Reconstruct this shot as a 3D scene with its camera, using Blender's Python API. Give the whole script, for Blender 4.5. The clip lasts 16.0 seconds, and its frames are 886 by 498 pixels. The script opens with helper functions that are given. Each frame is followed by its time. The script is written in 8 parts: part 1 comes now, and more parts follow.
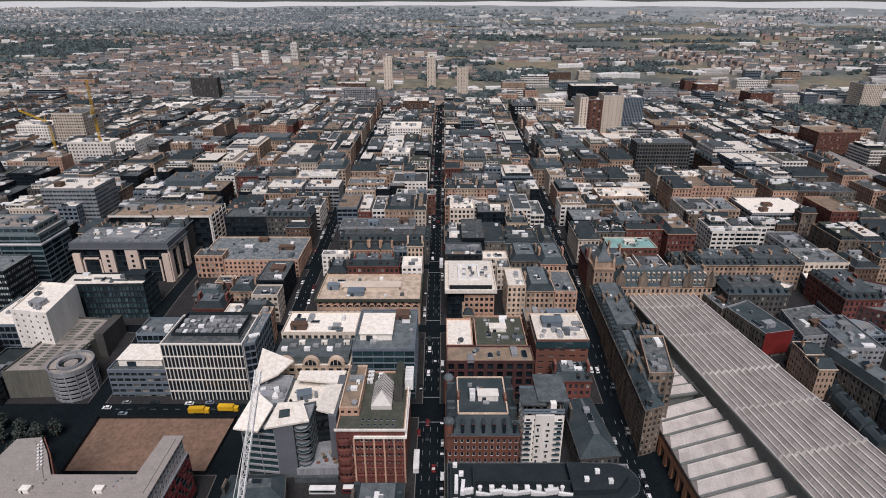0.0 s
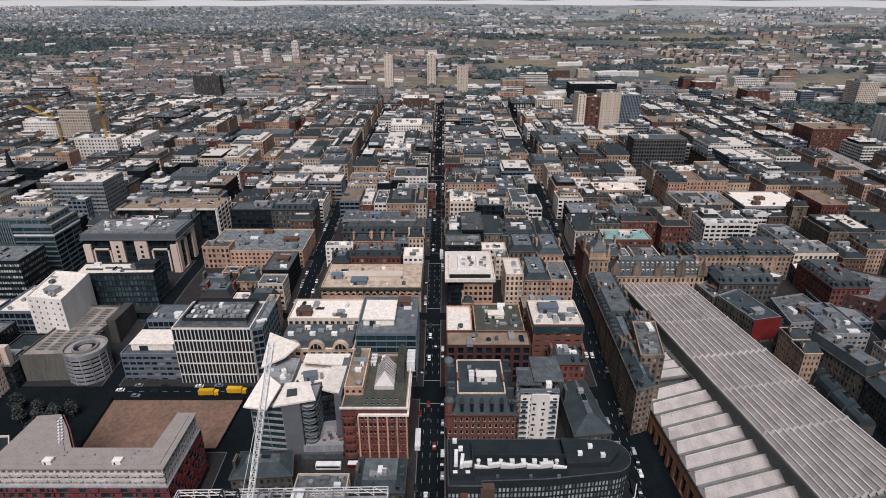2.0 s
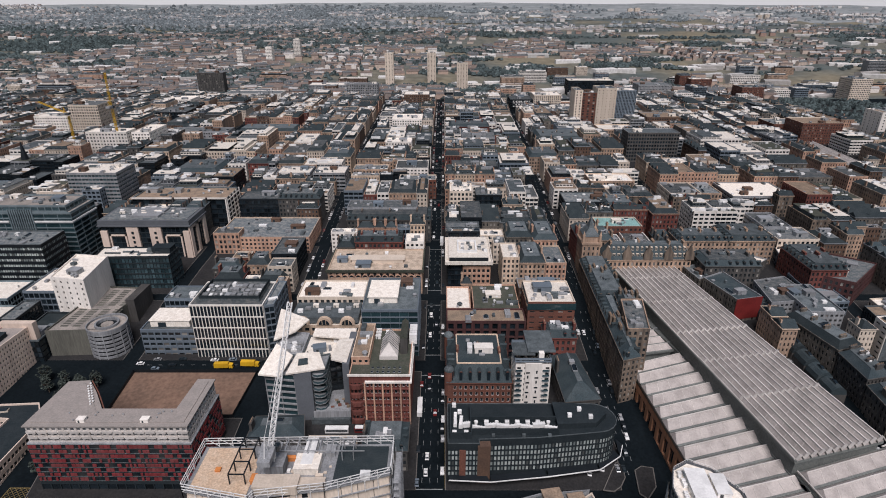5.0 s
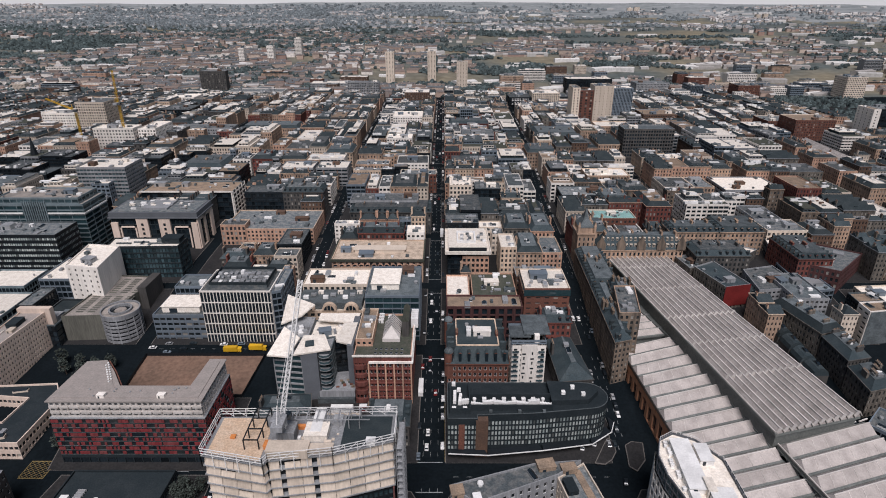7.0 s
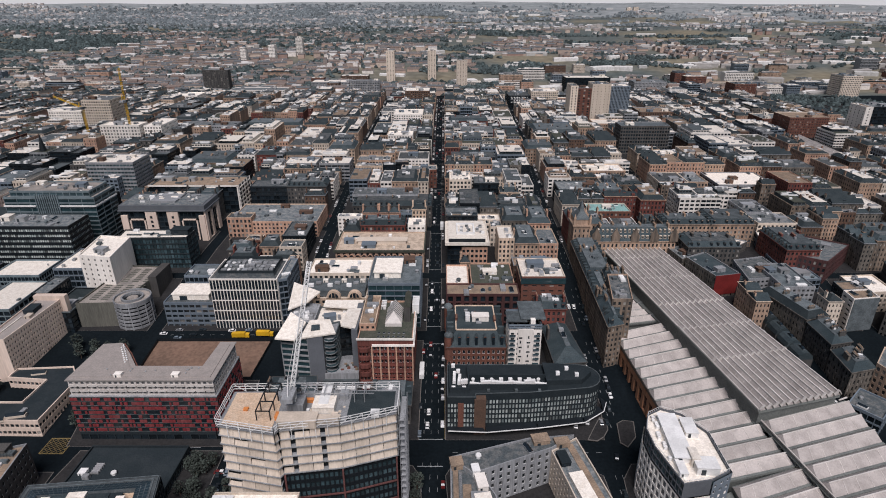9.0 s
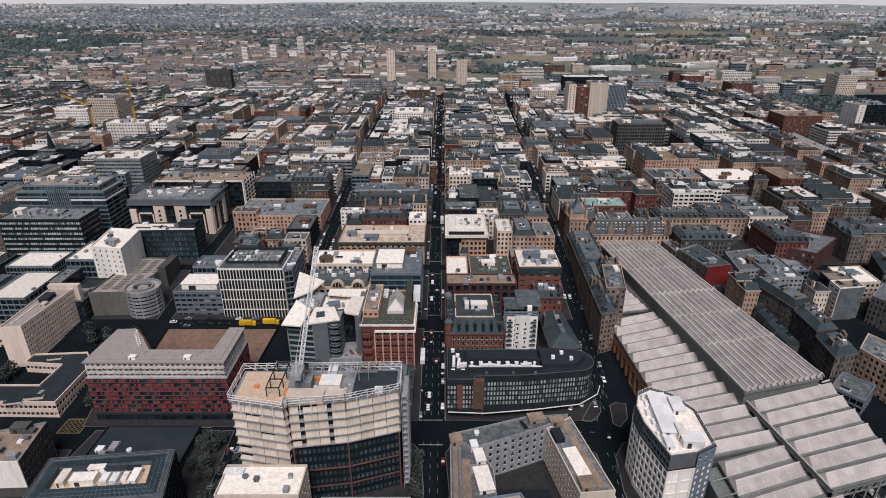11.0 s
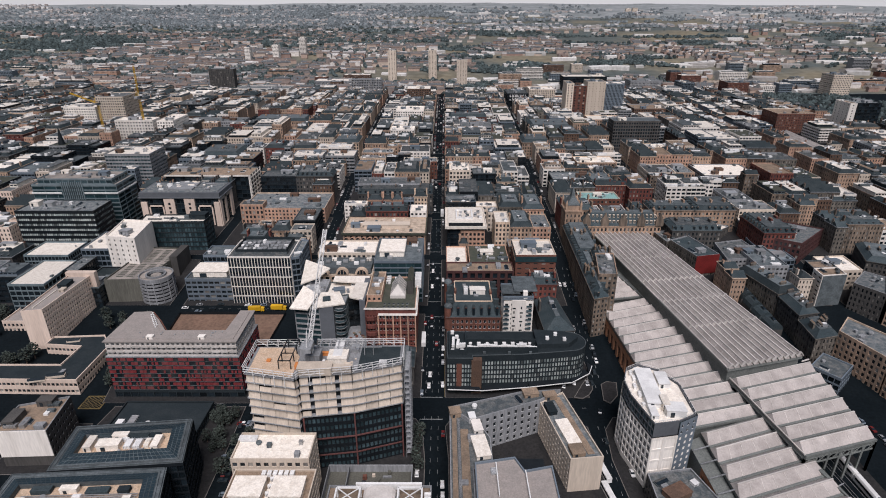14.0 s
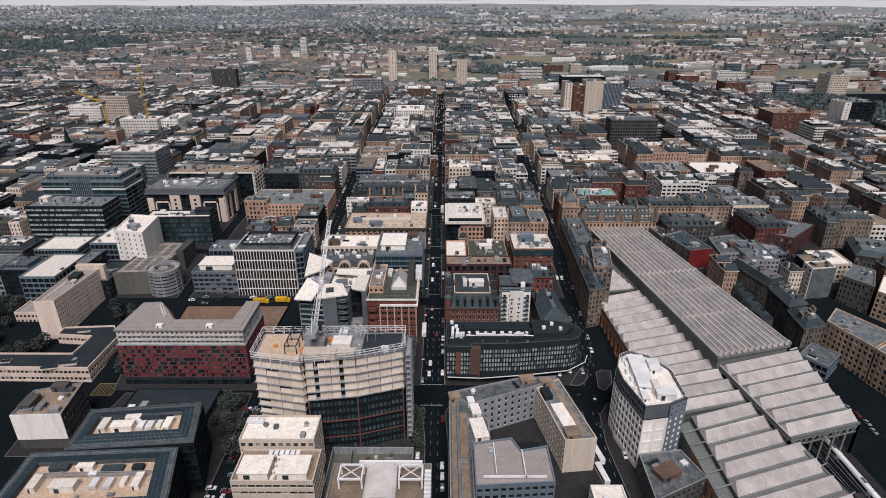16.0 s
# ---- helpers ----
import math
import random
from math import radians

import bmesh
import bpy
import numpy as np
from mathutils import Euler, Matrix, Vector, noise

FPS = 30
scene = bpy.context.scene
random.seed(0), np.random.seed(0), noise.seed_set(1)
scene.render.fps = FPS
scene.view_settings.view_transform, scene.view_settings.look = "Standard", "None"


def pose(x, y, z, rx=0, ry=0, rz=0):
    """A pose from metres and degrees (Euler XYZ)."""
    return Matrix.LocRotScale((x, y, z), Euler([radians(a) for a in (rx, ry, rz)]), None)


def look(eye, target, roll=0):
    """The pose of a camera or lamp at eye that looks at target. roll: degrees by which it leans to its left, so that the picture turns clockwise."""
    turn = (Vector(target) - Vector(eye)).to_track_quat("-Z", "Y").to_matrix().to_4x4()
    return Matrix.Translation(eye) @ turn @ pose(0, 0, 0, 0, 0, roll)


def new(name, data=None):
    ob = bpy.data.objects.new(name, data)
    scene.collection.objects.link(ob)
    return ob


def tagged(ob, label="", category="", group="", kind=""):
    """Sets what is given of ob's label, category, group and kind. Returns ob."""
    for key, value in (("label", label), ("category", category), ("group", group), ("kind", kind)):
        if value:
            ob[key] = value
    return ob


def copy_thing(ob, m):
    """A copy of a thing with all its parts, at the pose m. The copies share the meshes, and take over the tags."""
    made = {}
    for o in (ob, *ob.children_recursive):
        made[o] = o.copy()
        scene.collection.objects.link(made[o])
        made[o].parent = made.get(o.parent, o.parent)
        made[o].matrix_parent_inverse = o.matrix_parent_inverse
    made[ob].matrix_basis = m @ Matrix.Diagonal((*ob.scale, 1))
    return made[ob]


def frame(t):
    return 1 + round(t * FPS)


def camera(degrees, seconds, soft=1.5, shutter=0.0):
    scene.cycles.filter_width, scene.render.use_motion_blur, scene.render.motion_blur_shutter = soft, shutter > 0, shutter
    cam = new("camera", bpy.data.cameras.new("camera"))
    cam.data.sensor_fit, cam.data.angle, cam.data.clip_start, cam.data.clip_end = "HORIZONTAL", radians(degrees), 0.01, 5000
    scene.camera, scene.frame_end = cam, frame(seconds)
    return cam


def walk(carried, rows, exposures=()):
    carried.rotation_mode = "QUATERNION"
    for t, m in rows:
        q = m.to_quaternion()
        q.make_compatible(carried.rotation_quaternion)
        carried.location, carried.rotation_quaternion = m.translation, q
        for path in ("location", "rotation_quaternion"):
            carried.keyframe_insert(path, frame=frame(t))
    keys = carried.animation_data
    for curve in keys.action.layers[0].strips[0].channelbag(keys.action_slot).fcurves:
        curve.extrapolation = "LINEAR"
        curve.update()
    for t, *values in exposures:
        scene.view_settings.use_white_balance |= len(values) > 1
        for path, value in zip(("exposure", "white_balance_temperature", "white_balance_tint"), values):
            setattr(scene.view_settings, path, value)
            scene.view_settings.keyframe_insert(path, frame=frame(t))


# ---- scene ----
cam = camera(75.64, 16.0, soft=1.0)
# seconds, x, y, z, yaw, pitch
ROWS = [
    (0.0, 0.00, -0.00, 193.73, 0.051, -23.397),
    (0.5, -0.03, -2.95, 193.60, 0.053, -23.421),
    (1.0, -0.06, -6.04, 193.48, 0.054, -23.446),
    (1.5, -0.09, -9.25, 193.35, 0.054, -23.470),
    (2.0, -0.12, -12.57, 193.23, 0.054, -23.494),
    (2.5, -0.15, -15.99, 193.10, 0.053, -23.517),
    (3.0, -0.18, -19.49, 192.98, 0.052, -23.539),
    (3.5, -0.20, -23.05, 192.86, 0.050, -23.560),
    (4.0, -0.23, -26.67, 192.74, 0.049, -23.580),
    (4.5, -0.25, -30.32, 192.62, 0.047, -23.598),
    (5.0, -0.26, -34.00, 192.51, 0.045, -23.614),
    (5.5, -0.28, -37.69, 192.40, 0.043, -23.629),
    (6.0, -0.29, -41.39, 192.29, 0.042, -23.642),
    (6.5, -0.30, -45.07, 192.19, 0.040, -23.653),
    (7.0, -0.31, -48.72, 192.09, 0.039, -23.661),
    (7.5, -0.32, -52.35, 191.99, 0.039, -23.668),
    (8.0, -0.32, -55.94, 191.90, 0.039, -23.673),
    (8.5, -0.32, -59.47, 191.81, 0.040, -23.675),
    (9.0, -0.31, -62.95, 191.73, 0.042, -23.676),
    (9.5, -0.30, -66.37, 191.64, 0.045, -23.674),
    (10.0, -0.29, -69.73, 191.56, 0.048, -23.670),
    (10.5, -0.28, -73.01, 191.48, 0.052, -23.665),
    (11.0, -0.26, -76.22, 191.41, 0.058, -23.657),
    (11.5, -0.24, -79.36, 191.34, 0.063, -23.648),
    (12.0, -0.21, -82.43, 191.26, 0.070, -23.637),
    (12.5, -0.18, -85.42, 191.19, 0.077, -23.624),
    (13.0, -0.14, -88.36, 191.12, 0.085, -23.609),
    (13.5, -0.10, -91.23, 191.04, 0.092, -23.594),
    (14.0, -0.06, -94.04, 190.97, 0.100, -23.576),
    (14.5, -0.01, -96.82, 190.89, 0.108, -23.558),
    (15.0, 0.05, -99.56, 190.81, 0.115, -23.539),
    (15.5, 0.11, -102.28, 190.72, 0.121, -23.519),
    (16.0, 0.18, -105.00, 190.63, 0.126, -23.498),
]
walk(cam, [(t, pose(x, y, z, 90 + pitch, 0, yaw)) for t, x, y, z, yaw, pitch in ROWS])

# ---- light ----
SUN_EL, SUN_AZ = radians(56), radians(176)
world = bpy.data.worlds.new("sky")
scene.world = world
world.use_nodes = True
wn = world.node_tree.nodes
sky = wn.new("ShaderNodeTexSky")
sky.sky_type = "NISHITA"
sky.sun_disc = False
sky.sun_elevation, sky.sun_rotation = SUN_EL, SUN_AZ
sky.air_density, sky.dust_density, sky.ozone_density = 1.0, 1.5, 1.2
wn["Background"].inputs[1].default_value = 0.035
world.node_tree.links.new(sky.outputs[0], wn["Background"].inputs[0])
sun = new("sun", bpy.data.lights.new("sun", "SUN"))
sun.data.energy, sun.data.angle, sun.data.color = 2.95, radians(34), (1.0, 0.948, 0.985)
sun.matrix_world = look((0, 0, 0), (-math.sin(SUN_AZ) * math.cos(SUN_EL), -math.cos(SUN_AZ) * math.cos(SUN_EL), -math.sin(SUN_EL)))
scene.view_settings.exposure = 0.36

rng = random.Random(7)


# ---- materials ----
def material(name, col, rough=0.85, metal=0.0, var=0.25, scale=0.15, fine=1.5, bump=0.15, stain=None, stain_amt=0.4, island=0.0, obj=0.15, streak=False, spec=0.3):
    """A surface with coarse stains, fine grain, slight relief and a little difference from thing to thing."""
    m = bpy.data.materials.new(name)
    m.use_nodes = True
    nt = m.node_tree
    n, lk = nt.nodes, nt.links.new
    b = n["Principled BSDF"]
    b.inputs["Roughness"].default_value = rough
    b.inputs["Metallic"].default_value = metal
    b.inputs["Specular IOR Level"].default_value = 0.5 if rough < 0.2 else spec
    geo = n.new("ShaderNodeNewGeometry")
    mapping = n.new("ShaderNodeMapping")
    lk(geo.outputs["Position"], mapping.inputs["Vector"])
    if streak:
        mapping.inputs["Scale"].default_value = (1.0, 1.0, 0.12)
    big = n.new("ShaderNodeTexNoise")
    big.inputs["Scale"].default_value = scale
    big.inputs["Detail"].default_value = 5.0
    small = n.new("ShaderNodeTexNoise")
    small.inputs["Scale"].default_value = fine
    small.inputs["Detail"].default_value = 6.0
    lk(mapping.outputs[0], big.inputs["Vector"])
    lk(mapping.outputs[0], small.inputs["Vector"])
    base = n.new("ShaderNodeRGB")
    base.outputs[0].default_value = (*col, 1)
    ramp = n.new("ShaderNodeMapRange")
    ramp.inputs[1].default_value, ramp.inputs[2].default_value = 0.42, 0.62
    lk(big.outputs["Fac"], ramp.inputs[0])
    mix = n.new("ShaderNodeMix")
    mix.data_type = "RGBA"
    st = stain or tuple(c * 0.55 for c in col)
    mix.inputs[7].default_value = (*st, 1)
    amt = n.new("ShaderNodeMath")
    amt.operation = "MULTIPLY"
    amt.inputs[1].default_value = stain_amt
    lk(ramp.outputs[0], amt.inputs[0])
    lk(amt.outputs[0], mix.inputs[0])
    lk(base.outputs[0], mix.inputs[6])
    hsv = n.new("ShaderNodeHueSaturation")
    lk(mix.outputs[2], hsv.inputs["Color"])
    val = n.new("ShaderNodeMapRange")
    val.inputs[1].default_value, val.inputs[2].default_value = 0.3, 0.7
    val.inputs[3].default_value, val.inputs[4].default_value = 1 - var, 1 + var
    lk(small.outputs["Fac"], val.inputs[0])
    last = val.outputs[0]
    if obj:
        info = n.new("ShaderNodeObjectInfo")
        mr = n.new("ShaderNodeMapRange")
        mr.inputs[3].default_value, mr.inputs[4].default_value = 1 - obj, 1 + obj
        lk(info.outputs["Random"], mr.inputs[0])
        mu = n.new("ShaderNodeMath")
        mu.operation = "MULTIPLY"
        lk(last, mu.inputs[0])
        lk(mr.outputs[0], mu.inputs[1])
        last = mu.outputs[0]
    if island:
        mr = n.new("ShaderNodeMapRange")
        mr.inputs[3].default_value, mr.inputs[4].default_value = 1 - island, 1 + island
        lk(geo.outputs["Random Per Island"], mr.inputs[0])
        mu = n.new("ShaderNodeMath")
        mu.operation = "MULTIPLY"
        lk(last, mu.inputs[0])
        lk(mr.outputs[0], mu.inputs[1])
        last = mu.outputs[0]
    lk(last, hsv.inputs["Value"])
    lk(hsv.outputs[0], b.inputs["Base Color"])
    if bump:
        bp = n.new("ShaderNodeBump")
        bp.inputs["Strength"].default_value = bump
        bp.inputs["Distance"].default_value = 0.3
        lk(small.outputs["Fac"], bp.inputs["Height"])
        lk(bp.outputs[0], b.inputs["Normal"])
    return m


def palette(name, cols, rough=0.85, var=0.2, fine=0.6, bump=0.1):
    """One surface whose separate pieces take one of several colours."""
    m = material(name, cols[0], rough, var=var, fine=fine, bump=bump, stain_amt=0.25)
    nt = m.node_tree
    geo = nt.nodes.new("ShaderNodeNewGeometry")
    cr = nt.nodes.new("ShaderNodeValToRGB")
    cr.color_ramp.interpolation = "CONSTANT"
    el = cr.color_ramp.elements
    while len(el) < len(cols):
        el.new(0.5)
    for i, c in enumerate(cols):
        el[i].position = i / len(cols)
        el[i].color = (*c, 1)
    nt.links.new(geo.outputs["Random Per Island"], cr.inputs[0])
    for node in nt.nodes:
        if node.bl_idname == "ShaderNodeMix":
            nt.links.new(cr.outputs[0], node.inputs[6])
            node.inputs[7].default_value = (0.12, 0.11, 0.1, 1)
    return m


M = {
    "tan": material("buff_sandstone", (0.41, 0.28, 0.2), stain=(0.13, 0.105, 0.085), stain_amt=0.55, streak=True),
    "rose": material("peach_sandstone", (0.49, 0.3, 0.212), stain=(0.23, 0.15, 0.115), stain_amt=0.5, streak=True),
    "soot": material("grey_brown_stone", (0.155, 0.136, 0.115), stain=(0.06, 0.054, 0.047), stain_amt=0.7, scale=0.3, streak=True),
    "pale": material("pale_sandstone", (0.57, 0.43, 0.32), stain=(0.22, 0.175, 0.135), streak=True),
    "red": material("red_sandstone", (0.145, 0.048, 0.038), stain=(0.065, 0.032, 0.028), streak=True),
    "rust": material("orange_brick", (0.145, 0.06, 0.042), stain=(0.075, 0.038, 0.03)),
    "maroon": material("dark_red_brick", (0.075, 0.031, 0.03), stain=(0.035, 0.022, 0.02), streak=True),
    "dark": material("sooty_stone", (0.078, 0.073, 0.068), stain=(0.033, 0.033, 0.033), streak=True),
    "white": material("white_render", (0.76, 0.71, 0.65), stain=(0.45, 0.41, 0.36), stain_amt=0.35, var=0.1, streak=True),
    "cream": material("cream_panel", (0.56, 0.475, 0.39), stain=(0.42, 0.35, 0.28), var=0.12, streak=True),
    "conc": material("grey_concrete", (0.25, 0.255, 0.262), stain=(0.125, 0.13, 0.137), streak=True),
    "cladding": material("blue_grey_cladding", (0.15, 0.18, 0.21), 0.5, stain=(0.1, 0.125, 0.15), var=0.1),
    "black": material("black_cladding", (0.012, 0.0155, 0.019), 0.5, var=0.15, spec=0.2),
    "brown": material("brown_brick", (0.12, 0.072, 0.05), stain=(0.06, 0.042, 0.034)),
    "glass": material("window_glass", (0.012, 0.018, 0.023), 0.07, var=0.2, bump=0.0, stain_amt=0.2, island=0.6, obj=0.1),
    "teal": material("green_glass", (0.02, 0.042, 0.048), 0.08, var=0.2, bump=0.0, island=0.4),
    "blind": palette("window_with_blinds", [(0.011, 0.017, 0.021)] * 6 + [(0.16, 0.15, 0.14), (0.05, 0.06, 0.07), (0.3, 0.28, 0.25)], 0.12, var=0.1, bump=0),
    # In the next two, reflected sky is put into the glass colour.
    "bright_panes": palette("sky_lit_panes", [(0.3, 0.33, 0.33), (0.1, 0.12, 0.125), (0.4, 0.41, 0.4), (0.04, 0.05, 0.055), (0.22, 0.25, 0.25), (0.02, 0.025, 0.03)], 0.15, var=0.1, bump=0),
    "sky_glass": material("sky_tinted_glass", (0.028, 0.05, 0.058), 0.1, var=0.25, bump=0.0, island=0.5, stain=(0.07, 0.105, 0.115), stain_amt=0.6, scale=0.06),
    "zinc": material("warm_grey_zinc", (0.27, 0.238, 0.218), 0.8, stain=(0.2, 0.185, 0.17), var=0.15, scale=0.2),
    "sandy": material("sandy_roof", (0.55, 0.44, 0.34), 0.9, stain=(0.33, 0.26, 0.2), stain_amt=0.8, scale=0.25),
    "drab": material("stained_concrete", (0.11, 0.107, 0.09), 0.9, stain=(0.06, 0.06, 0.052), scale=0.1, streak=True),
    "oxide": material("red_oxide_steel", (0.13, 0.055, 0.05), 0.7),
    "blue_roof": material("pale_blue_roof", (0.2, 0.25, 0.28), 0.7, stain=(0.3, 0.27, 0.24), scale=0.15),
    "slate": material("roof_slate", (0.029, 0.041, 0.046), 0.8, stain=(0.06, 0.072, 0.075), var=0.35, fine=2.2, obj=0.4, spec=0.2),
    "lead": material("lead_flat", (0.104, 0.12, 0.126), 0.75, stain=(0.055, 0.066, 0.07), stain_amt=0.7, scale=0.25, var=0.3, obj=0.3),
    "felt": material("grey_roof_felt", (0.078, 0.092, 0.098), 0.9, stain=(0.2, 0.195, 0.185), stain_amt=0.6, scale=0.4, var=0.3, obj=0.5),
    "pebble": material("brown_roof_gravel", (0.26, 0.19, 0.135), 0.95, stain=(0.14, 0.11, 0.085), stain_amt=0.6, scale=0.2, obj=0.2),
    "membrane": material("white_roof_membrane", (0.76, 0.7, 0.62), 0.7, stain=(0.55, 0.48, 0.4), stain_amt=0.5, scale=0.5, var=0.14, obj=0.16),
    "moss": material("mossy_roof", (0.05, 0.056, 0.042), 0.95, stain=(0.1, 0.09, 0.075), scale=0.3),
    "metal": material("galvanised_metal", (0.5, 0.5, 0.5), 0.45, 0.6, var=0.1, obj=0.2),
    "paint": material("white_painted_metal", (0.75, 0.74, 0.72), 0.5, var=0.08, obj=0.08),
    "shed": material("station_roof_glazing", (0.42, 0.378, 0.352), 0.7, stain=(0.27, 0.242, 0.225), stain_amt=0.6, scale=0.15, var=0.12, streak=False, obj=0.08),
    "shedlite": material("roof_ridge_metal", (0.56, 0.52, 0.485), 0.6, stain=(0.36, 0.33, 0.3), var=0.1),
    "gutter": material("green_grey_gutter", (0.16, 0.17, 0.16), 0.8, stain=(0.1, 0.108, 0.1)),
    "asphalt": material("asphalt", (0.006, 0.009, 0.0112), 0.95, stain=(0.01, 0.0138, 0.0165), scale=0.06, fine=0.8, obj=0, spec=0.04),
    "paving": material("paving", (0.03, 0.029, 0.029), 0.95, stain=(0.017, 0.018, 0.02), scale=0.15, fine=1.0, obj=0, spec=0.1),
    "line": material("road_paint", (0.3, 0.31, 0.31), 0.8, var=0.25, obj=0),
    "earth": material("bare_earth", (0.18, 0.112, 0.08), 0.95, stain=(0.1, 0.07, 0.052), scale=0.08, fine=0.5, obj=0),
    "land": None,
    "peach": material("peach_concrete", (0.66, 0.53, 0.44), 0.85, stain=(0.45, 0.35, 0.29), stain_amt=0.4, var=0.1, streak=True),
    "ink": material("ink_grey_cladding", (0.02, 0.027, 0.031), 0.8, var=0.2, stain=(0.035, 0.042, 0.046), spec=0.1),
    # Whitish reflections are put into these pane colours.
    "pale_panes": palette("painted_reflection_panes", [(0.42, 0.47, 0.45), (0.3, 0.35, 0.34), (0.48, 0.52, 0.5), (0.16, 0.19, 0.19), (0.38, 0.43, 0.41), (0.07, 0.08, 0.08), (0.45, 0.49, 0.47)], 0.3, var=0.1, bump=0),
    "hotel_panes": palette("grey_hotel_panes", [(0.13, 0.135, 0.14), (0.08, 0.085, 0.09), (0.17, 0.17, 0.17), (0.1, 0.105, 0.11)], 0.2, var=0.1, bump=0),
    "shear": material("blue_grey_concrete", (0.11, 0.118, 0.13), 0.8, stain=(0.075, 0.08, 0.09), var=0.1),
    "deckgrey": material("car_park_deck", (0.3, 0.265, 0.235), 0.9, stain=(0.18, 0.165, 0.15), stain_amt=0.8, scale=0.12),
    "arcade": material("orange_stone_arcade", (0.33, 0.16, 0.09), stain=(0.17, 0.09, 0.06), streak=True),
    "tealclad": material("teal_grey_cladding", (0.16, 0.2, 0.215), 0.5, stain=(0.07, 0.095, 0.105), var=0.1),
    "range": material("weathered_brown_stone", (0.19, 0.145, 0.11), stain=(0.06, 0.052, 0.045), stain_amt=0.8, scale=0.3, streak=True),
    "kerb": material("granite_kerb", (0.13, 0.12, 0.11), 0.85, stain=(0.12, 0.11, 0.1), obj=0),
    "yellowline": material("yellow_road_paint", (0.24, 0.175, 0.07), 0.8, var=0.25, obj=0),
    "orange": material("orange_site_board", (0.55, 0.2, 0.06), 0.7, var=0.15),
    "rail_bed": material("track_ballast", (0.035, 0.03, 0.028), 0.95, stain=(0.06, 0.05, 0.042), fine=2.0, obj=0),
    "grass": material("grass", (0.075, 0.1, 0.035), 0.95, stain=(0.16, 0.14, 0.06), scale=0.02, fine=0.3, obj=0.2),
    "leaf": material("foliage", (0.04, 0.05, 0.042), 0.9, var=0.5, fine=0.5, bump=0.0, island=0.5, obj=0.2),
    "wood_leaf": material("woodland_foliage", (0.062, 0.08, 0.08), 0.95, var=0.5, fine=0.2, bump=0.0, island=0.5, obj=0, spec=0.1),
    # Paler, bluer copy of the woodland green, with distance haze painted in.
    "far_leaf": material("hazed_foliage", (0.15, 0.17, 0.178), 0.95, var=0.4, fine=0.2, bump=0.0, island=0.4, obj=0, spec=0.1),
    # Darker glazing, toned further down to paint in the shade of one slope.
    "shedglass": material("dark_slope_glass", (0.24, 0.222, 0.212), 0.7, stain=(0.17, 0.158, 0.15), scale=0.15, var=0.12, obj=0.1),
    "bark": material("bark", (0.09, 0.065, 0.05), 0.95),
    "red_panel": palette("red_panel", [(0.23, 0.035, 0.038), (0.19, 0.032, 0.035), (0.27, 0.05, 0.048)], 0.6, var=0.15),
    "yellow": material("yellow_paint", (0.62, 0.36, 0.02), 0.5, var=0.1),
    "redpaint": material("red_paint", (0.14, 0.018, 0.017), 0.5, var=0.15),
    "rubber": material("tyre_rubber", (0.02, 0.02, 0.02), 0.9),
    "plywood": material("decking_plywood", (0.5, 0.36, 0.25), 0.85, stain=(0.6, 0.48, 0.37), scale=0.3),
    "copper": material("green_copper", (0.2, 0.34, 0.32), 0.7),
    "solar": material("blue_roof_sheet", (0.024, 0.042, 0.054), 0.65, var=0.2, spec=0.15),
    "pot": material("chimney_pot", (0.36, 0.24, 0.16), 0.9),
    "row_wall": palette("terrace_walls", [(0.42, 0.31, 0.25), (0.3, 0.2, 0.165), (0.5, 0.4, 0.33), (0.25, 0.21, 0.19), (0.68, 0.63, 0.58), (0.36, 0.28, 0.235)]),
    "row_roof": palette("terrace_roofs", [(0.1, 0.108, 0.115), (0.15, 0.13, 0.122), (0.19, 0.145, 0.125), (0.11, 0.118, 0.125), (0.42, 0.4, 0.385), (0.16, 0.125, 0.108), (0.12, 0.125, 0.13)]),
    # Paler copies of the terrace colours: haze is put into far walls and roofs.
    "far_wall": palette("hazed_walls", [(0.5, 0.44, 0.4), (0.42, 0.36, 0.33), (0.66, 0.62, 0.58), (0.38, 0.36, 0.34), (0.78, 0.75, 0.72), (0.5, 0.45, 0.42)]),
    "far_roof": palette("hazed_roofs", [(0.24, 0.25, 0.265), (0.29, 0.275, 0.27), (0.34, 0.3, 0.28), (0.25, 0.255, 0.265), (0.55, 0.54, 0.53), (0.29, 0.255, 0.24), (0.23, 0.24, 0.25)]),
    "pale_roof": palette("warehouse_roofs", [(0.6, 0.58, 0.55), (0.45, 0.44, 0.42), (0.68, 0.66, 0.63), (0.35, 0.33, 0.31)]),
}


def land_material():
    m = material("countryside", (0.088, 0.102, 0.096), 0.95, stain=(0.2, 0.17, 0.115), scale=0.0035, fine=0.05, bump=0, obj=0, stain_amt=0.9)
    return m


M["land"] = land_material()
# Haze is painted into the colour of the farthest ground.
M["far_land"] = material("hazed_far_fields", (0.25, 0.262, 0.262), 0.95, stain=(0.17, 0.19, 0.188), scale=0.006, fine=0.03, bump=0, obj=0, stain_amt=0.8)


# ---- building blocks of meshes ----
PROFILE_Y = (0, 150, 172, 255, 287, 330, 420, 500, 600, 750, 900, 1050, 1300, 1600, 2000, 2600, 3300, 4000, 4900)
PROFILE_Z = (0, .5, 2.2, 9.5, 15, 18.5, 22, 25, 27, 26, 20, 14, 12, 40, 60, 80, 108, 138, 178)


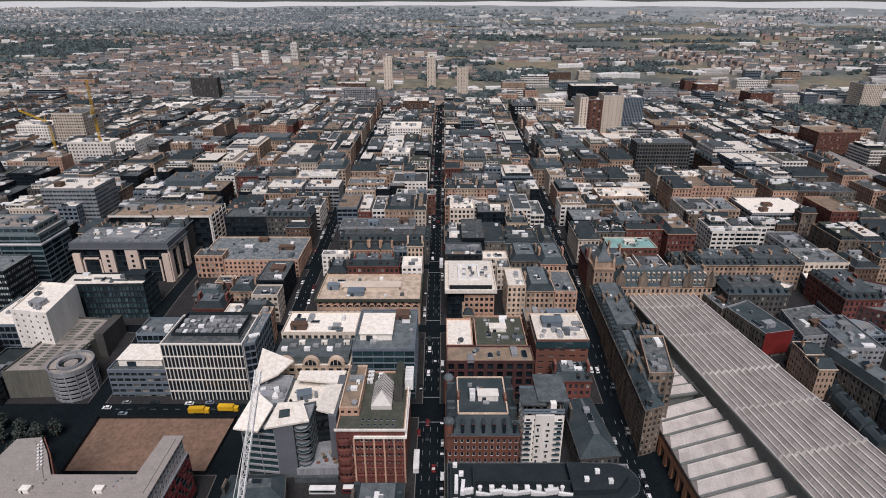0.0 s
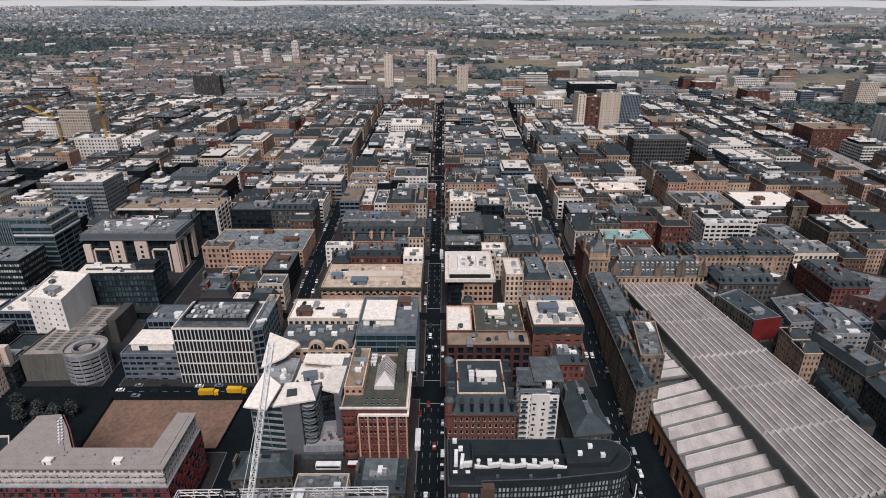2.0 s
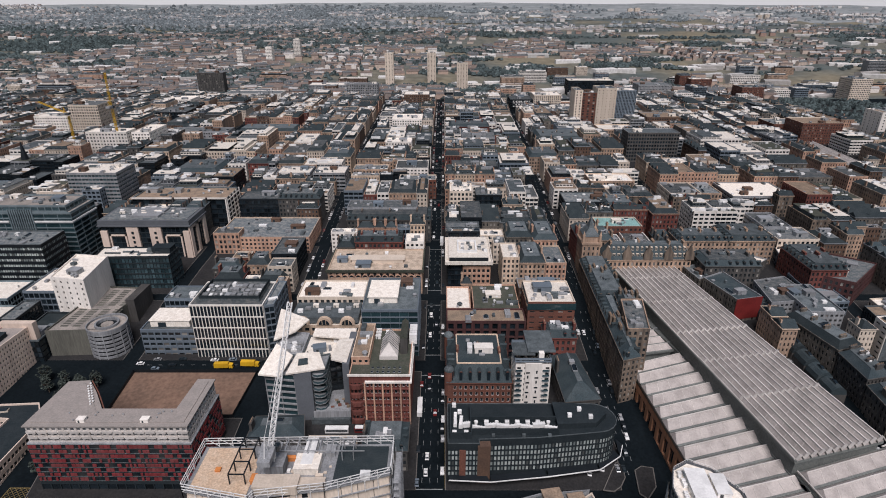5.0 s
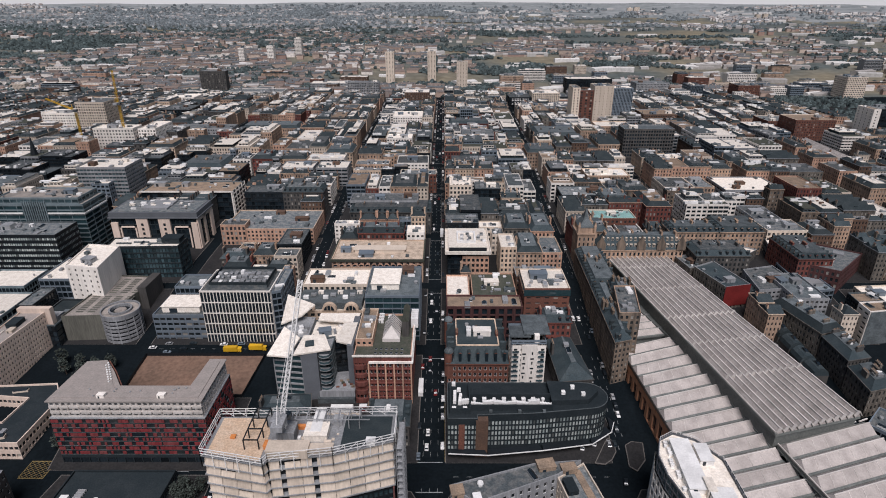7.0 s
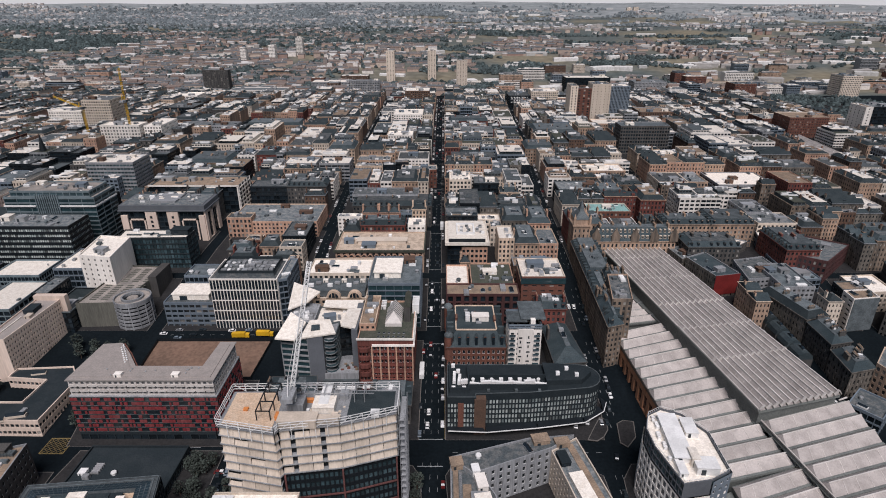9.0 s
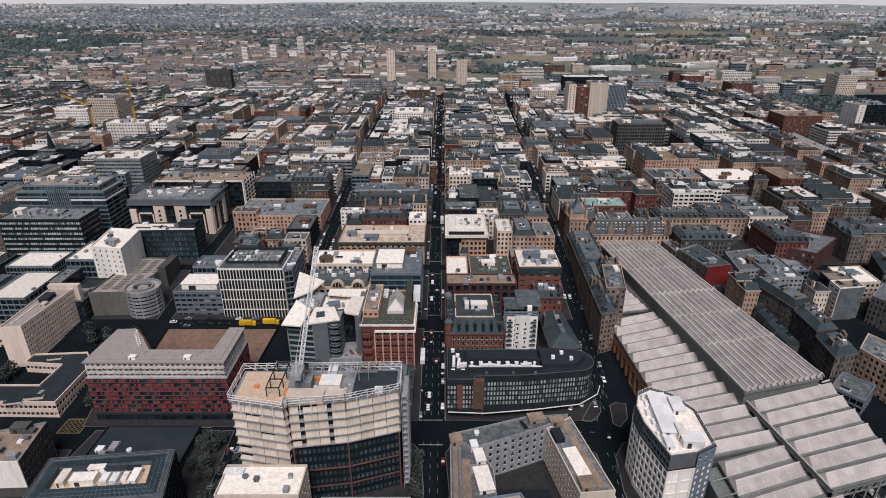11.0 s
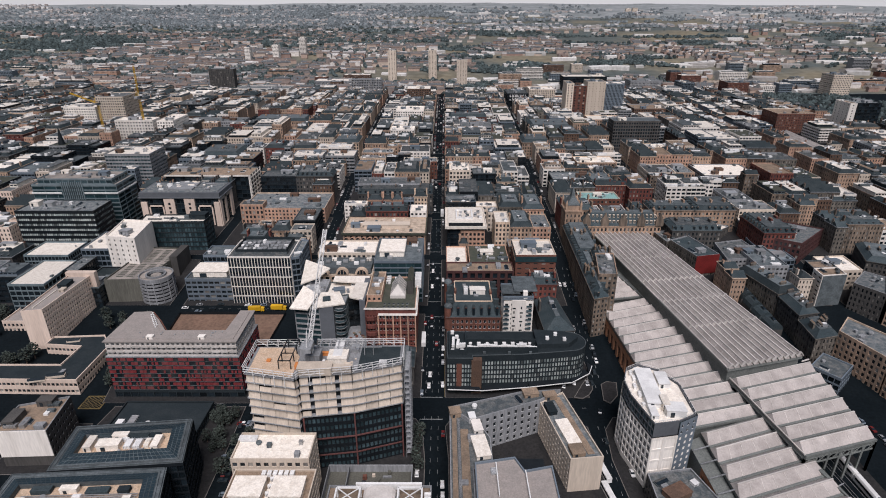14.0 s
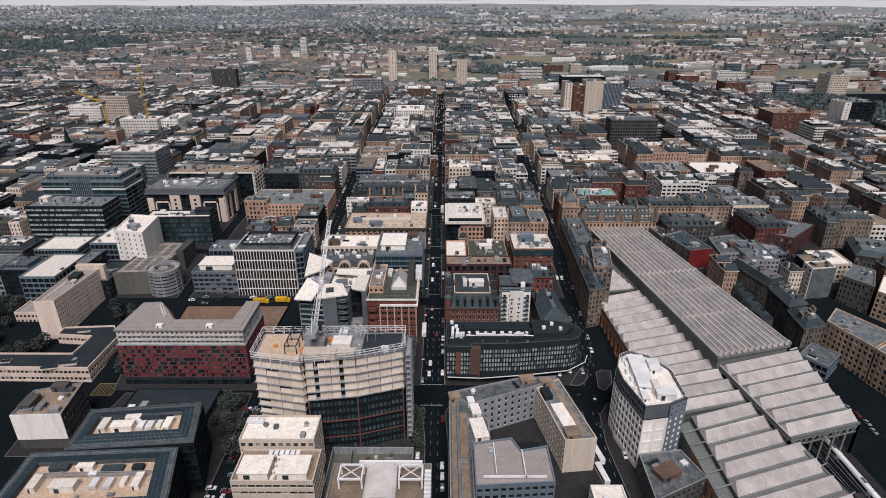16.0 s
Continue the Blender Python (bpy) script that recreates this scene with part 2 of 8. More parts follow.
def gz(x, y):
    """Height of the ground."""
    side = max(0.0, abs(x) - 600.0)
    return float(np.interp(math.hypot(max(y, 0.0), side), PROFILE_Y, PROFILE_Z))


class MB:
    """Collects faces of one mesh."""

    def __init__(self, joined=True):
        self.v, self.f, self.m, self.joined = [], [], [], joined

    def weld(self):
        """Faces of one material that meet share their corners."""
        seen, out, faces = {}, [], []
        for f, m in zip(self.f, self.m):
            g = []
            for i in f:
                x, y, z = self.v[i]
                key = (round(x, 3), round(y, 3), round(z, 3), m)
                k = seen.get(key)
                if k is None:
                    k = seen[key] = len(out)
                    out.append((x, y, z))
                g.append(k)
            if len(set(g)) < len(g):
                g = list(range(len(out), len(out) + len(f)))
                out.extend(self.v[i] for i in f)
            faces.append(tuple(g))
        self.v, self.f = out, faces

    def face(self, pts, mi=0):
        i = len(self.v)
        self.v.extend(pts)
        self.f.append(tuple(range(i, i + len(pts))))
        self.m.append(mi)

    def solid(self, vs, fs, mi=0):
        i = len(self.v)
        self.v.extend(vs)
        for f in fs:
            self.f.append(tuple(i + k for k in f))
            self.m.append(mi)

    def prism(self, poly, z0, z1, mi=0, mt=None, bottom=True):
        n = len(poly)
        zt = z1 if hasattr(z1, "__len__") else [z1] * n
        vs = [(p[0], p[1], z0) for p in poly] + [(p[0], p[1], zt[k]) for k, p in enumerate(poly)]
        i = len(self.v)
        self.v.extend(vs)
        for k in range(n):
            j = (k + 1) % n
            self.f.append((i + k, i + j, i + n + j, i + n + k))
            self.m.append(mi)
        self.f.append(tuple(i + n + k for k in range(n)))
        self.m.append(mi if mt is None else mt)
        if bottom:
            self.f.append(tuple(i + k for k in reversed(range(n))))
            self.m.append(mi)

    def box(self, x0, y0, z0, x1, y1, z1, mi=0, mt=None):
        self.prism([(x0, y0), (x1, y0), (x1, y1), (x0, y1)], z0, z1, mi, mt)

    def beam(self, a, b, w, mi=0):
        """A square bar from a to b."""
        a, b = Vector(a), Vector(b)
        d = (b - a).normalized()
        s = d.cross(Vector((0, 0, 1)) if abs(d.z) < 0.9 else Vector((1, 0, 0))).normalized() * w / 2
        u = d.cross(s).normalized() * w / 2
        vs = [tuple(p + s * i + u * j) for p in (a, b) for i, j in ((-1, -1), (1, -1), (1, 1), (-1, 1))]
        self.solid(vs, [(0, 1, 2, 3), (7, 6, 5, 4), (0, 4, 5, 1), (1, 5, 6, 2), (2, 6, 7, 3), (3, 7, 4, 0)], mi)

    def tube(self, x, y, z0, z1, r0, r1, n=8, mi=0):
        a = [2 * math.pi * k / n for k in range(n)]
        vs = [(x + r0 * math.cos(t), y + r0 * math.sin(t), z0) for t in a] + [(x + r1 * math.cos(t), y + r1 * math.sin(t), z1) for t in a]
        fs = [(k, (k + 1) % n, n + (k + 1) % n, n + k) for k in range(n)] + [tuple(range(n, 2 * n)), tuple(reversed(range(n)))]
        self.solid(vs, fs, mi)

    def mesh(self, name, mats):
        me = bpy.data.meshes.new(name)
        if self.joined:
            self.weld()
        me.from_pydata(self.v, [], self.f)
        for k in mats:
            me.materials.append(M[k])
        if len(mats) > 1:
            me.polygons.foreach_set("material_index", self.m)
        me.update()
        return me


def part(name, mb, mats, parent=None, label="", kind=""):
    """Links collected faces as one mesh object, under a thing or a part."""
    if isinstance(mats, str):
        mats = (mats,)
    ob = new(name, mb.mesh(name, mats))
    if parent:
        ob.parent = parent
    return tagged(ob, label, kind=kind)


def thing(name, label, category, group="", kind=""):
    return tagged(new(name), label, category, group, kind)


def rect(x0, y0, x1, y1, turn=0.0):
    """A rectangle's corners, counter-clockwise, turned about its centre by degrees."""
    cx, cy = (x0 + x1) / 2, (y0 + y1) / 2
    c, s = math.cos(radians(turn)), math.sin(radians(turn))
    return [(cx + c * (x - cx) - s * (y - cy), cy + s * (x - cx) + c * (y - cy)) for x, y in ((x0, y0), (x1, y0), (x1, y1), (x0, y1))]


def inset(poly, d):
    """The polygon moved inwards by d."""
    n, out = len(poly), []
    for k in range(n):
        p, a, b = Vector(poly[k]), Vector(poly[k - 1]), Vector(poly[(k + 1) % n])
        e0, e1 = (p - a).normalized(), (b - p).normalized()
        n0, n1 = Vector((-e0.y, e0.x)), Vector((-e1.y, e1.x))
        h = n0 + n1
        q = p + h * (d / max(0.35, 1 + n0.dot(n1)))
        out.append((q.x, q.y))
    return out


def facade(mb, panes, a, b, z0, z1, bays, floors, ww, wh, depth=0.35, base=0.6, top=1.2, mi=0, sill=0.5):
    """A wall from a to b with real openings; the panes' places are noted."""
    a, b = Vector(a), Vector(b)
    length = (b - a).length
    u = (b - a) / length
    nrm = Vector((u.y, -u.x))
    bw, fh = length / bays, (z1 - z0 - base - top) / floors
    w, h = bw * ww, fh * wh

    def P(s, z, d=0.0):
        q = a + u * s - nrm * d
        return (q.x, q.y, z)

    def Q(s0, s1, za, zb):
        mb.face([P(s0, za), P(s1, za), P(s1, zb), P(s0, zb)], mi)

    zlast = z0
    for f in range(floors):
        zb = z0 + base + fh * f + (fh - h) * sill
        zt = zb + h
        Q(0, length, zlast, zb)
        slast = 0
        for k in range(bays):
            s0 = bw * k + (bw - w) / 2
            s1 = s0 + w
            Q(slast, s0, zb, zt)
            slast = s1
            mb.face([P(s0, zb), P(s1, zb), P(s1, zb, depth), P(s0, zb, depth)], mi)
            mb.face([P(s0, zt, depth), P(s1, zt, depth), P(s1, zt), P(s0, zt)], mi)
            mb.face([P(s0, zb), P(s0, zb, depth), P(s0, zt, depth), P(s0, zt)], mi)
            mb.face([P(s1, zb, depth), P(s1, zb), P(s1, zt), P(s1, zt, depth)], mi)
            q = a + u * (s0 + w / 2) - nrm * depth
            panes.append((q.x, q.y, (zb + zt) / 2, u.x, u.y, w, h))
        Q(slast, length, zb, zt)
        zlast = zt
    Q(0, length, zlast, z1)


def windows(panes, mat, parent, each=False, frame_mat="paint"):
    """Panes of glass in the openings: one object each, or joined where they are too small to pick apart."""
    if not panes:
        return
    if each:
        shared = {}
        for x, y, z, ux, uy, w, h in panes:
            key = (round(w, 2), round(h, 2))
            if key not in shared:
                mb = MB()
                mb.face([(-w / 2, 0, -h / 2), (w / 2, 0, -h / 2), (w / 2, 0, h / 2), (-w / 2, 0, h / 2)], 0)
                t = 0.09
                for x0, z0, x1, z1 in ((-w / 2, -h / 2, -w / 2 + t, h / 2), (w / 2 - t, -h / 2, w / 2, h / 2), (-w / 2 + t, -h / 2, w / 2 - t, -h / 2 + t), (-w / 2 + t, h / 2 - t, w / 2 - t, h / 2)):
                    mb.box(x0, -0.06, z0, x1, -0.004, z1, 1)
                shared[key] = mb.mesh("window", (mat, frame_mat))
            ob = new("window", shared[key])
            ob.parent = parent
            ob.matrix_basis = Matrix(((ux, -uy, 0, x), (uy, ux, 0, y), (0, 0, 1, z), (0, 0, 0, 1)))
        return
    mb = MB()
    for x, y, z, ux, uy, w, h in panes:
        mb.face([(x - ux * w / 2, y - uy * w / 2, z - h / 2), (x + ux * w / 2, y + uy * w / 2, z - h / 2), (x + ux * w / 2, y + uy * w / 2, z + h / 2), (x - ux * w / 2, y - uy * w / 2, z + h / 2)])
    part("glazing", mb, mat, parent, kind="stuff")


def loft(mb, secs, mi=0):
    """One closed body through rectangular sections (x, half width, bottom, top)."""
    vs = [(x, y, z) for x, w, lo, hi in secs for y, z in ((-w, lo), (w, lo), (w, hi), (-w, hi))]
    n = len(secs)
    fs = [(4 * k + i, 4 * k + (i + 1) % 4, 4 * k + 4 + (i + 1) % 4, 4 * k + 4 + i) for k in range(n - 1) for i in range(4)]
    mb.solid(vs, fs + [(3, 2, 1, 0), (4 * n - 4, 4 * n - 3, 4 * n - 2, 4 * n - 1)], mi)


def unit_mesh(kind):
    """Shared meshes of roof plant, one metre in each direction."""
    mb = MB()
    if kind == "plant":
        mb.prism([(-.5, -.46), (-.46, -.5), (.46, -.5), (.5, -.46), (.5, .46), (.46, .5), (-.46, .5), (-.5, .46)], 0, 1)
        for k in range(4):
            mb.box(-.42, -.53, .15 + .18 * k, .42, -.5, .25 + .18 * k)
        mb.tube(-.2, 0, 1, 1.12, .17, .17, 8)
        mb.tube(.25, 0, 1, 1.12, .17, .17, 8)
    elif kind == "duct":
        secs = []
        for k in range(5):
            x = -.5 + .24 * k
            secs += [(x, .56, .08, .94), (x + .04, .56, .08, .94)] + ([(x + .04, .48, .16, .86), (x + .24, .48, .16, .86)] if k < 4 else [])
        loft(mb, secs)
    elif kind == "rooflight":
        mb.box(-.5, -.5, 0, .5, .5, .5)
        mb.solid([(-.46, -.46, .5), (.46, -.46, .5), (.46, .46, .5), (-.46, .46, .5), (-.46, 0, 1), (.46, 0, 1)], [(0, 1, 5, 4), (2, 3, 4, 5), (0, 4, 3), (1, 2, 5)], 1)
    elif kind == "hut":
        mb.box(-.5, -.5, 0, .5, .5, .95)
        mb.box(-.53, -.53, .95, .53, .53, 1)
        mb.box(-.3, -.53, 0, -.1, -.5, .7, 1)
    elif kind == "fan":
        mb.tube(0, 0, 0, .7, .36, .36, 8)
        mb.tube(0, 0, .7, 1, .5, .42, 8)
    return mb


UNITS = {}


def roof_unit(parent, kind, x, y, z, sx, sy, sz, turn=0.0, mat="metal"):
    key = (kind, mat)
    if key not in UNITS:
        UNITS[key] = unit_mesh(kind).mesh(kind, (mat, "glass"))
    names = {"plant": "plant_unit", "duct": "air_duct", "rooflight": "rooflight", "hut": "stair_hut", "fan": "roof_vent"}
    ob = new(names[kind], UNITS[key])
    ob.parent = parent
    ob.matrix_basis = Matrix.Translation((x, y, z)) @ Matrix.Rotation(radians(turn), 4, "Z") @ Matrix.Diagonal((sx, sy, sz, 1))
    return ob


def inside(p, poly):
    c, j = False, len(poly) - 1
    for i in range(len(poly)):
        (xi, yi), (xj, yj) = poly[i], poly[j]
        if (yi > p[1]) != (yj > p[1]) and p[0] < (xj - xi) * (p[1] - yi) / (yj - yi) + xi:
            c = not c
        j = i
    return c


COPING = {"tan": "pale", "rose": "pale", "range": "tan", "soot": "conc", "dark": "conc", "red": "rose", "rust": "cream", "brown": "conc", "black": "lead", "pale": "cream"}


def flat_roof(parent, poly, z, roof, wall, clutter=6, parapet=0.9, r=rng, unit_mat=None, big=True):
    """Parapet, roof deck and plant."""
    inner = inset(poly, 0.5)
    mb = MB()
    n = len(poly)
    for k in range(n):
        j = (k + 1) % n
        mb.face([(*poly[k], z), (*poly[j], z), (*inner[j], z), (*inner[k], z)])
        mb.face([(*inner[k], z), (*inner[j], z), (*inner[j], z - parapet), (*inner[k], z - parapet)])
    part("parapet", mb, COPING.get(wall, wall), parent)
    mb = MB()
    mb.face([(*p, z - parapet) for p in inner])
    part("roof", mb, roof, parent)
    core = inset(poly, 2.2)
    xs, ys = [p[0] for p in core], [p[1] for p in core]
    e = Vector(poly[1]) - Vector(poly[0])
    turn = math.degrees(math.atan2(e.y, e.x))
    area = (max(xs) - min(xs)) * (max(ys) - min(ys))
    if big and area > 150:
        for _ in range(1 + (area > 700)):
            for _ in range(12):
                sx, sy = r.uniform(5, 11), r.uniform(4, 7)
                x, y = r.uniform(min(xs), max(xs)), r.uniform(min(ys), max(ys))
                if all(inside((x + i * sx * .6, y + j * sy * .6), core) for i in (-1, 1) for j in (-1, 1)):
                    roof_unit(parent, "hut", x, y, z - parapet, sx, sy, r.uniform(2.4, 3.6), turn, unit_mat or r.choice(("conc", "membrane", "metal", "cladding", "brown")))
                    break
    for _ in range(clutter):
        x, y = r.uniform(min(xs), max(xs)), r.uniform(min(ys), max(ys))
        if not inside((x, y), core):
            continue
        k = r.choice(("plant", "plant", "duct", "rooflight", "fan", "fan", "hut"))
        s = r.uniform(1.2, 3.2)
        long = r.uniform(1.0, 2.6) if k in ("duct", "plant", "rooflight") else 1.0
        roof_unit(parent, k, x, y, z - parapet, s * long, s, r.uniform(0.9, 2.0), turn + r.choice((0, 90)), r.choice(("metal", "paint", "conc", "lead")))


def slate_roof(parent, poly, z, h, run, wall, r=rng, dormers=True, deck="lead", chimneys=2, slate="slate"):
    """A slated roof with a lead flat or ridge, dormers and chimney stacks, over a four-cornered house."""
    a, b, c, d = [Vector(p) for p in poly]
    w, dep = (b - a).length, (d - a).length
    run = min(run, w * 0.48, dep * 0.48)
    top = inset(poly, run)
    eave = inset(poly, -0.35)
    mb = MB()
    for k in range(4):
        j = (k + 1) % 4
        mb.face([(*eave[k], z), (*eave[j], z), (*top[j], z + h), (*top[k], z + h)])
    mb.face([(*p, z) for p in reversed(eave)])
    part("roof", mb, slate, parent)
    mb = MB()
    mb.prism(inset(top, -0.12), z + h - 0.05, z + h + 0.16)
    part("roof_flat", mb, deck, parent)
    mb = MB()
    n0, n1 = inset(poly, -0.55), inset(poly, 0.1)
    for k in range(4):
        j = (k + 1) % 4
        mb.face([(*n0[k], z - 0.5), (*n0[j], z - 0.5), (*n0[j], z + 0.05), (*n0[k], z + 0.05)])
        mb.face([(*n0[k], z + 0.05), (*n0[j], z + 0.05), (*n1[j], z + 0.05), (*n1[k], z + 0.05)])
        mb.face([(*n1[k], z - 0.5), (*n1[j], z - 0.5), (*n0[j], z - 0.5), (*n0[k], z - 0.5)])
    part("cornice", mb, wall, parent)
    if dormers and h > 2.2:
        for p, q in ((a, b), (b, c), (d, a)):
            e = (q - p)
            length = e.length
            if length < 7:
                continue
            e.normalize()
            nin = Vector((-e.y, e.x))
            cnt = int(length / 4.2)
            for k in range(cnt):
                if r.random() < 0.2:
                    continue
                o = p + e * (length * (k + .5) / cnt)
                mb = MB()
                L = run * 0.75
                pts = lambda s, t, zz: (*(o + e * s + nin * t), zz)
                z0, z1 = z + h * 0.12, z + h * 0.78
                vs = [pts(-.7, .35, z0), pts(.7, .35, z0), pts(.7, .35, z1), pts(-.7, .35, z1), pts(-.7, L, z1), pts(.7, L, z1), pts(-.85, .2, z1), pts(.85, .2, z1), pts(0, .2, z1 + .7), pts(0, L, z1 + .7), pts(-.85, L, z1), pts(.85, L, z1), pts(-.7, L, z0), pts(.7, L, z0)]
                mb.solid(vs, [(0, 1, 2, 3)], 1)
                mb.solid(vs, [(6, 7, 8)], 0)
                mb.solid(vs, [(1, 13, 5, 2), (12, 0, 3, 4)], 2)
                mb.solid(vs, [(7, 11, 9, 8), (10, 6, 8, 9)], 2)
                part("dormer", mb, (wall, "glass", slate), parent)
    if deck and min(w, dep) > 2 * run + 3:
        for _ in range(5):
            q = a.lerp(b, r.uniform(.25, .75)).lerp(d.lerp(c, r.uniform(.25, .75)), r.uniform(.3, .7))
            if inside(tuple(q), inset(poly, run + 1)):
                kk = r.choice(("plant", "rooflight", "fan", "hut", "rooflight"))
                sz = r.uniform(1, 2.6)
                roof_unit(parent, kk, q.x, q.y, z + h + .1, sz * r.uniform(1, 2), sz, r.uniform(.7, 1.8), r.choice((0, 90)), r.choice(("metal", "lead", "paint", "conc")))
    for k in range(chimneys):
        t = (k + .5) / chimneys if chimneys > 2 else (0.04 if k == 0 else 0.96)
        o = a.lerp(b, t).lerp(d.lerp(c, t), r.uniform(.35, .65))
        e = (d - a).normalized()
        cw, cl, hh = 0.55, min(2.2, dep * .2), h + r.uniform(1.2, 2.2)
        s = Vector((e.y, -e.x))
        mb = MB()
        mb.prism([tuple(o + s * i * cw + e * j * cl) for i, j in ((-1, -1), (1, -1), (1, 1), (-1, 1))], z - 0.2, z + hh)
        mb.prism([tuple(o + s * i * (cw + .15) + e * j * (cl + .15)) for i, j in ((-1, -1), (1, -1), (1, 1), (-1, 1))], z + hh, z + hh + .25)
        npot = 4
        for i in range(npot):
            q = o + e * cl * (2 * (i + .5) / npot - 1)
            mb.tube(q.x, q.y, z + hh + .25, z + hh + 1.1, .2, .16, 6, 1)
        part("chimney_stack", mb, (wall, "pot"), parent)


STYLES = {
    # wall, glass, storey, bay, window width, window height, roof
    "tan": ("tan", "blind", 3.7, 2.9, 0.5, 0.62, "slate"),
    "pale": ("pale", "blind", 3.7, 3.0, 0.52, 0.62, "slate"),
    "redstone": ("red", "blind", 3.7, 2.9, 0.5, 0.6, "slate"),
    "sooty": ("dark", "blind", 3.7, 2.9, 0.48, 0.6, "slate"),
    "tanflat": ("tan", "blind", 3.6, 2.9, 0.56, 0.64, "flat"),
    "rust": ("rust", "blind", 3.4, 3.2, 0.5, 0.55, "flat"),
    "white": ("white", "blind", 3.5, 3.4, 0.55, 0.5, "flat"),
    "cream": ("cream", "blind", 3.6, 3.2, 0.6, 0.6, "flat"),
    "ribbon": ("conc", "glass", 3.6, 6.0, 0.94, 0.5, "flat"),
    "conc": ("conc", "blind", 3.5, 3.0, 0.6, 0.5, "flat"),
    "curtain": ("cladding", "glass", 3.8, 3.0, 0.9, 0.78, "flat"),
    "darkglass": ("black", "glass", 3.8, 2.4, 0.9, 0.8, "flat"),
    "brown": ("brown", "blind", 3.5, 3.2, 0.55, 0.5, "flat"),
}
WORDS = {"tan": "buff sandstone", "pale": "pale sandstone", "redstone": "red sandstone", "sooty": "soot-darkened stone", "tanflat": "buff stone", "rust": "orange brick",
         "white": "white rendered", "cream": "cream panelled", "ribbon": "grey concrete ribbon-windowed", "conc": "grey concrete", "curtain": "blue-grey curtain-walled", "darkglass": "dark glass", "brown": "brown brick"}
TAKEN = []


def block_box(poly):
    xs, ys = [p[0] for p in poly], [p[1] for p in poly]
    return min(xs), min(ys), max(xs), max(ys)


def building(style, poly, z1, z0=None, roof="", deck="", label="", name="", each=False, clutter=6, top=1.2, base=0.6, bay=None, storey=None, ww=None, wh=None, chimneys=2, run=3.2, rise=3.4, depth=0.35,
             wall="", glass="", parent=None, take=True, dormers=True, plain=(), group="", sill=0.5, big=True):
    """A house or office block on a plan: walls with real openings, windows, roof."""
    W, Gm, sh, bw, fw, fhh, rf = STYLES[style]
    W, Gm, sh, bw, fw, fhh, rf = wall or W, glass or Gm, storey or sh, bay or bw, ww or fw, wh or fhh, roof or rf
    if z0 is None:
        z0 = min(gz(*p) for p in poly) - 1.0
    if take:
        TAKEN.append(block_box(poly))
    own = parent is None
    if own:
        parent = thing(name or ("tenement" if rf == "slate" else "office_building"), label or (WORDS[style] + (" city block with slate roof and chimneys" if rf == "slate" else " city building with flat roof and plant")), "building", group)
    mb, panes = MB(), []
    n = len(poly)
    for k in range(n):
        a, b = poly[k], poly[(k + 1) % n]
        length = math.dist(a, b)
        if k in plain or length < 1.2:
            mb.face([(*a, z0), (*b, z0), (*b, z1), (*a, z1)])
            continue
        facade(mb, panes, a, b, z0, z1, max(1, round(length / bw)), max(1, round((z1 - z0 - base - top) / sh)), fw, fhh, depth, base, top, 0, sill)
    part("wall", mb, W, parent)
    windows(panes, Gm, parent, each)
    if rf == "slate":
        slate_roof(parent, poly, z1, rise, run, W, chimneys=chimneys, deck=deck or "lead", dormers=dormers)
    elif rf == "flat":
        flat_roof(parent, poly, z1, deck or rng.choice(("felt", "felt", "felt", "membrane", "pebble", "lead")), W, clutter, big=big)
    return parent


# ---- ground and streets ----
def spread(a, b, step):
    n = max(1, round((b - a) / step))
    return [a + (b - a) * k / n for k in range(n)]


def ground():
    xs = spread(-4800, -960, 180) + spread(-960, 960, 40) + spread(960, 4800, 180) + [4800]
    ys = sorted(set(spread(-1500, -240, 180) + spread(-240, 150, 30) + [150, 172, 200, 228, 255, 271, 287, 308, 330, 360, 390, 420, 460, 500, 550] + spread(600, 1200, 30) + spread(1200, 4860, 60) + [4860]))
    mb = MB()
    nx = len(xs)
    for y in ys:
        for x in xs:
            wob = 0.0
            r = math.hypot(x, y)
            if r > 1250:
                k = min(1, (r - 1250) / 600)
                wob = k * (9 * noise.noise((x / 420, y / 420, 0)) + 3 * noise.noise((x / 130, y / 130, 5)))
            mb.v.append((x, y, gz(x, y) + wob))
    for j in range(len(ys) - 1):
        for i in range(nx - 1):
            cx, cy = (xs[i] + xs[i + 1]) / 2, (ys[j] + ys[j + 1]) / 2
            if math.hypot(cx, cy + 60) > 4870:
                continue
            k = j * nx + i
            mb.f.append((k, k + 1, k + nx + 1, k + nx))
            # Past 3300 m the ground takes the haze-paled colour.
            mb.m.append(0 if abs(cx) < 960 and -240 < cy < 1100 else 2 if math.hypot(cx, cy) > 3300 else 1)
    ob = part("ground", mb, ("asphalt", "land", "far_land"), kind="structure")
    tagged(ob, "ground of asphalt streets running out to green and brown countryside, haze-paled far off", "ground")
    for p in ob.data.polygons:
        p.use_smooth = True


ground()


def zhill(x, y):
    """Ground with the roll of the far country."""
    r = math.hypot(x, y)
    k = min(1, max(0, (r - 1250) / 600))
    return gz(x, y) + (k * (9 * noise.noise((x / 420, y / 420, 0)) + 3 * noise.noise((x / 130, y / 130, 5))) if k else 0)


CROSS = (140, 229.5, 292.5, 369, 471, 555, 662, 777, 880, 985, 1090)


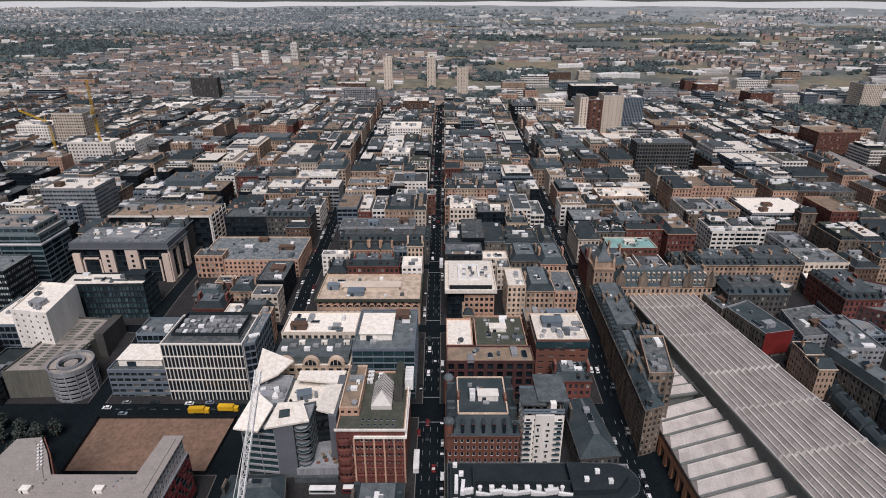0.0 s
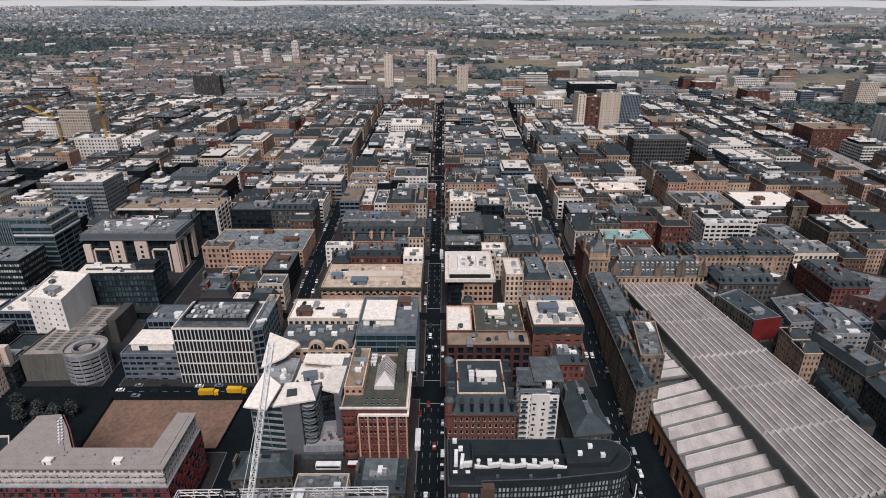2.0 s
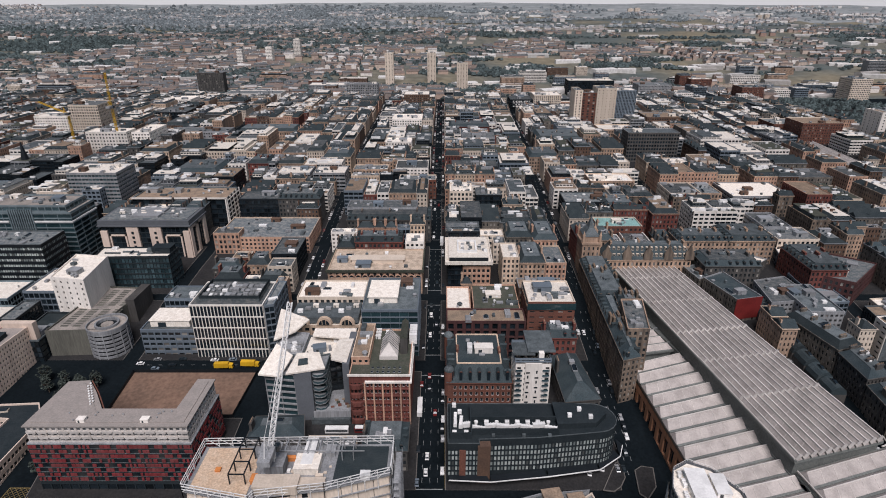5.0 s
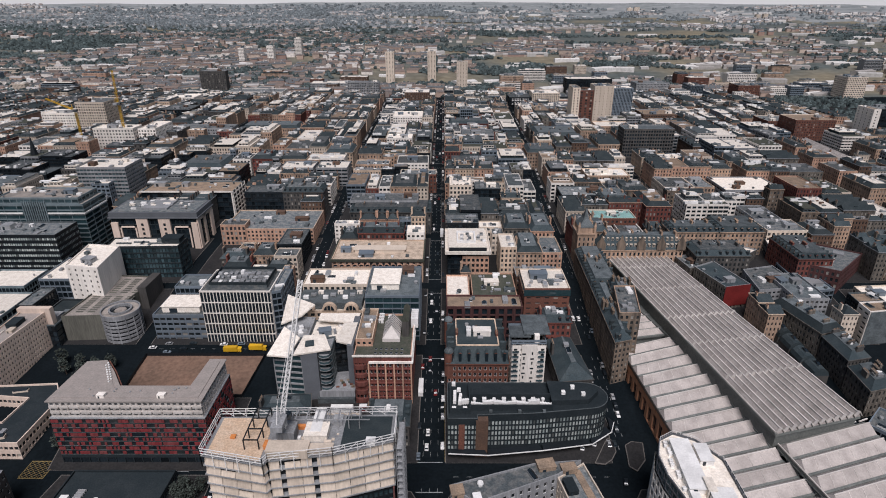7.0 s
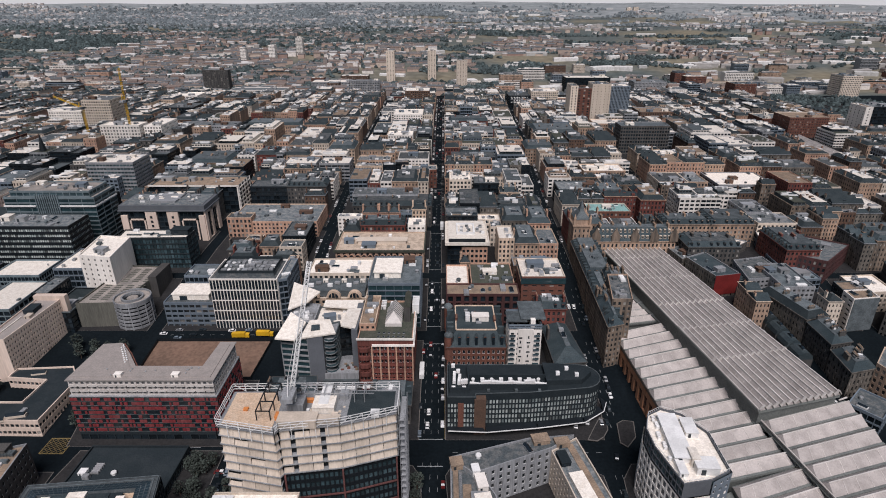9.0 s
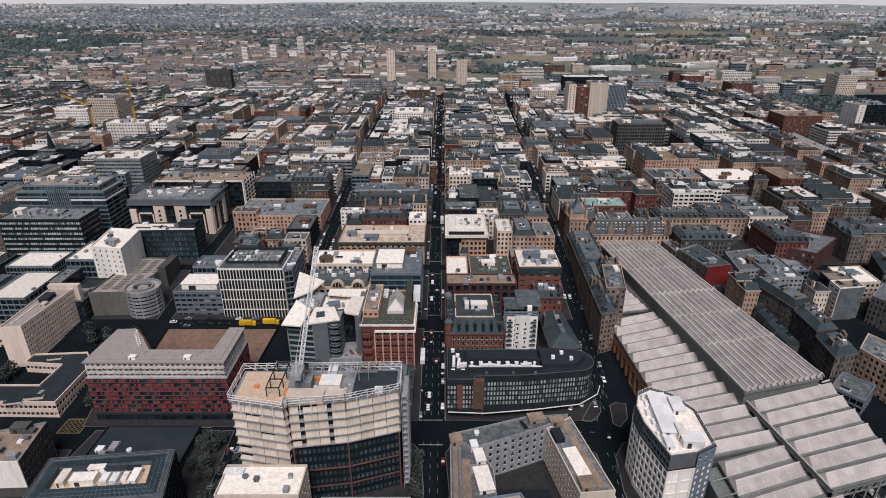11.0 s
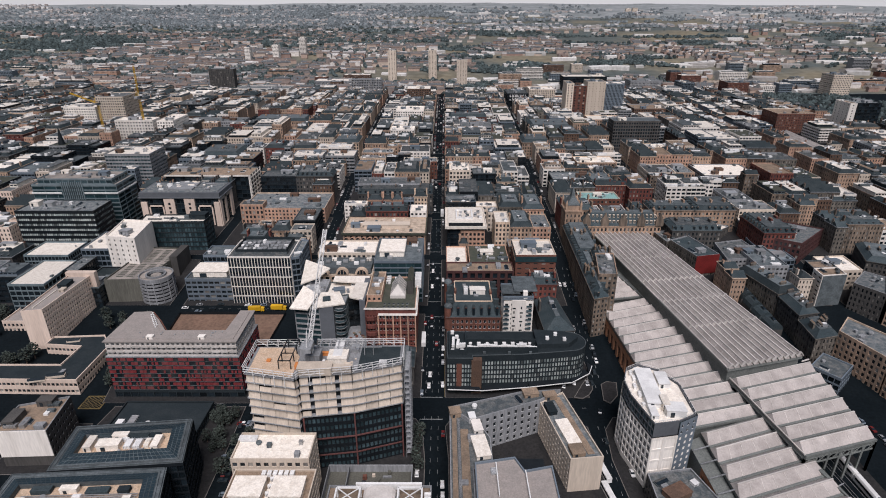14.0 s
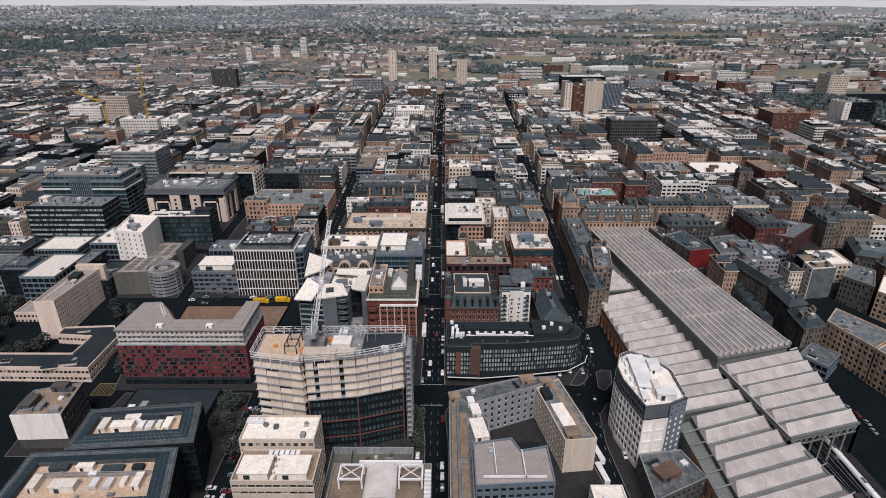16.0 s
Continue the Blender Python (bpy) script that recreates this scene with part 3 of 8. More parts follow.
def streets(y):
    """Centre lines of the streets that run away from the camera, west to east, at a given y."""
    c = -6.2
    l1 = float(np.interp(y, (150, 390, 715, 912, 1117), (-86, -92, -96, -100, -108)))
    l2 = float(np.interp(y, (150, 350, 554, 682, 1100), (-174, -176, -190, -195, -205)))
    r1 = float(np.interp(y, (150, 290, 480, 620, 850, 1150), (81, 86, 90, 98, 107, 125)))
    r2 = float(np.interp(y, (300, 426, 682, 854, 1150), (170, 188, 202, 219, 235)))
    left = [l2 - 92 * k for k in range(8, 0, -1)]
    right = [r2 + 88 * k for k in range(1, 9)]
    return left + [l2, l1, c, r1, r2] + right


def pavement(poly_rows):
    """A raised slab with kerbs; rows of (y, x0, x1)."""
    mb = MB()
    top = []
    for y, x0, x1 in poly_rows:
        z0, z1 = gz(x0, y) + 0.15, gz(x1, y) + 0.15
        top.append(((x0, y, z0), (x1, y, z1)))
    for (a, b), (c, d) in zip(top, top[1:]):
        mb.face([a, b, d, c])
        mb.face([(c[0], c[1], c[2] - .4), (a[0], a[1], a[2] - .4), a, c])
        mb.face([(b[0], b[1], b[2] - .4), (d[0], d[1], d[2] - .4), d, b])
    a, b = top[0]
    mb.face([(a[0], a[1], a[2] - .4), (b[0], b[1], b[2] - .4), b, a])
    for side in (0, 1):
        i = -.35 if side else .35
        for p, q in zip([t[side] for t in top], [t[side] for t in top][1:]):
            a, b, c, d = (p[0], p[1], p[2] + .006), (p[0] + i, p[1], p[2] + .006), (q[0] + i, q[1], q[2] + .006), (q[0], q[1], q[2] + .006)
            mb.face([a, b, c, d] if i > 0 else [b, a, d, c], 1)
    for (a, b), i in ((top[0], .35), (top[-1], -.35)):
        f = [(a[0] + .35, a[1], a[2] + .006), (b[0] - .35, b[1], b[2] + .006), (b[0] - .35, b[1] + i, b[2] + .006), (a[0] + .35, a[1] + i, a[2] + .006)]
        mb.face(f if i > 0 else f[::-1], 1)
    ob = part("pavement", mb, ("paving", "kerb"), kind="structure")
    tagged(ob, "grey paved footway with kerb round a city block", "pavement")


for rows in (
    [(148, -84, -12), (165, -85, -12), (185, -85, -12), (224, -86, -12)],
    [(30, -86, -8), (104, -86, -8.5), (126, -88, -10.5), (132, -88, -14)],
    [(148, .5, 76), (172, .5, 80), (200, .3, 78), (224, .2, 78)],
    [(30, 2, 71), (104, 2, 71), (126, .5, 70), (131, 3, 62)],
    [(50, 79, 107), (104, 76, 108), (124, 78, 104), (133, 84, 101)],
    [(143.5, -176, -99), (165, -180, -99), (189.8, -187, -99)],
    [(30, -172, -99), (108, -172, -100), (141, -168, -101)],
    [(95, -200, -170), (128, -204, -172)],
):
    pavement(rows)


def island(poly):
    """A kerbed traffic island."""
    mb = MB()
    n, z = len(poly), max(gz(*p) for p in poly) + .16
    mb.prism(poly, z - .4, z, 1, 0)
    q = inset(poly, .4)
    for k in range(n):
        j = (k + 1) % n
        mb.face([(*poly[k], z + .006), (*poly[j], z + .006), (*q[j], z + .006), (*q[k], z + .006)], 1)
    tagged(part("traffic_island", mb, ("paving", "kerb"), kind="structure"), "kerbed paved island between the traffic lanes", "pavement")


island([(67.5, 147), (72.2, 146.2), (76, 149), (79.2, 154), (79.8, 160.6), (77.5, 163.5), (74, 158)])
island([(82.4, 145.4), (85.4, 142.4), (91, 149), (93.3, 160), (88, 161), (84.4, 158.5)])


# ---- station ----
def ridge_shed(name, label, corners, z, ridges, rise, mats, across=True, eave=1.5, rails=(), open_below=False):
    """A ridge-and-furrow roof over four corners (near-left, near-right, far-right, far-left); ridges run across the shed, or along it."""
    a, b, c, d = [Vector(p) for p in corners]
    top = thing(name, label, "station roof")
    L0, L1, R0, R1 = (a, d, b, c) if across else (a, b, d, c)
    for k in range(ridges):
        mb = MB()
        t0, t1 = k / ridges, (k + 1) / ridges
        tm, tv = (t0 + (t1 - t0) * 0.66, t0 + (t1 - t0) * 0.58) if across else (t0 + (t1 - t0) * 0.5, t0 + (t1 - t0) * 0.42)
        p = [L0.lerp(L1, t) for t in (t0, tv, tm, t1)]
        q = [R0.lerp(R1, t) for t in (t0, tv, tm, t1)]
        u = (q[0] - p[0]).normalized()
        e = 1.1 if across else 0.0
        P = lambda s, zz: (s.x, s.y, zz)
        g = (0.06 if across else 0.07) * (L1 - L0).length / ridges
        w = (L1 - L0).normalized() * g
        lo, hi = z, z + rise
        vs = [P(p[0] + w, lo), P(q[0] + w, lo), P(q[1] - u * e, hi), P(p[1] + u * e, hi), P(q[2] - u * e, hi), P(p[2] + u * e, hi), P(q[3] - w, lo), P(p[3] - w, lo)]
        mb.solid(vs, [(0, 1, 2, 3), (3, 2, 4, 5), (1, 6, 4, 2), (7, 0, 3, 5)], 0)
        # Lengthwise ridges carry the darker, shade-toned glass on one slope.
        mb.solid(vs, [(5, 4, 6, 7)], 0 if across else 1)
        part("roof_bay", mb, (mats[0], "shedglass"), top)
        mb = MB()
        mb.beam(P(p[1].lerp(p[2], .5) + u * e, hi + .15), P(q[1].lerp(q[2], .5) - u * e, hi + .15), 0.55)
        n = max(2, int((q[0] - p[0]).length / 6))
        part("ridge_vent", mb, mats[1], top)
        mb = MB()
        for i in range(1, n):
            s = i / n
            for i0, i1, i2, i3 in ((0, 1, 3, 2), (7, 6, 5, 4)):
                lift = Vector((0, 0, .06))
                mb.beam(Vector(vs[i0]).lerp(Vector(vs[i1]), s) + lift, Vector(vs[i2]).lerp(Vector(vs[i3]), s) + lift, 0.16)
        part("glazing_lattice", mb, mats[1], top, kind="stuff")
        mb = MB()
        mb.beam(P(p[0], lo - .12), P(q[0], lo - .12), 1.1)
        part("gutter", mb, mats[2], top)
    mb = MB()
    pr = [tuple(v) for v in (a, b, c, d)]
    mb.prism(pr, z - eave, z - .25)
    part("eaves", mb, mats[2], top)
    mb = MB()
    if not open_below:
        mb.prism(inset(pr, 1.0), gz(a.x, a.y) - 1, z - eave)
        part("wall", mb, mats[2], top)
    else:
        for u in range(7):
            for p, q in ((a, b), (d, c), (a, d), (b, c)):
                o = p.lerp(q, u / 6)
                col = MB()
                col.box(o.x - .4, o.y - .4, 0, o.x + .4, o.y + .4, z - eave)
                part("column", col, mats[2], top)
        for p, q in ((a, b), (a, d), (b, c)):
            gd = MB()
            gd.beam((p.x, p.y, z - eave - .3), (q.x, q.y, z - eave - .3), .5)
            gd.beam((p.x, p.y, z - eave - 3.2), (q.x, q.y, z - eave - 3.2), .5)
            for u in range(10):
                o, o2 = p.lerp(q, u / 10), p.lerp(q, (u + 1) / 10)
                gd.beam((o.x, o.y, z - eave - 3.2), (o2.x, o2.y, z - eave - .3), .25)
                gd.beam((o.x, o.y, z - eave - .3), (o2.x, o2.y, z - eave - 3.2), .25)
            part("girder", gd, mats[2], top, "dark green lattice girder")
    for s in rails:
        mb = MB()
        A, B = (a.lerp(d, s), b.lerp(c, s)) if not across else (a.lerp(b, s), d.lerp(c, s))
        k = ridges
        run = Vector((-(B - A).y, (B - A).x)).normalized() * .5
        vs = []
        for i in range(2 * k + 1):
            o = A.lerp(B, i / (2 * k))
            zz = z + .3 + (rise + .15) * (i % 2)
            vs += [(o.x - run.x, o.y - run.y, zz), (o.x + run.x, o.y + run.y, zz), (o.x + run.x, o.y + run.y, zz + .6), (o.x - run.x, o.y - run.y, zz + .6)]
        mb.solid(vs, [(4 * i + q, 4 * i + (q + 1) % 4, 4 * i + 4 + (q + 1) % 4, 4 * i + 4 + q) for i in range(2 * k) for q in range(4)] + [(3, 2, 1, 0), tuple(8 * k + q for q in range(4))])
        part("firebreak", mb, mats[1], top)
    TAKEN.append(block_box(pr))
    return top


ridge_shed("station_shed", "long grey glazed train shed roof of parallel ridges", ((140.5, 141), (184, 152.5), (158, 321), (116.5, 319)), 23.5, 12, 2.2, ("shed", "shedlite", "gutter"), across=False, rails=(0.0, 0.21, 0.375, 0.525, 0.72, 0.9))
ridge_shed("platform_roof", "low grey ridge-and-furrow platform roof beside the street", ((104.5, 107.5), (150.5, 119), (128.5, 231), (98.5, 220)), 14.2, 13, 2.1, ("shed", "shedlite", "gutter"))
ridge_shed("platform_roof", "low grey ridge-and-furrow platform roof over the near platforms", ((114, 30), (160, 44), (150.5, 119), (114.5, 107)), 14.2, 8, 2.1, ("shed", "shedlite", "gutter"))
ridge_shed("platform_roof", "short grey platform roof beside the stone hotel range", ((108, 230), (127.5, 234), (121, 262), (110.5, 258)), 14.2, 4, 1.6, ("shed", "shedlite", "gutter"))
ridge_shed("platform_roof", "grey ridged platform roof on open lattice girders", ((149, 87.6), (185, 97.5), (189, 155), (142, 140.5)), 18.5, 6, 2.3, ("shed", "shedlite", "gutter"), open_below=True)


def roof_valley():
    """The gutter walkway between the station roofs, with its cross pipes and handrail."""
    top = thing("roof_valley", "dark green gutter walkway with pipes between station roofs", "walkway")
    mb = MB()
    mb.prism([(160, 44), (161, 44.5), (152, 88), (144, 140), (141, 142), (117.5, 318), (112, 318), (112.5, 261), (121.5, 261), (128.5, 231), (150.5, 119)], 9, 15.2)
    part("walkway", mb, "gutter", top)
    mb = MB()
    mb.prism([(108, 30), (114.5, 30), (115, 107), (108, 104)], 0, 11.5)
    part("side_gutter", mb, "gutter", top)
    for k in range(9):
        mb = MB()
        mb.beam((108.2, 34 + 8 * k, 12), (114.6, 34 + 8 * k, 14.6), .4)
        part("stay", mb, "conc", top)
    for k in range(14):
        y = 60 + 15 * k
        x = float(np.interp(y, (44, 119, 142, 230, 318), (160, 150.5, 144, 128, 113)))
        mb = MB()
        mb.beam((x - .5, y, 15.4), (x + (2.2 if y < 142 else 6), y + 1.2, 15.6), .35)
        part("cross_pipe", mb, "conc", top)
    for x0, y0, x1, y1, z in ((140.2, 141.5, 131, 212, 24.2), (142, 140.5, 149, 88, 18.9), (131, 212, 117, 318, 24.0), (184.5, 153, 189.5, 155, 20)):
        mb = MB()
        mb.beam((x0, y0, z), (x1, y1, z), .5)
        part("handrail", mb, "shedlite", top, "pale metal edge rail")


roof_valley()


def railway():
    """Tracks south of the open roof, a white train and the platform beside it."""
    mb = MB()
    mb.face([(158, 46, .25), (205, 46, .25), (205, 140, .25), (148, 110, .25)])
    tagged(part("track_bed", mb, "rail_bed", kind="structure"), "dark ballasted track bed beside the station", "railway track")
    for k in range(4):
        for o in (-.72, .72):
            mb = MB()
            x = 163 + 4.4 * k + o
            mb.beam((x + 2, 50, .5), (x - 1, 112, .5), .14)
            tagged(part("rail", mb, "metal", kind="structure"), "worn steel rail on dark ballast", "rail")
    mb = MB()
    mb.box(180.5, 48, 0, 186, 112, 1.3)
    tagged(part("platform", mb, "paving", kind="structure"), "grey station platform beside the tracks", "platform")
    train = thing("train", "white and dark commuter train standing at the platform", "train")
    for k in range(3):
        mb = MB()
        y0 = 52 + 20.5 * k
        w = 1.35
        vs = [(178 + i * w, y, z) for y in (y0, y0 + 20) for i, z in ((-1, 1), (1, 1), (1, 3.6), (.7, 4.3), (-.7, 4.3), (-1, 3.6))]
        mb.solid(vs, [tuple(reversed(range(6))), tuple(range(6, 12))] + [(q, (q + 1) % 6, 6 + (q + 1) % 6, 6 + q) for q in range(6)])
        car = part("carriage", mb, "paint", train)
        mb = MB()
        mb.box(178 - 1.39, y0 + 1, 2.3, 178 - 1.352, y0 + 19, 3.3)
        part("window_band", mb, "glass", car)
        mb = MB()
        mb.box(178 - .5, y0 + 4, 4.3, 178 + .5, y0 + 7, 4.6)
        part("roof_pod", mb, "lead", car)


railway()


def station_range():
    """The long stone hotel range along the street with its corner tower."""
    top = thing("station_hotel", "soot-stained buff sandstone station hotel with clock tower and mansards", "hotel")
    b = lambda poly, z, **k: building("tan", poly, z, parent=top, wall="range", bay=2.6, storey=3.4, **k)
    b([(88, 200), (97, 203), (101.5, 262), (90, 262)], 31, roof="slate", chimneys=7, rise=4.5, run=4)
    b([(93, 214.4), (104.4, 214.4), (110.5, 246), (98.4, 246)], 40, roof="flat", deck="felt", clutter=9)
    b([(98.5, 246.2), (110.6, 246.2), (112, 262), (100, 262)], 35, roof="slate", chimneys=4, rise=3.5)
    b([(90, 262.2), (108, 262.2), (109, 317.8), (92, 317.8)], 31, roof="slate", chimneys=5, rise=4)
    building("tan", [(109, 317), (168, 318), (168, 334), (109, 334)], 31, parent=top, bay=3.0, roof="slate", chimneys=6, rise=9, run=5, dormers=False, deck="lead")
    for k in range(17):
        for z, y, w in ((32.6, 318.6, .95), (36.6, 320.6, .7)):
            mb = MB()
            x = 112 + 3.2 * k
            mb.box(x - w, y - .3, z, x + w, y + 2.4, z + 2.4)
            d = part("dormer", mb, "cream", top, "pale painted dormer")
            for o in (-.45, .45):
                mb = MB()
                mb.box(x + o * w * 1.05 - .34 * w, y - .34, z + .4, x + o * w * 1.05 + .34 * w, y - .31, z + 2.0)
                part("pane", mb, "glass", d)
    for x in (110, 124, 138, 152, 166):
        mb = MB()
        prof = [(-3, 31), (3, 31), (3, 36), (1.6, 38), (0, 42), (-1.6, 38), (-3, 36)]
        mb.solid([(x + o, y, z) for y in (316.8, 318) for o, z in prof], [tuple(range(7)), tuple(reversed(range(7, 14)))] + [(k, 7 + k, 7 + (k + 1) % 7, (k + 1) % 7) for k in range(7)])
        part("gable", mb, "range", top, "curved brown stone gable")
    # tower with spire
    building("tan", rect(93.2, 318, 105.2, 334), 42, parent=top, bay=3.0, ww=.35, roof="none")
    mb = MB()
    mb.box(92.6, 317.4, 42, 105.8, 334.6, 43.2)
    part("tower_cornice", mb, "tan", top)
    mb = MB()
    poly = rect(94.2, 319.5, 104.2, 332.5)
    mb.prism(poly, 43.2, 47)
    part("tower_top", mb, "tan", top)
    mb = MB()
    apex = (99.4, 326, 60)
    q = inset(poly, -.4)
    m = inset(poly, 3.2)
    for k in range(4):
        j = (k + 1) % 4
        mb.face([(*q[k], 47), (*q[j], 47), (*m[j], 52), (*m[k], 52)])
        mb.face([(*m[k], 52), (*m[j], 52), apex])
    part("spire", mb, "lead", top)
    for i, j in ((93.7, 318.5), (104.7, 318.5), (104.7, 333.5), (93.7, 333.5)):
        mb = MB()
        mb.tube(i, j, 43, 48, .9, .9)
        mb.tube(i, j, 48, 51.5, 1, .05)
        part("pinnacle", mb, "tan", top)


station_range()
# arched brick street wall of the platforms
mbw = MB()
panes_w = []
facade(mbw, panes_w, (96.5, 221), (102, 132), 0, 14.6, 14, 1, 0.62, 0.72, 0.8, 1.0, 1.6)
facade(mbw, panes_w, (107.5, 88), (108, 30), 0, 12, 9, 1, 0.62, 0.72, 0.8, 1.0, 1.6)
wall_st = thing("station_wall", "buff and orange stone arcade wall along the platforms", "wall")
part("wall", mbw, "arcade", wall_st)
windows(panes_w, "glass", wall_st, True, "tan")


# ---- buildings near the camera ----
def construction_tower():
    top = thing("unfinished_tower", "half-built concrete office tower with cream slab edges and scaffold top", "construction site")
    poly = [(-82, 100.5), (-60.5, 96), (-59.5, 98), (-38, 101), (-18, 107.5), (-18, 121), (-82, 119.5)]
    TAKEN.append(block_box(poly))
    zs = [26 + 4.05 * k for k in range(7)]
    west = [(-82, 100.5), (-60.5, 96), (-60.5, 118), (-82, 119.5)]
    # glazed lower storeys
    building("darkglass", inset(poly, 0.6), 29.6, z0=-0.5, roof="none", parent=top, take=False, bay=1.9, storey=3.9, ww=.72, wh=.6, glass="sky_glass")
    for x, y in ((-59, 97.2), (-38, 100.2), (-18.3, 106.6)):
        mb = MB()
        mb.box(x - .3, y - .3, 0, x + .3, y + .3, 29.6)
        part("steel_column", mb, "oxide", top, "red oxide steel column")
    for z in (9, 18):
        mb = MB()
        mb.beam((-59, 97.2, z), (-38, 100.2, z), .5)
        mb.beam((-38, 100.2, z), (-18.3, 106.6, z), .5)
        part("steel_beam", mb, "oxide", top, "red oxide steel beam")
    core = inset(poly, 1.6)
    for k in range(-5, 7):
        z = 26 + 4.05 * k
        mb = MB()
        mb.prism(inset(poly if k > 0 else west, -0.35), z - .4, z)
        part("floor_slab", mb, "conc", top)
        if k > 5:
            continue
        n = len(poly)
        for i in range(n):
            if k < 1 and i not in (0, 6):
                continue
            a, b = Vector(poly[i]), Vector(poly[(i + 1) % n])
            L = (b - a).length
            u = (b - a) / L
            nin = Vector((-u.y, u.x))
            m = max(1, round(L / 5.4))
            for s in range(m):
                r0 = rng.random()
                s0, s1 = L * s / m + .1, L * (s + 1) / m - .1
                if i == 2 and s in (0, 2):
                    s1 -= 1.6
                p, q = a + u * s0, a + u * s1
                p2, q2 = p + nin * .7, q + nin * .7
                h = 3.05 if r0 < .93 else 1.9
                mb = MB()
                p3, q3 = p2 + nin * .15, q2 + nin * .15
                mb.solid([(*p, z), (*q, z), (*q2, z + h), (*p2, z + h), (*(p + nin * .15), z), (*(q + nin * .15), z), (*q3, z + h), (*p3, z + h)], [(0, 1, 2, 3), (1, 5, 6, 2), (4, 0, 3, 7), (3, 2, 6, 7), (5, 4, 7, 6)])
                part("edge_panel", mb, "cream", top)
        mb = MB()
        mb.prism(core if k > 0 else inset(west, 1.6), z, z + 3.65)
        part("inner_wall", mb, "black", top)
    # working deck
    z = zs[-1]
    mb = MB()
    mb.prism([(-81, 101.5), (-62, 97.5), (-62, 112), (-66, 119), (-81, 119)], z, z + .25)
    part("timber_deck", mb, "plywood", top, "pale plywood deck")
    mb = MB()
    mb.prism([(-36, 103), (-19, 108.5), (-19, 120), (-36, 120)], z, z + .2)
    part("deck_sheet", mb, "slate", top, "dark waterproof deck")
    for x0, y0, x1, y1, h, m in ((-60, 98.8, -46, 104, 3.2, "cream"), (-58, 106, -52, 112, 4.5, "conc"), (-49, 107, -41, 114, 2.6, "membrane"), (-62, 113, -55, 118, 3.4, "conc"), (-27, 104.8, -24, 107, 2, "paint"), (-46, 101, -38, 104, 2.0, "cream"), (-47, 109, -43.5, 121, 2.8, "paint"), (-62, 103, -60.5, 106, 1.5, "orange"), (-54, 113, -49, 114.2, 1.4, "orange"), (-75, 108, -73.5, 109.5, .8, "orange"), (-40, 115, -37, 119, 1.8, "metal")):
        mb = MB()
        mb.box(x0, y0, z, x1, y1, z + h)
        mb.box(x0 - .15, y0 - .15, z + h, x1 + .15, y1 + .15, z + h + .2)
        part("lift_core" if m == "conc" else "formwork_box", mb, m, top)
    for k in range(4):
        mb = MB()
        y = 103 + 5.5 * k
        for x in (-68.5, -63.5):
            mb.beam((x, y, z), (x, y, z + 4.4), .35)
        mb.beam((-68.5, y, z + 4.4), (-63.5, y, z + 4.4), .35)
        if k:
            mb.beam((-68.5, y - 5.5, z + 4.4), (-68.5, y, z + 4.4), .35)
            mb.beam((-63.5, y - 5.5, z + 4.4), (-63.5, y, z + 4.4), .35)
        part("steel_frame", mb, "black", top, "dark steel frame of the next storey")
    for k in range(30):
        mb = MB()
        x, y = rng.uniform(-61, -38), rng.uniform(104, 118)
        w, d2, h = rng.uniform(.5, 2.6), rng.uniform(.4, 1.4), rng.uniform(.3, 1.2)
        mb.box(x, y, z, x + w, y + d2, z + h)
        part("material_stack", mb, rng.choice(("plywood", "metal", "cream", "paint", "rust", "conc")), top)
    ring = inset(poly, -0.6)
    n = len(ring)
    for i in range(n):
        a, b = Vector(ring[i]), Vector(ring[(i + 1) % n])
        L = (b - a).length
        m = max(1, round(L / 4.5))
        mb = MB()
        for s in range(m + 1):
            p = a.lerp(b, s / m)
            mb.beam((p.x, p.y, z - 4.5), (p.x, p.y, z + 3.6), .22)
        for zz in (z + 1.2, z + 2.4, z + 3.5):
            mb.beam((a.x, a.y, zz), (b.x, b.y, zz), .2)
        for s in range(m):
            p, q = a.lerp(b, s / m), a.lerp(b, (s + 1) / m)
            mb.beam((p.x, p.y, z + .1), (q.x, q.y, z + 3.5), .14)
        part("scaffold", mb, "paint", top, "white scaffold edge frame")
    for k in range(8):
        mb = MB()
        x = -57 + 3.8 * k
        mb.beam((x, 113.5, z + .2), (x, 113.5, z + 4.2), .3)
        mb.beam((x, 119, z + .2), (x, 119, z + 4.2), .3)
        mb.beam((x, 113.5, z + 4.2), (x, 119, z + 4.2), .3)
        mb.beam((x, 113.5, z + 4.2), (x + 3.8, 113.5, z + 4.2), .3)
        mb.beam((x, 119, z + 4.2), (x + 3.8, 119, z + 4.2), .3)
        part("steel_frame", mb, "metal", top, "grey steel frame of the next storey")
    # hoist at the street side
    mb = MB()
    for i in (-16.8, -14.6):
        for j in (106, 114, 120):
            mb.beam((i, j, 0), (i, j, 50), .22)
    for k in range(17):
        zz = 3 * k
        mb.beam((-14.6, 106, zz), (-14.6, 120, zz), .18)
        mb.beam((-16.8, 106, zz), (-14.6, 106, zz), .18)
        mb.beam((-14.6, 106, zz), (-14.6, 114, zz + 3), .12)
        mb.beam((-14.6, 114, zz + 3), (-14.6, 120, zz), .12)
        mb.box(-16.6, 106, zz - .06, -14.8, 120, zz)
    part("side_scaffold", mb, "conc", top, "dense grey scaffold on the street side")
    return z


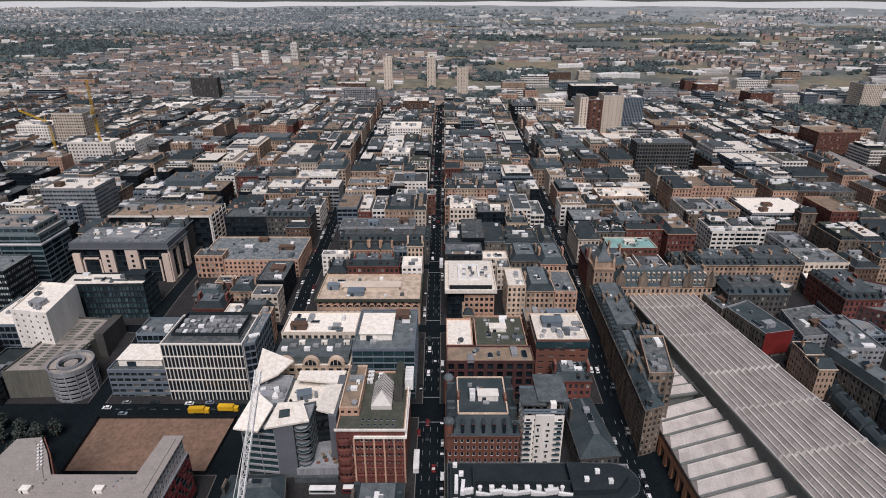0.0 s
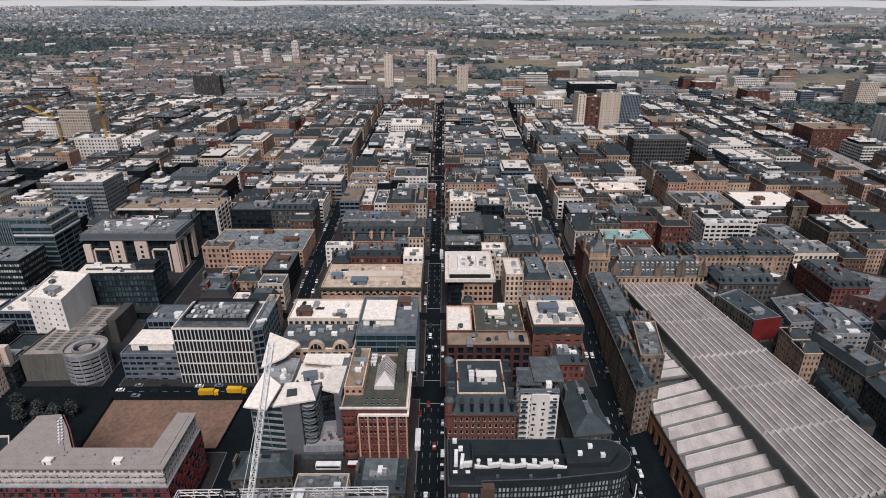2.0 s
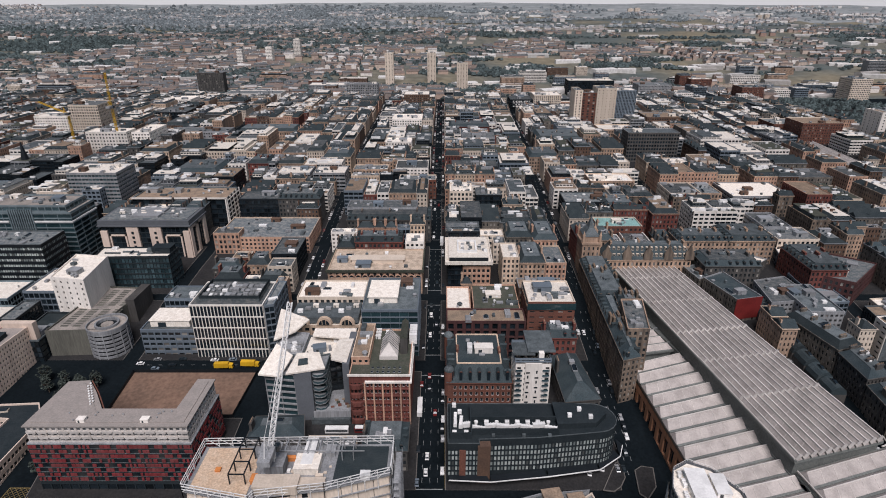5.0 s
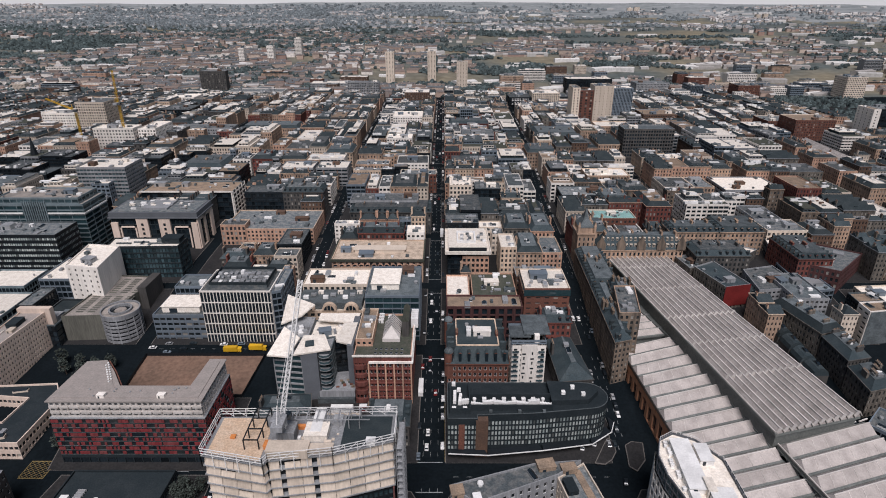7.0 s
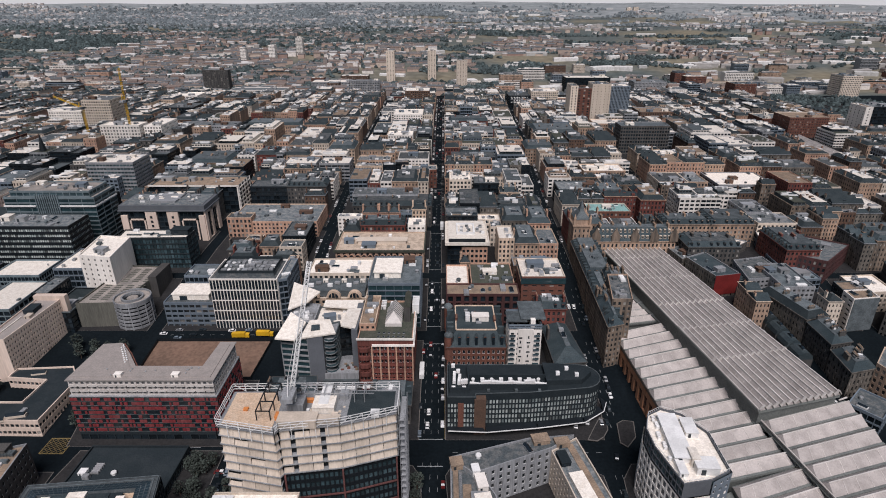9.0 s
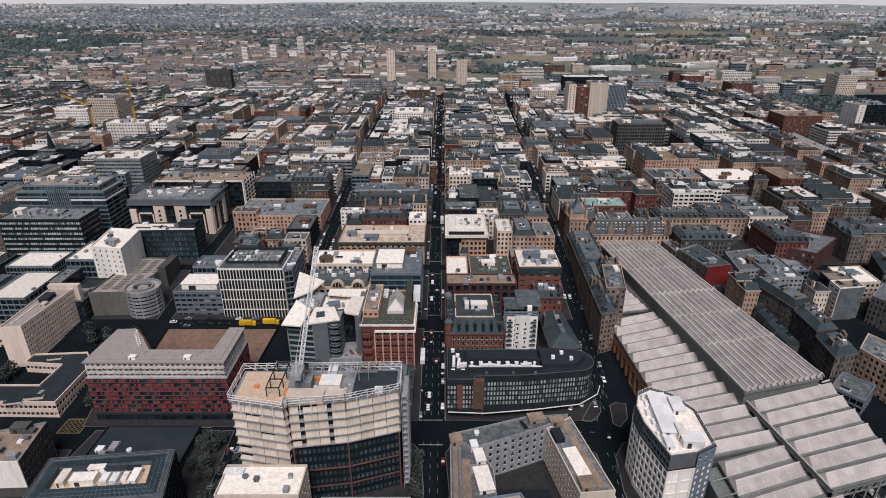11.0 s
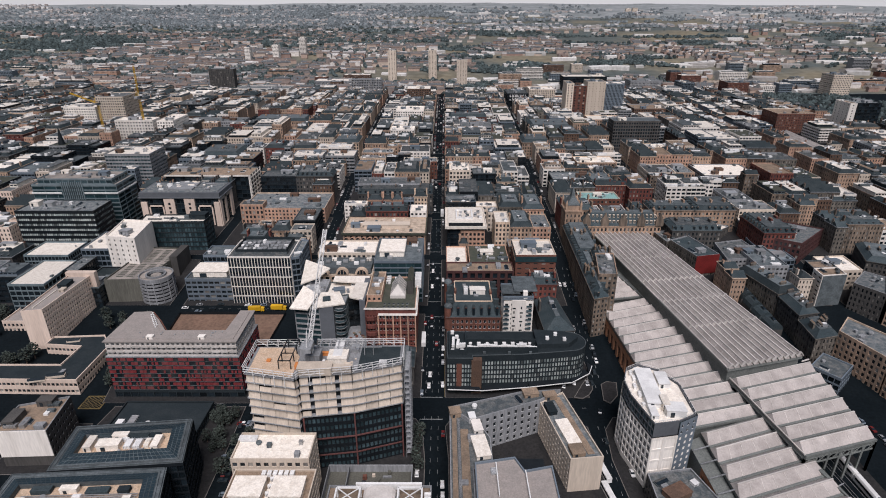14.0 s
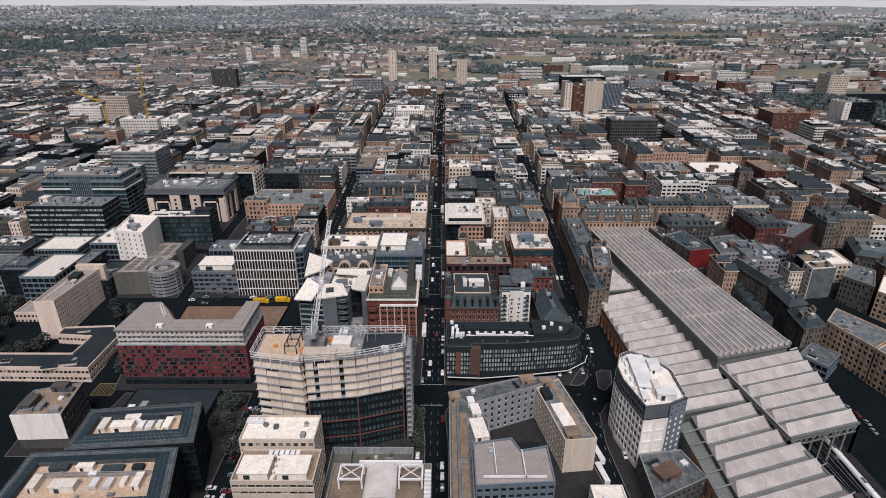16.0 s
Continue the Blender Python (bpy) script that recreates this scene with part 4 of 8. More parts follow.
def lattice(mb, a, b, w, step, bar=0.16):
    a, b = Vector(a), Vector(b)
    d = (b - a)
    L = d.length
    d.normalize()
    s = d.cross(Vector((0, 1, 0))).normalized() * w / 2
    u = d.cross(s).normalized() * w / 2
    cs = [(-1, -1), (1, -1), (1, 1), (-1, 1)]
    for i, j in cs:
        mb.beam(a + s * i + u * j, b + s * i + u * j, bar * 1.5)
    n = max(1, int(L / step))
    for k in range(n):
        p, q = a + d * (L * k / n), a + d * (L * (k + 1) / n)
        for m in range(4):
            (i0, j0), (i1, j1) = cs[m], cs[(m + 1) % 4]
            mb.beam(p + s * i0 + u * j0, q + s * i1 + u * j1, bar)
            mb.beam(p + s * i0 + u * j0, p + s * i1 + u * j1, bar)


def luffing_crane(base, tip, mast_to, mat, label, w=1.8):
    top = thing("tower_crane", label, "crane")
    x, y, z = base
    mb = MB()
    lattice(mb, (x, y, z), (x, y, mast_to), w, 2.2)
    part("mast", mb, mat, top)
    mb = MB()
    lattice(mb, (x, y, mast_to + 2), tip, 1.4, 2.2, .13)
    part("jib", mb, mat, top)
    mb = MB()
    mb.box(x - 1.4, y - 1.8, mast_to, x + 1.4, y + 1.8, mast_to + 1.2)
    mb.box(x - 2.0, y - 8, mast_to + 1.2, x + 2.0, y - 1, mast_to + 3.2)
    part("counterweight_deck", mb, "conc", top)
    mb = MB()
    mb.box(x + 1.4, y - 1, mast_to + .8, x + 3.1, y + 1, mast_to + 3)
    part("cab", mb, "glass", top)
    mb = MB()
    mb.beam((x, y - 2, mast_to + 1), (x, y - 4, mast_to + 9), .35)
    mb.beam((x, y - 7, mast_to + 2), (x, y - 4, mast_to + 9), .25)
    mb.beam((x, y - 4, mast_to + 9), tip, .09)
    part("a_frame", mb, mat, top)
    return top


deck_z = construction_tower()
luffing_crane((-56, 109, deck_z), (-49.8, 128, 103), deck_z + 8, "paint", "white luffing tower crane on the unfinished tower")


def red_flats():
    top = thing("apartment_block", "red and grey panelled flats with white penthouse storeys, U-shaped", "apartment block")
    poly = [(-171, 148), (-103.5, 148), (-103.6, 180), (-112, 180), (-113, 159.5), (-144, 159.5), (-152, 170), (-160, 179), (-169.5, 178)]
    TAKEN.append(block_box(poly))
    z1, z2 = 25.4, 34.6
    building("darkglass", poly, 5.4, z0=-.5, roof="none", parent=top, take=False, bay=4, storey=4.6, wall="ink")
    n = len(poly)
    for k in range(n):
        a, b = Vector(poly[k]), Vector(poly[(k + 1) % n])
        L = (b - a).length
        u = (b - a) / L
        nrm = Vector((u.y, -u.x))
        mb = MB()
        mb.face([(*(a - nrm * .3), 5.4), (*(b - nrm * .3), 5.4), (*(b - nrm * .3), z1), (*(a - nrm * .3), z1)])
        part("glazing", mb, "blind", top)
        bays = max(2, round(L / 1.75))
        for f in range(8):
            zf = 5.4 + 2.5 * f
            mb = MB()
            p, q = a - nrm * .28, b - nrm * .28
            mb.beam((p.x, p.y, zf + .12), (q.x, q.y, zf + .12), .28)
            part("floor_edge", mb, "lead", top)
            if k:
                mb = MB()
            for s in range(bays):
                if rng.random() < (.9 if (s + f) % 3 else .3):
                    w = L / bays
                    s0, s1 = s * w + .05, (s + (.97 if rng.random() < .7 else .6)) * w
                    s1 = min(s1, L - .05)
                    pb = mb if k else MB()
                    p, q = a + u * s0, a + u * s1
                    pi, qi = p - nrm * .26, q - nrm * .26
                    pb.prism([tuple(p), tuple(q), tuple(qi), tuple(pi)], zf + .42, zf + 1.95)
                    if not k:
                        part("red_panel", pb, "red_panel", top)
            if k:
                part("panel_field", mb, "red_panel", top, kind="stuff")
    inner = inset(poly, .9)
    mb = MB()
    mb.prism(poly, z1, z1 + .5)
    part("terrace", mb, "conc", top)
    building("white", inner, z2 - .5, z0=z1 + .5, roof="none", parent=top, take=False, bay=2.5, storey=2.8, ww=.6, wh=.55, base=.2, top=.2, wall="shedlite", glass="hotel_panes")
    for k in range(15):
        mb = MB()
        x = -169.5 + 4.4 * k
        for f in (0, 1):
            z = z1 + 3.0 + 2.8 * f
            mb.box(x, 147.9, z, x + 3.9, 149, z + .2)
            mb.box(x, 147.9, z + .2, x + 3.9, 148.02, z + 1.1)
        part("balcony", mb, "shedlite", top, "pale penthouse balcony")
    mb = MB()
    mb.prism(inset(poly, 0.2), z2 - .5, z2)
    mb.prism(inset(poly, 2.5), z2, z2 + .35)
    part("roof", mb, "zinc", top)
    for x, y in ((-148, 149.6), (-122, 149.6)):
        roof_unit(top, "hut", x, y + 2, z2, 3.2, 2.4, 1.6, 0, "white")
    for (x0, y0), (x1, y1) in (((-143.8, 159.7), (-151.8, 170.2)), ((-151.8, 170.2), (-159.8, 179.2))):
        mb = MB()
        mb.prism([(x0, y0), (x0 + .3, y0 + .3), (x1 + .3, y1 + .3), (x1, y1)], 3, z2 - .6)
        part("brick_gable", mb, "rust", top, "orange brick inner wall")
    for k in range(16):
        t = (k % 8 + .5) / 8
        roof_unit(top, "fan", -149.5 - 9 * t, 160.5 + 14 * t + (2 if k > 7 else 0), z2 + .3, .9, .9, .6, 0, "paint")
    for k in range(12):
        roof_unit(top, "fan", rng.uniform(-165, -108), rng.uniform(151, 157), z2 + .3, .8, .8, .7)


red_flats()


def wasteland():
    mb = MB()
    pts = [(-167, 190), (-104, 190), (-101, 223), (-168, 223)]
    mb.face([(x, y, gz(x, y) + .2) for x, y in pts])
    tagged(part("cleared_ground", mb, "earth", kind="structure"), "bare brown cleared building plot", "bare ground")
    for a, b in zip(pts, pts[1:] + pts[:1]):
        mb = MB()
        n = int(math.dist(a, b) / 3)
        for k in range(n):
            p, q = [(a[0] + (b[0] - a[0]) * t, a[1] + (b[1] - a[1]) * t) for t in (k / n, (k + 1) / n)]
            mb.beam((*p, gz(*p) + 1.2), (*q, gz(*q) + 1.2), .12)
            mb.box(p[0] - .08, p[1] - .08, gz(*p), p[0] + .08, p[1] + .08, gz(*p) + 2.3)
            mb.face([(*p, gz(*p) + .2), (*q, gz(*q) + .2), (*q, gz(*q) + 2.2), (*p, gz(*p) + 2.2)])
        tagged(part("hoarding", mb, "black"), "dark timber hoarding round the cleared plot", "fence")
    TAKEN.append((-168, 190, -101, 224))


wasteland()


def lorry(x, y, turn, mat="yellow"):
    top = thing("lorry", "large yellow covered lorry parked on the roadway", "lorry", "parked yellow lorries")
    mb = MB()
    secs = []
    for k in range(6):
        s = -4.5 + 1.5 * k
        secs += [(s, 1.32, 1.0, 3.66), (s + .12, 1.32, 1.0, 3.66)] + ([(s + .12, 1.25, 1.0, 3.6), (s + 1.5, 1.25, 1.0, 3.6)] if k < 5 else [])
    loft(mb, secs)
    part("load_body", mb, mat, top)
    mb = MB()
    mb.prism([(3.4, -1.2), (5.4, -1.1), (5.4, 1.1), (3.4, 1.2)], .6, [3.0, 2.6, 2.6, 3.0])
    part("cab", mb, mat, top)
    mb = MB()
    mb.box(5.38, -1.0, 1.6, 5.45, 1.0, 2.4)
    part("windscreen", mb, "glass", top)
    for i in (-3.4, -2.2, 4.4):
        for j in (-1.2, 1.0):
            mb = MB()
            mb.solid([(i + .5 * math.cos(t), j + d, .5 + .5 * math.sin(t)) for d in (0, .25) for t in [2 * math.pi * k / 8 for k in range(8)]], [tuple(range(8)), tuple(range(15, 7, -1))] + [(k, (k + 1) % 8, 8 + (k + 1) % 8, 8 + k) for k in range(8)])
            part("wheel", mb, "rubber", top)
    top.matrix_basis = pose(x, y, gz(x, y) + .05, 0, 0, turn)


for x, y, t in ((-121, 226.8, 2), (-107, 228.3, -2)):
    lorry(x, y, t)


def grid_office():
    top = building("white", rect(-138, 236, -98, 264), 41.5, z0=6, name="office_building", label="white-gridded office block with dark full-height glazing and roof plant", bay=1.9, storey=6.6, ww=.84, wh=.93, base=.3, top=.7, depth=.3, each=True, glass="glass", deck="felt", clutter=0, big=False)
    mb = MB()
    well = rect(-134, 241, -101, 262)
    mb.prism(well, 40.6, 42.6)
    part("plant_deck", mb, ("felt",), top)
    mb = MB()
    inner = inset(well, .4)
    for k in range(4):
        j = (k + 1) % 4
        mb.prism([well[k], well[j], inner[j], inner[k]], 42.6, 44.4)
    part("plant_screen", mb, "ink", top, "dark plant screen")
    for k in range(30):
        roof_unit(top, rng.choice(("plant", "duct", "fan", "plant")), -132 + 3.2 * (k % 10), 244.5 + 5.5 * (k // 10) + rng.uniform(-1, 1), 42.6, rng.uniform(1.5, 4), rng.uniform(1.5, 3), rng.uniform(.8, 2), rng.choice((0, 90)), rng.choice(("metal", "paint", "conc")))
    building("curtain", [(-98, 238), (-93, 240), (-93, 268), (-98, 268)], 40, z0=7, parent=top, deck="felt", clutter=1)


grid_office()
gb2 = building("conc", rect(-169, 238.5, -139, 262), 24.5, z0=6, label="grey concrete office block with white roof hut", wall="cladding", bay=3.6, storey=3.1, ww=.8, wh=.55, deck="felt", clutter=2, big=False)
roof_unit(gb2, "hut", -154, 250, 23.6, 22, 14, 4, 0, "membrane")
building("curtain", rect(-166, 264, -104, 281), 30, z0=8, deck="lead", clutter=8)


def car_park():
    top = thing("car_park", "stained concrete multi-storey car park with round banded ramp tower", "car park")
    poly = [(-221, 237), (-193, 238.5), (-192, 262), (-188.5, 289), (-217, 291)]
    building("conc", poly, 24.5, z0=3, parent=top, plain=(0, 1, 2, 3, 4), deck="deckgrey", clutter=0, big=False, wall="drab")
    for i in range(4):
        x = -216.5 + 7.0 * i
        for j in range(2):
            mb = MB()
            y = 243 + 24 * j
            for k in range(8):
                mb.box(x, y + 2.6 * k, 23.62, x + 4.4, y + 2.6 * k + 1.7, 23.65)
            part("bay_marking", mb, "drab", top, "dark worn parking bays", kind="stuff")
    cx, cy, r = -190, 244, 10.6
    ring = lambda rr: [(cx + rr * math.cos(2 * math.pi * k / 32), cy + rr * math.sin(2 * math.pi * k / 32)) for k in range(32)]

    def band(r0, r1, z0, z1, name, mat, label=""):
        mb, o, q = MB(), ring(r1), ring(r0)
        for k in range(32):
            j = (k + 1) % 32
            mb.face([(*o[k], z0), (*o[j], z0), (*o[j], z1), (*o[k], z1)])
            mb.face([(*q[j], z0), (*q[k], z0), (*q[k], z1), (*q[j], z1)])
            mb.face([(*o[k], z1), (*o[j], z1), (*q[j], z1), (*q[k], z1)])
            mb.face([(*q[k], z0), (*q[j], z0), (*o[j], z0), (*o[k], z0)])
        part(name, mb, mat, top, label)

    mb = MB()
    mb.prism(ring(r - .9), 2.5, 24)
    part("ramp_core", mb, "black", top)
    for k in range(9):
        band(r - .5, r, 3.2 + 2.45 * k, 4.55 + 2.45 * k, "ramp_band", "conc", "pale concrete ramp parapet")
    for k in range(14):
        mb = MB()
        t = 2 * math.pi * k / 14
        mb.tube(cx + (r - .15) * math.cos(t), cy + (r - .15) * math.sin(t), 2.5, 24, .35, .35, 6)
        part("ramp_column", mb, "conc", top)
    band(r - 4.2, r - .45, 24.1, 24.5, "ramp_deck", "deckgrey")
    band(r - .5, r + .1, 24.0, 25.7, "ramp_rim", "conc")
    band(r - 5.2, r - 4.2, 24.1, 25.9, "ramp_inner_rim", "conc")
    mb = MB()
    mb.prism(ring(3.2), 24, 24.9)
    part("ramp_hub", mb, "deckgrey", top)
    mb = MB()
    mb.box(-191.8, 268, 4, -186.5, 289, 27)
    part("stair_tower", mb, "dark", top)
    TAKEN.append((-222, 232, -179, 291))


car_park()
b = building("white", [(-232, 267), (-210, 263), (-214, 297), (-236, 300)], 43, label="tall white rendered office slab with sculpted roof plant", bay=4.4, storey=3.3, ww=.24, wh=.45, plain=(1,), deck="membrane", clutter=8)
building("curtain", rect(-252, 268, -233, 300), 33, deck="membrane", clutter=6)
dg = building("darkglass", [(-227, 302), (-179, 303.5), (-178.5, 319), (-229, 318)], 40, label="dark glass office block with pale flat roof", bay=2.2, deck="membrane", clutter=4, wall="ink", glass="sky_glass", big=False)
roof_unit(dg, "hut", -186, 313, 39.1, 12, 8, 4, 0, "ink")
for k in range(3):
    roof_unit(dg, "duct", -218 + 11 * k, 309 + 2 * (k % 2), 39.1, 10, 1.2, 1, 0, "lead")


def pink_office():
    """Stone piers and frames over dark glass, a grey roof storey above."""
    top = building("darkglass", rect(-246.5, 347.5, -183.5, 376), 43.4, label="peach stone and dark glass office block with grey roof storey", bay=3.1, storey=3.7, ww=.9, wh=.84, depth=.3, roof="none", wall="ink", glass="glass")
    for x0, x1 in ((-247, -242), (-228, -219.5), (-211.5, -203), (-187.5, -183)):
        mb = MB()
        mb.box(x0, 346.4, 12, x1, 347.8, 43.4 if x1 - x0 > 6 else 40)
        part("stone_pier", mb, "peach", top)
        if x1 - x0 > 5:
            for k in range(7):
                mb = MB()
                mb.box((x0 + x1) / 2 - .9, 346.34, 16 + 3.6 * k, (x0 + x1) / 2 + .9, 346.4, 18 + 3.6 * k)
                part("pier_window", mb, "glass", top)
    for x0, x1 in ((-241, -229), (-201, -189)):
        mb = MB()
        for a, b, c, d in ((x0, 20, x0 + 1, 37), (x1 - 1, 20, x1, 37), (x0, 36, x1, 37)):
            mb.box(a, 346.8, b, c, 347.7, d)
        part("stone_frame", mb, "peach", top)
    for y0, y1 in ((347.5, 352), (359, 362), (371, 376)):
        mb = MB()
        mb.box(-183.7, y0, 12, -182.4, y1, 43.4)
        part("stone_pier", mb, "peach", top)
    for z in (40.6, 17):
        mb = MB()
        mb.box(-183.7, 352, z, -182.4, 371, z + 2.8)
        part("stone_lintel", mb, "peach", top)
    mb = MB()
    p = rect(-248.5, 346, -181.5, 377)
    mb.prism(p, 43.4, 44.2)
    mb.prism(inset(p, .8), 44.2, 47.8)
    part("roof_storey", mb, "shear", top, "blue-grey metal roof storey")
    mb = MB()
    mb.prism(inset(p, 3.0), 47.8, 48.2)
    part("roof", mb, "felt", top)
    mb = MB()
    mb.prism(rect(-226, 352, -206, 372), 48.2, 49.6)
    part("roof_deck", mb, "conc", top, "raised grey roof deck")
    for k in range(26):
        roof_unit(top, ("plant", "hut", "fan")[k % 3], rng.uniform(-243, -192), rng.uniform(352, 372), 48.2, rng.uniform(1.5, 5), rng.uniform(1.2, 2.6), rng.uniform(1, 2), 0, ("paint", "membrane", "conc")[k % 3])


pink_office()
# Its white bands are windows with reflections painted in.
building("darkglass", rect(-317, 302, -258.5, 327), 48.6, label="black office block with ribbon windows painted pale as reflections", wall="black", glass="pale_panes", bay=1.6, storey=3.9, ww=.92, wh=.48, deck="felt", clutter=16)
bands = building("ribbon", rect(-325, 337, -258, 366), 58, label="large blue-grey glass office block with banded storeys", wall="tealclad", glass="teal", bay=9, storey=3.6, ww=.97, wh=.74, deck="deckgrey", clutter=0, big=False)
building("ribbon", rect(-321, 339.5, -262, 364), 62, z0=57, parent=bands, take=False, wall="tealclad", glass="sky_glass", bay=5, storey=3.4, ww=.9, wh=.6, deck="deckgrey", clutter=18, base=.3, top=.6)
for x0, y0, x1, y1 in ((-325.6, 336.2, -302, 337), (-284, 336.2, -257.4, 337), (-258, 337, -257.3, 366)):
    mbb = MB()
    mbb.box(x0, y0, 50.6, x1, y1, 51.6)
    part("white_band", mbb, "paint", bands, "white projecting band")
for k in range(11):
    mbb = MB()
    mbb.box(-301 + 1.6 * k, 336.1, 22, -300.4 + 1.6 * k, 337, 60)
    part("fin", mbb, "tealclad", bands)
building("ribbon", rect(-323, 438, -280, 470), 57, label="pale banded glass office tower with rooftop plant storey", wall="conc", glass="sky_glass", bay=3, storey=3.4, ww=.92, wh=.5, deck="membrane", clutter=10)
wfo = building("darkglass", rect(-251, 403, -175, 433), 46, label="dark glass office with white stone frame", wall="black", bay=4.5, storey=3.8, ww=.94, wh=.82, deck="pebble", clutter=14)
fr = MB()
for x in (-218, -199, -175.6):
    fr.box(x - .5, 402.2, 18, x + .5, 403, 46.3)
for k in range(8):
    fr.box(-175, 403, 18 + 3.6 * k, -174.4, 433, 18.8 + 3.6 * k)
for k in range(5):
    fr.box(-175, 403 + 7.3 * k, 18, -174.3, 403.8 + 7.3 * k, 46.3)
fr.box(-251.5, 402.2, 45.4, -174.5, 403, 46.6)
part("facade_frame", fr, "white", wfo, "white stone frame")
building("tanflat", rect(-168, 354, -99, 396), 32.5, label="large buff stone office block with deep cornice", wall="rose", bay=3.0, storey=3.4, ww=.5, wh=.6, deck="felt", clutter=12)
building("tanflat", rect(-169, 353, -150, 365), 36, take=False, wall="rose", bay=3.4, deck="felt", clutter=3, label="buff stone corner pavilion")
building("darkglass", rect(-116, 316, -99, 345), 36, label="black glass office tower with open base", deck="felt", clutter=4)
building("darkglass", rect(-272, 222, -249, 258), 29, label="white-roofed hall with teal glazed sides", wall="tealclad", bay=4, deck="membrane", clutter=1, big=False)
building("darkglass", rect(-248, 240, -238, 262), 30, deck="felt", clutter=2)
building("darkglass", rect(-290, 264, -259, 288), 30, label="white-roofed hall with teal glazed walls", wall="tealclad", deck="membrane", clutter=1, big=False)
building("darkglass", rect(-222, 232, -236, 262), 22, deck="slate", clutter=4)
slab = building("cream", [(-240, 187.5), (-229, 189.5), (-226.5, 233), (-241, 236)], 29.5, z0=0, label="peach concrete slab office block with rows of small windows", bay=1.9, storey=2.75, ww=.5, wh=.5, plain=(0, 2), deck="zinc", clutter=0, wall="peach", base=2.5, big=False)
mbs = MB()
mbs.box(-242, 233.2, 0, -223.5, 236.6, 31.5)
part("end_fin", mbs, "peach", slab)
roof_unit(slab, "hut", -234.5, 221, 28.6, 5.5, 8, 2.6, 3, "ink")
roof_unit(slab, "hut", -232, 214, 28.6, 3, 4, 1.6, 3, "cream")
mbs = MB()
mbs.box(-236.5, 192, 28.6, -235.9, 214, 29.2)
part("roof_ridge", mbs, "membrane", slab)
building("cream", rect(-269, 206, -244, 229), 12, z0=0, label="low cream office wing behind the slab block", bay=2.4, storey=3.2, wall="peach", deck="zinc", clutter=3, big=False)
for bx in ((-332, 328, -250, 376), (-183, 284, -118, 346), (-252, 288, -176, 346), (-262, 322, -246, 349), (-262, 166, -206, 187)):
    TAKEN.append(bx)
for st, x0, y0, x1, y1, z, dk in (("redstone", -150, 300, -132, 316, 25, ""), ("sooty", -158, 318, -140, 330, 24, ""), ("tan", -136, 322, -121, 340, 25, ""), ("white", -131, 296, -120, 308, 24, "membrane"), ("rust", -150, 334, -138, 345, 25, "pebble"), ("sooty", -118, 290, -101, 312, 28, "")):
    building(st, rect(x0, y0, x1, y1), z, clutter=4, big=False, take=False, deck=dk, dormers=False)
police = building("cream", [(-262, 151.4), (-191.2, 150.3), (-191.4, 182), (-200, 194), (-229, 192), (-229, 184), (-207.5, 182), (-208, 164.4), (-262, 164.4)], 10, z0=0, label="low cream office wing with dark flat roof and ribbon windows", bay=2.4, storey=3.4, ww=.75, wh=.45, deck="ink", clutter=3, big=False, wall="peach")
for x, y, sx, sy, h in ((-212, 150.5, 9, 2.2, 1.8), (-204, 154, 9, 2.2, 2.6), (-240, 157, 5, 3, 1.4), (-215, 188, 7, 2, 1.8), (-252, 160, 4, 2, 1.2)):
    roof_unit(police, "rooflight", x, y, 9.1, sx, sy, h, 12, "cream")
bro = building("brown", [(-195, 100), (-172.5, 101), (-176, 124.5), (-196, 118)], 20, z0=0, label="brown office block with gravel roof and white gable", bay=2.8, wall="dark", deck="pebble", clutter=7, plain=(0,), each=True)
bg = MB()
bg.prism([(-195, 99.9), (-172.6, 100.9), (-172.6, 100.6), (-195, 99.6)][::-1], 6, 20.1)
part("gable_wall", bg, "white", bro, "blank white gable")
roof_unit(bro, "hut", -184, 120, 19.1, 7, 4.5, 3, 3, "dark")
roof_unit(bro, "hut", -191, 108, 19.1, 5, 9, 3.2, 3, "dark")


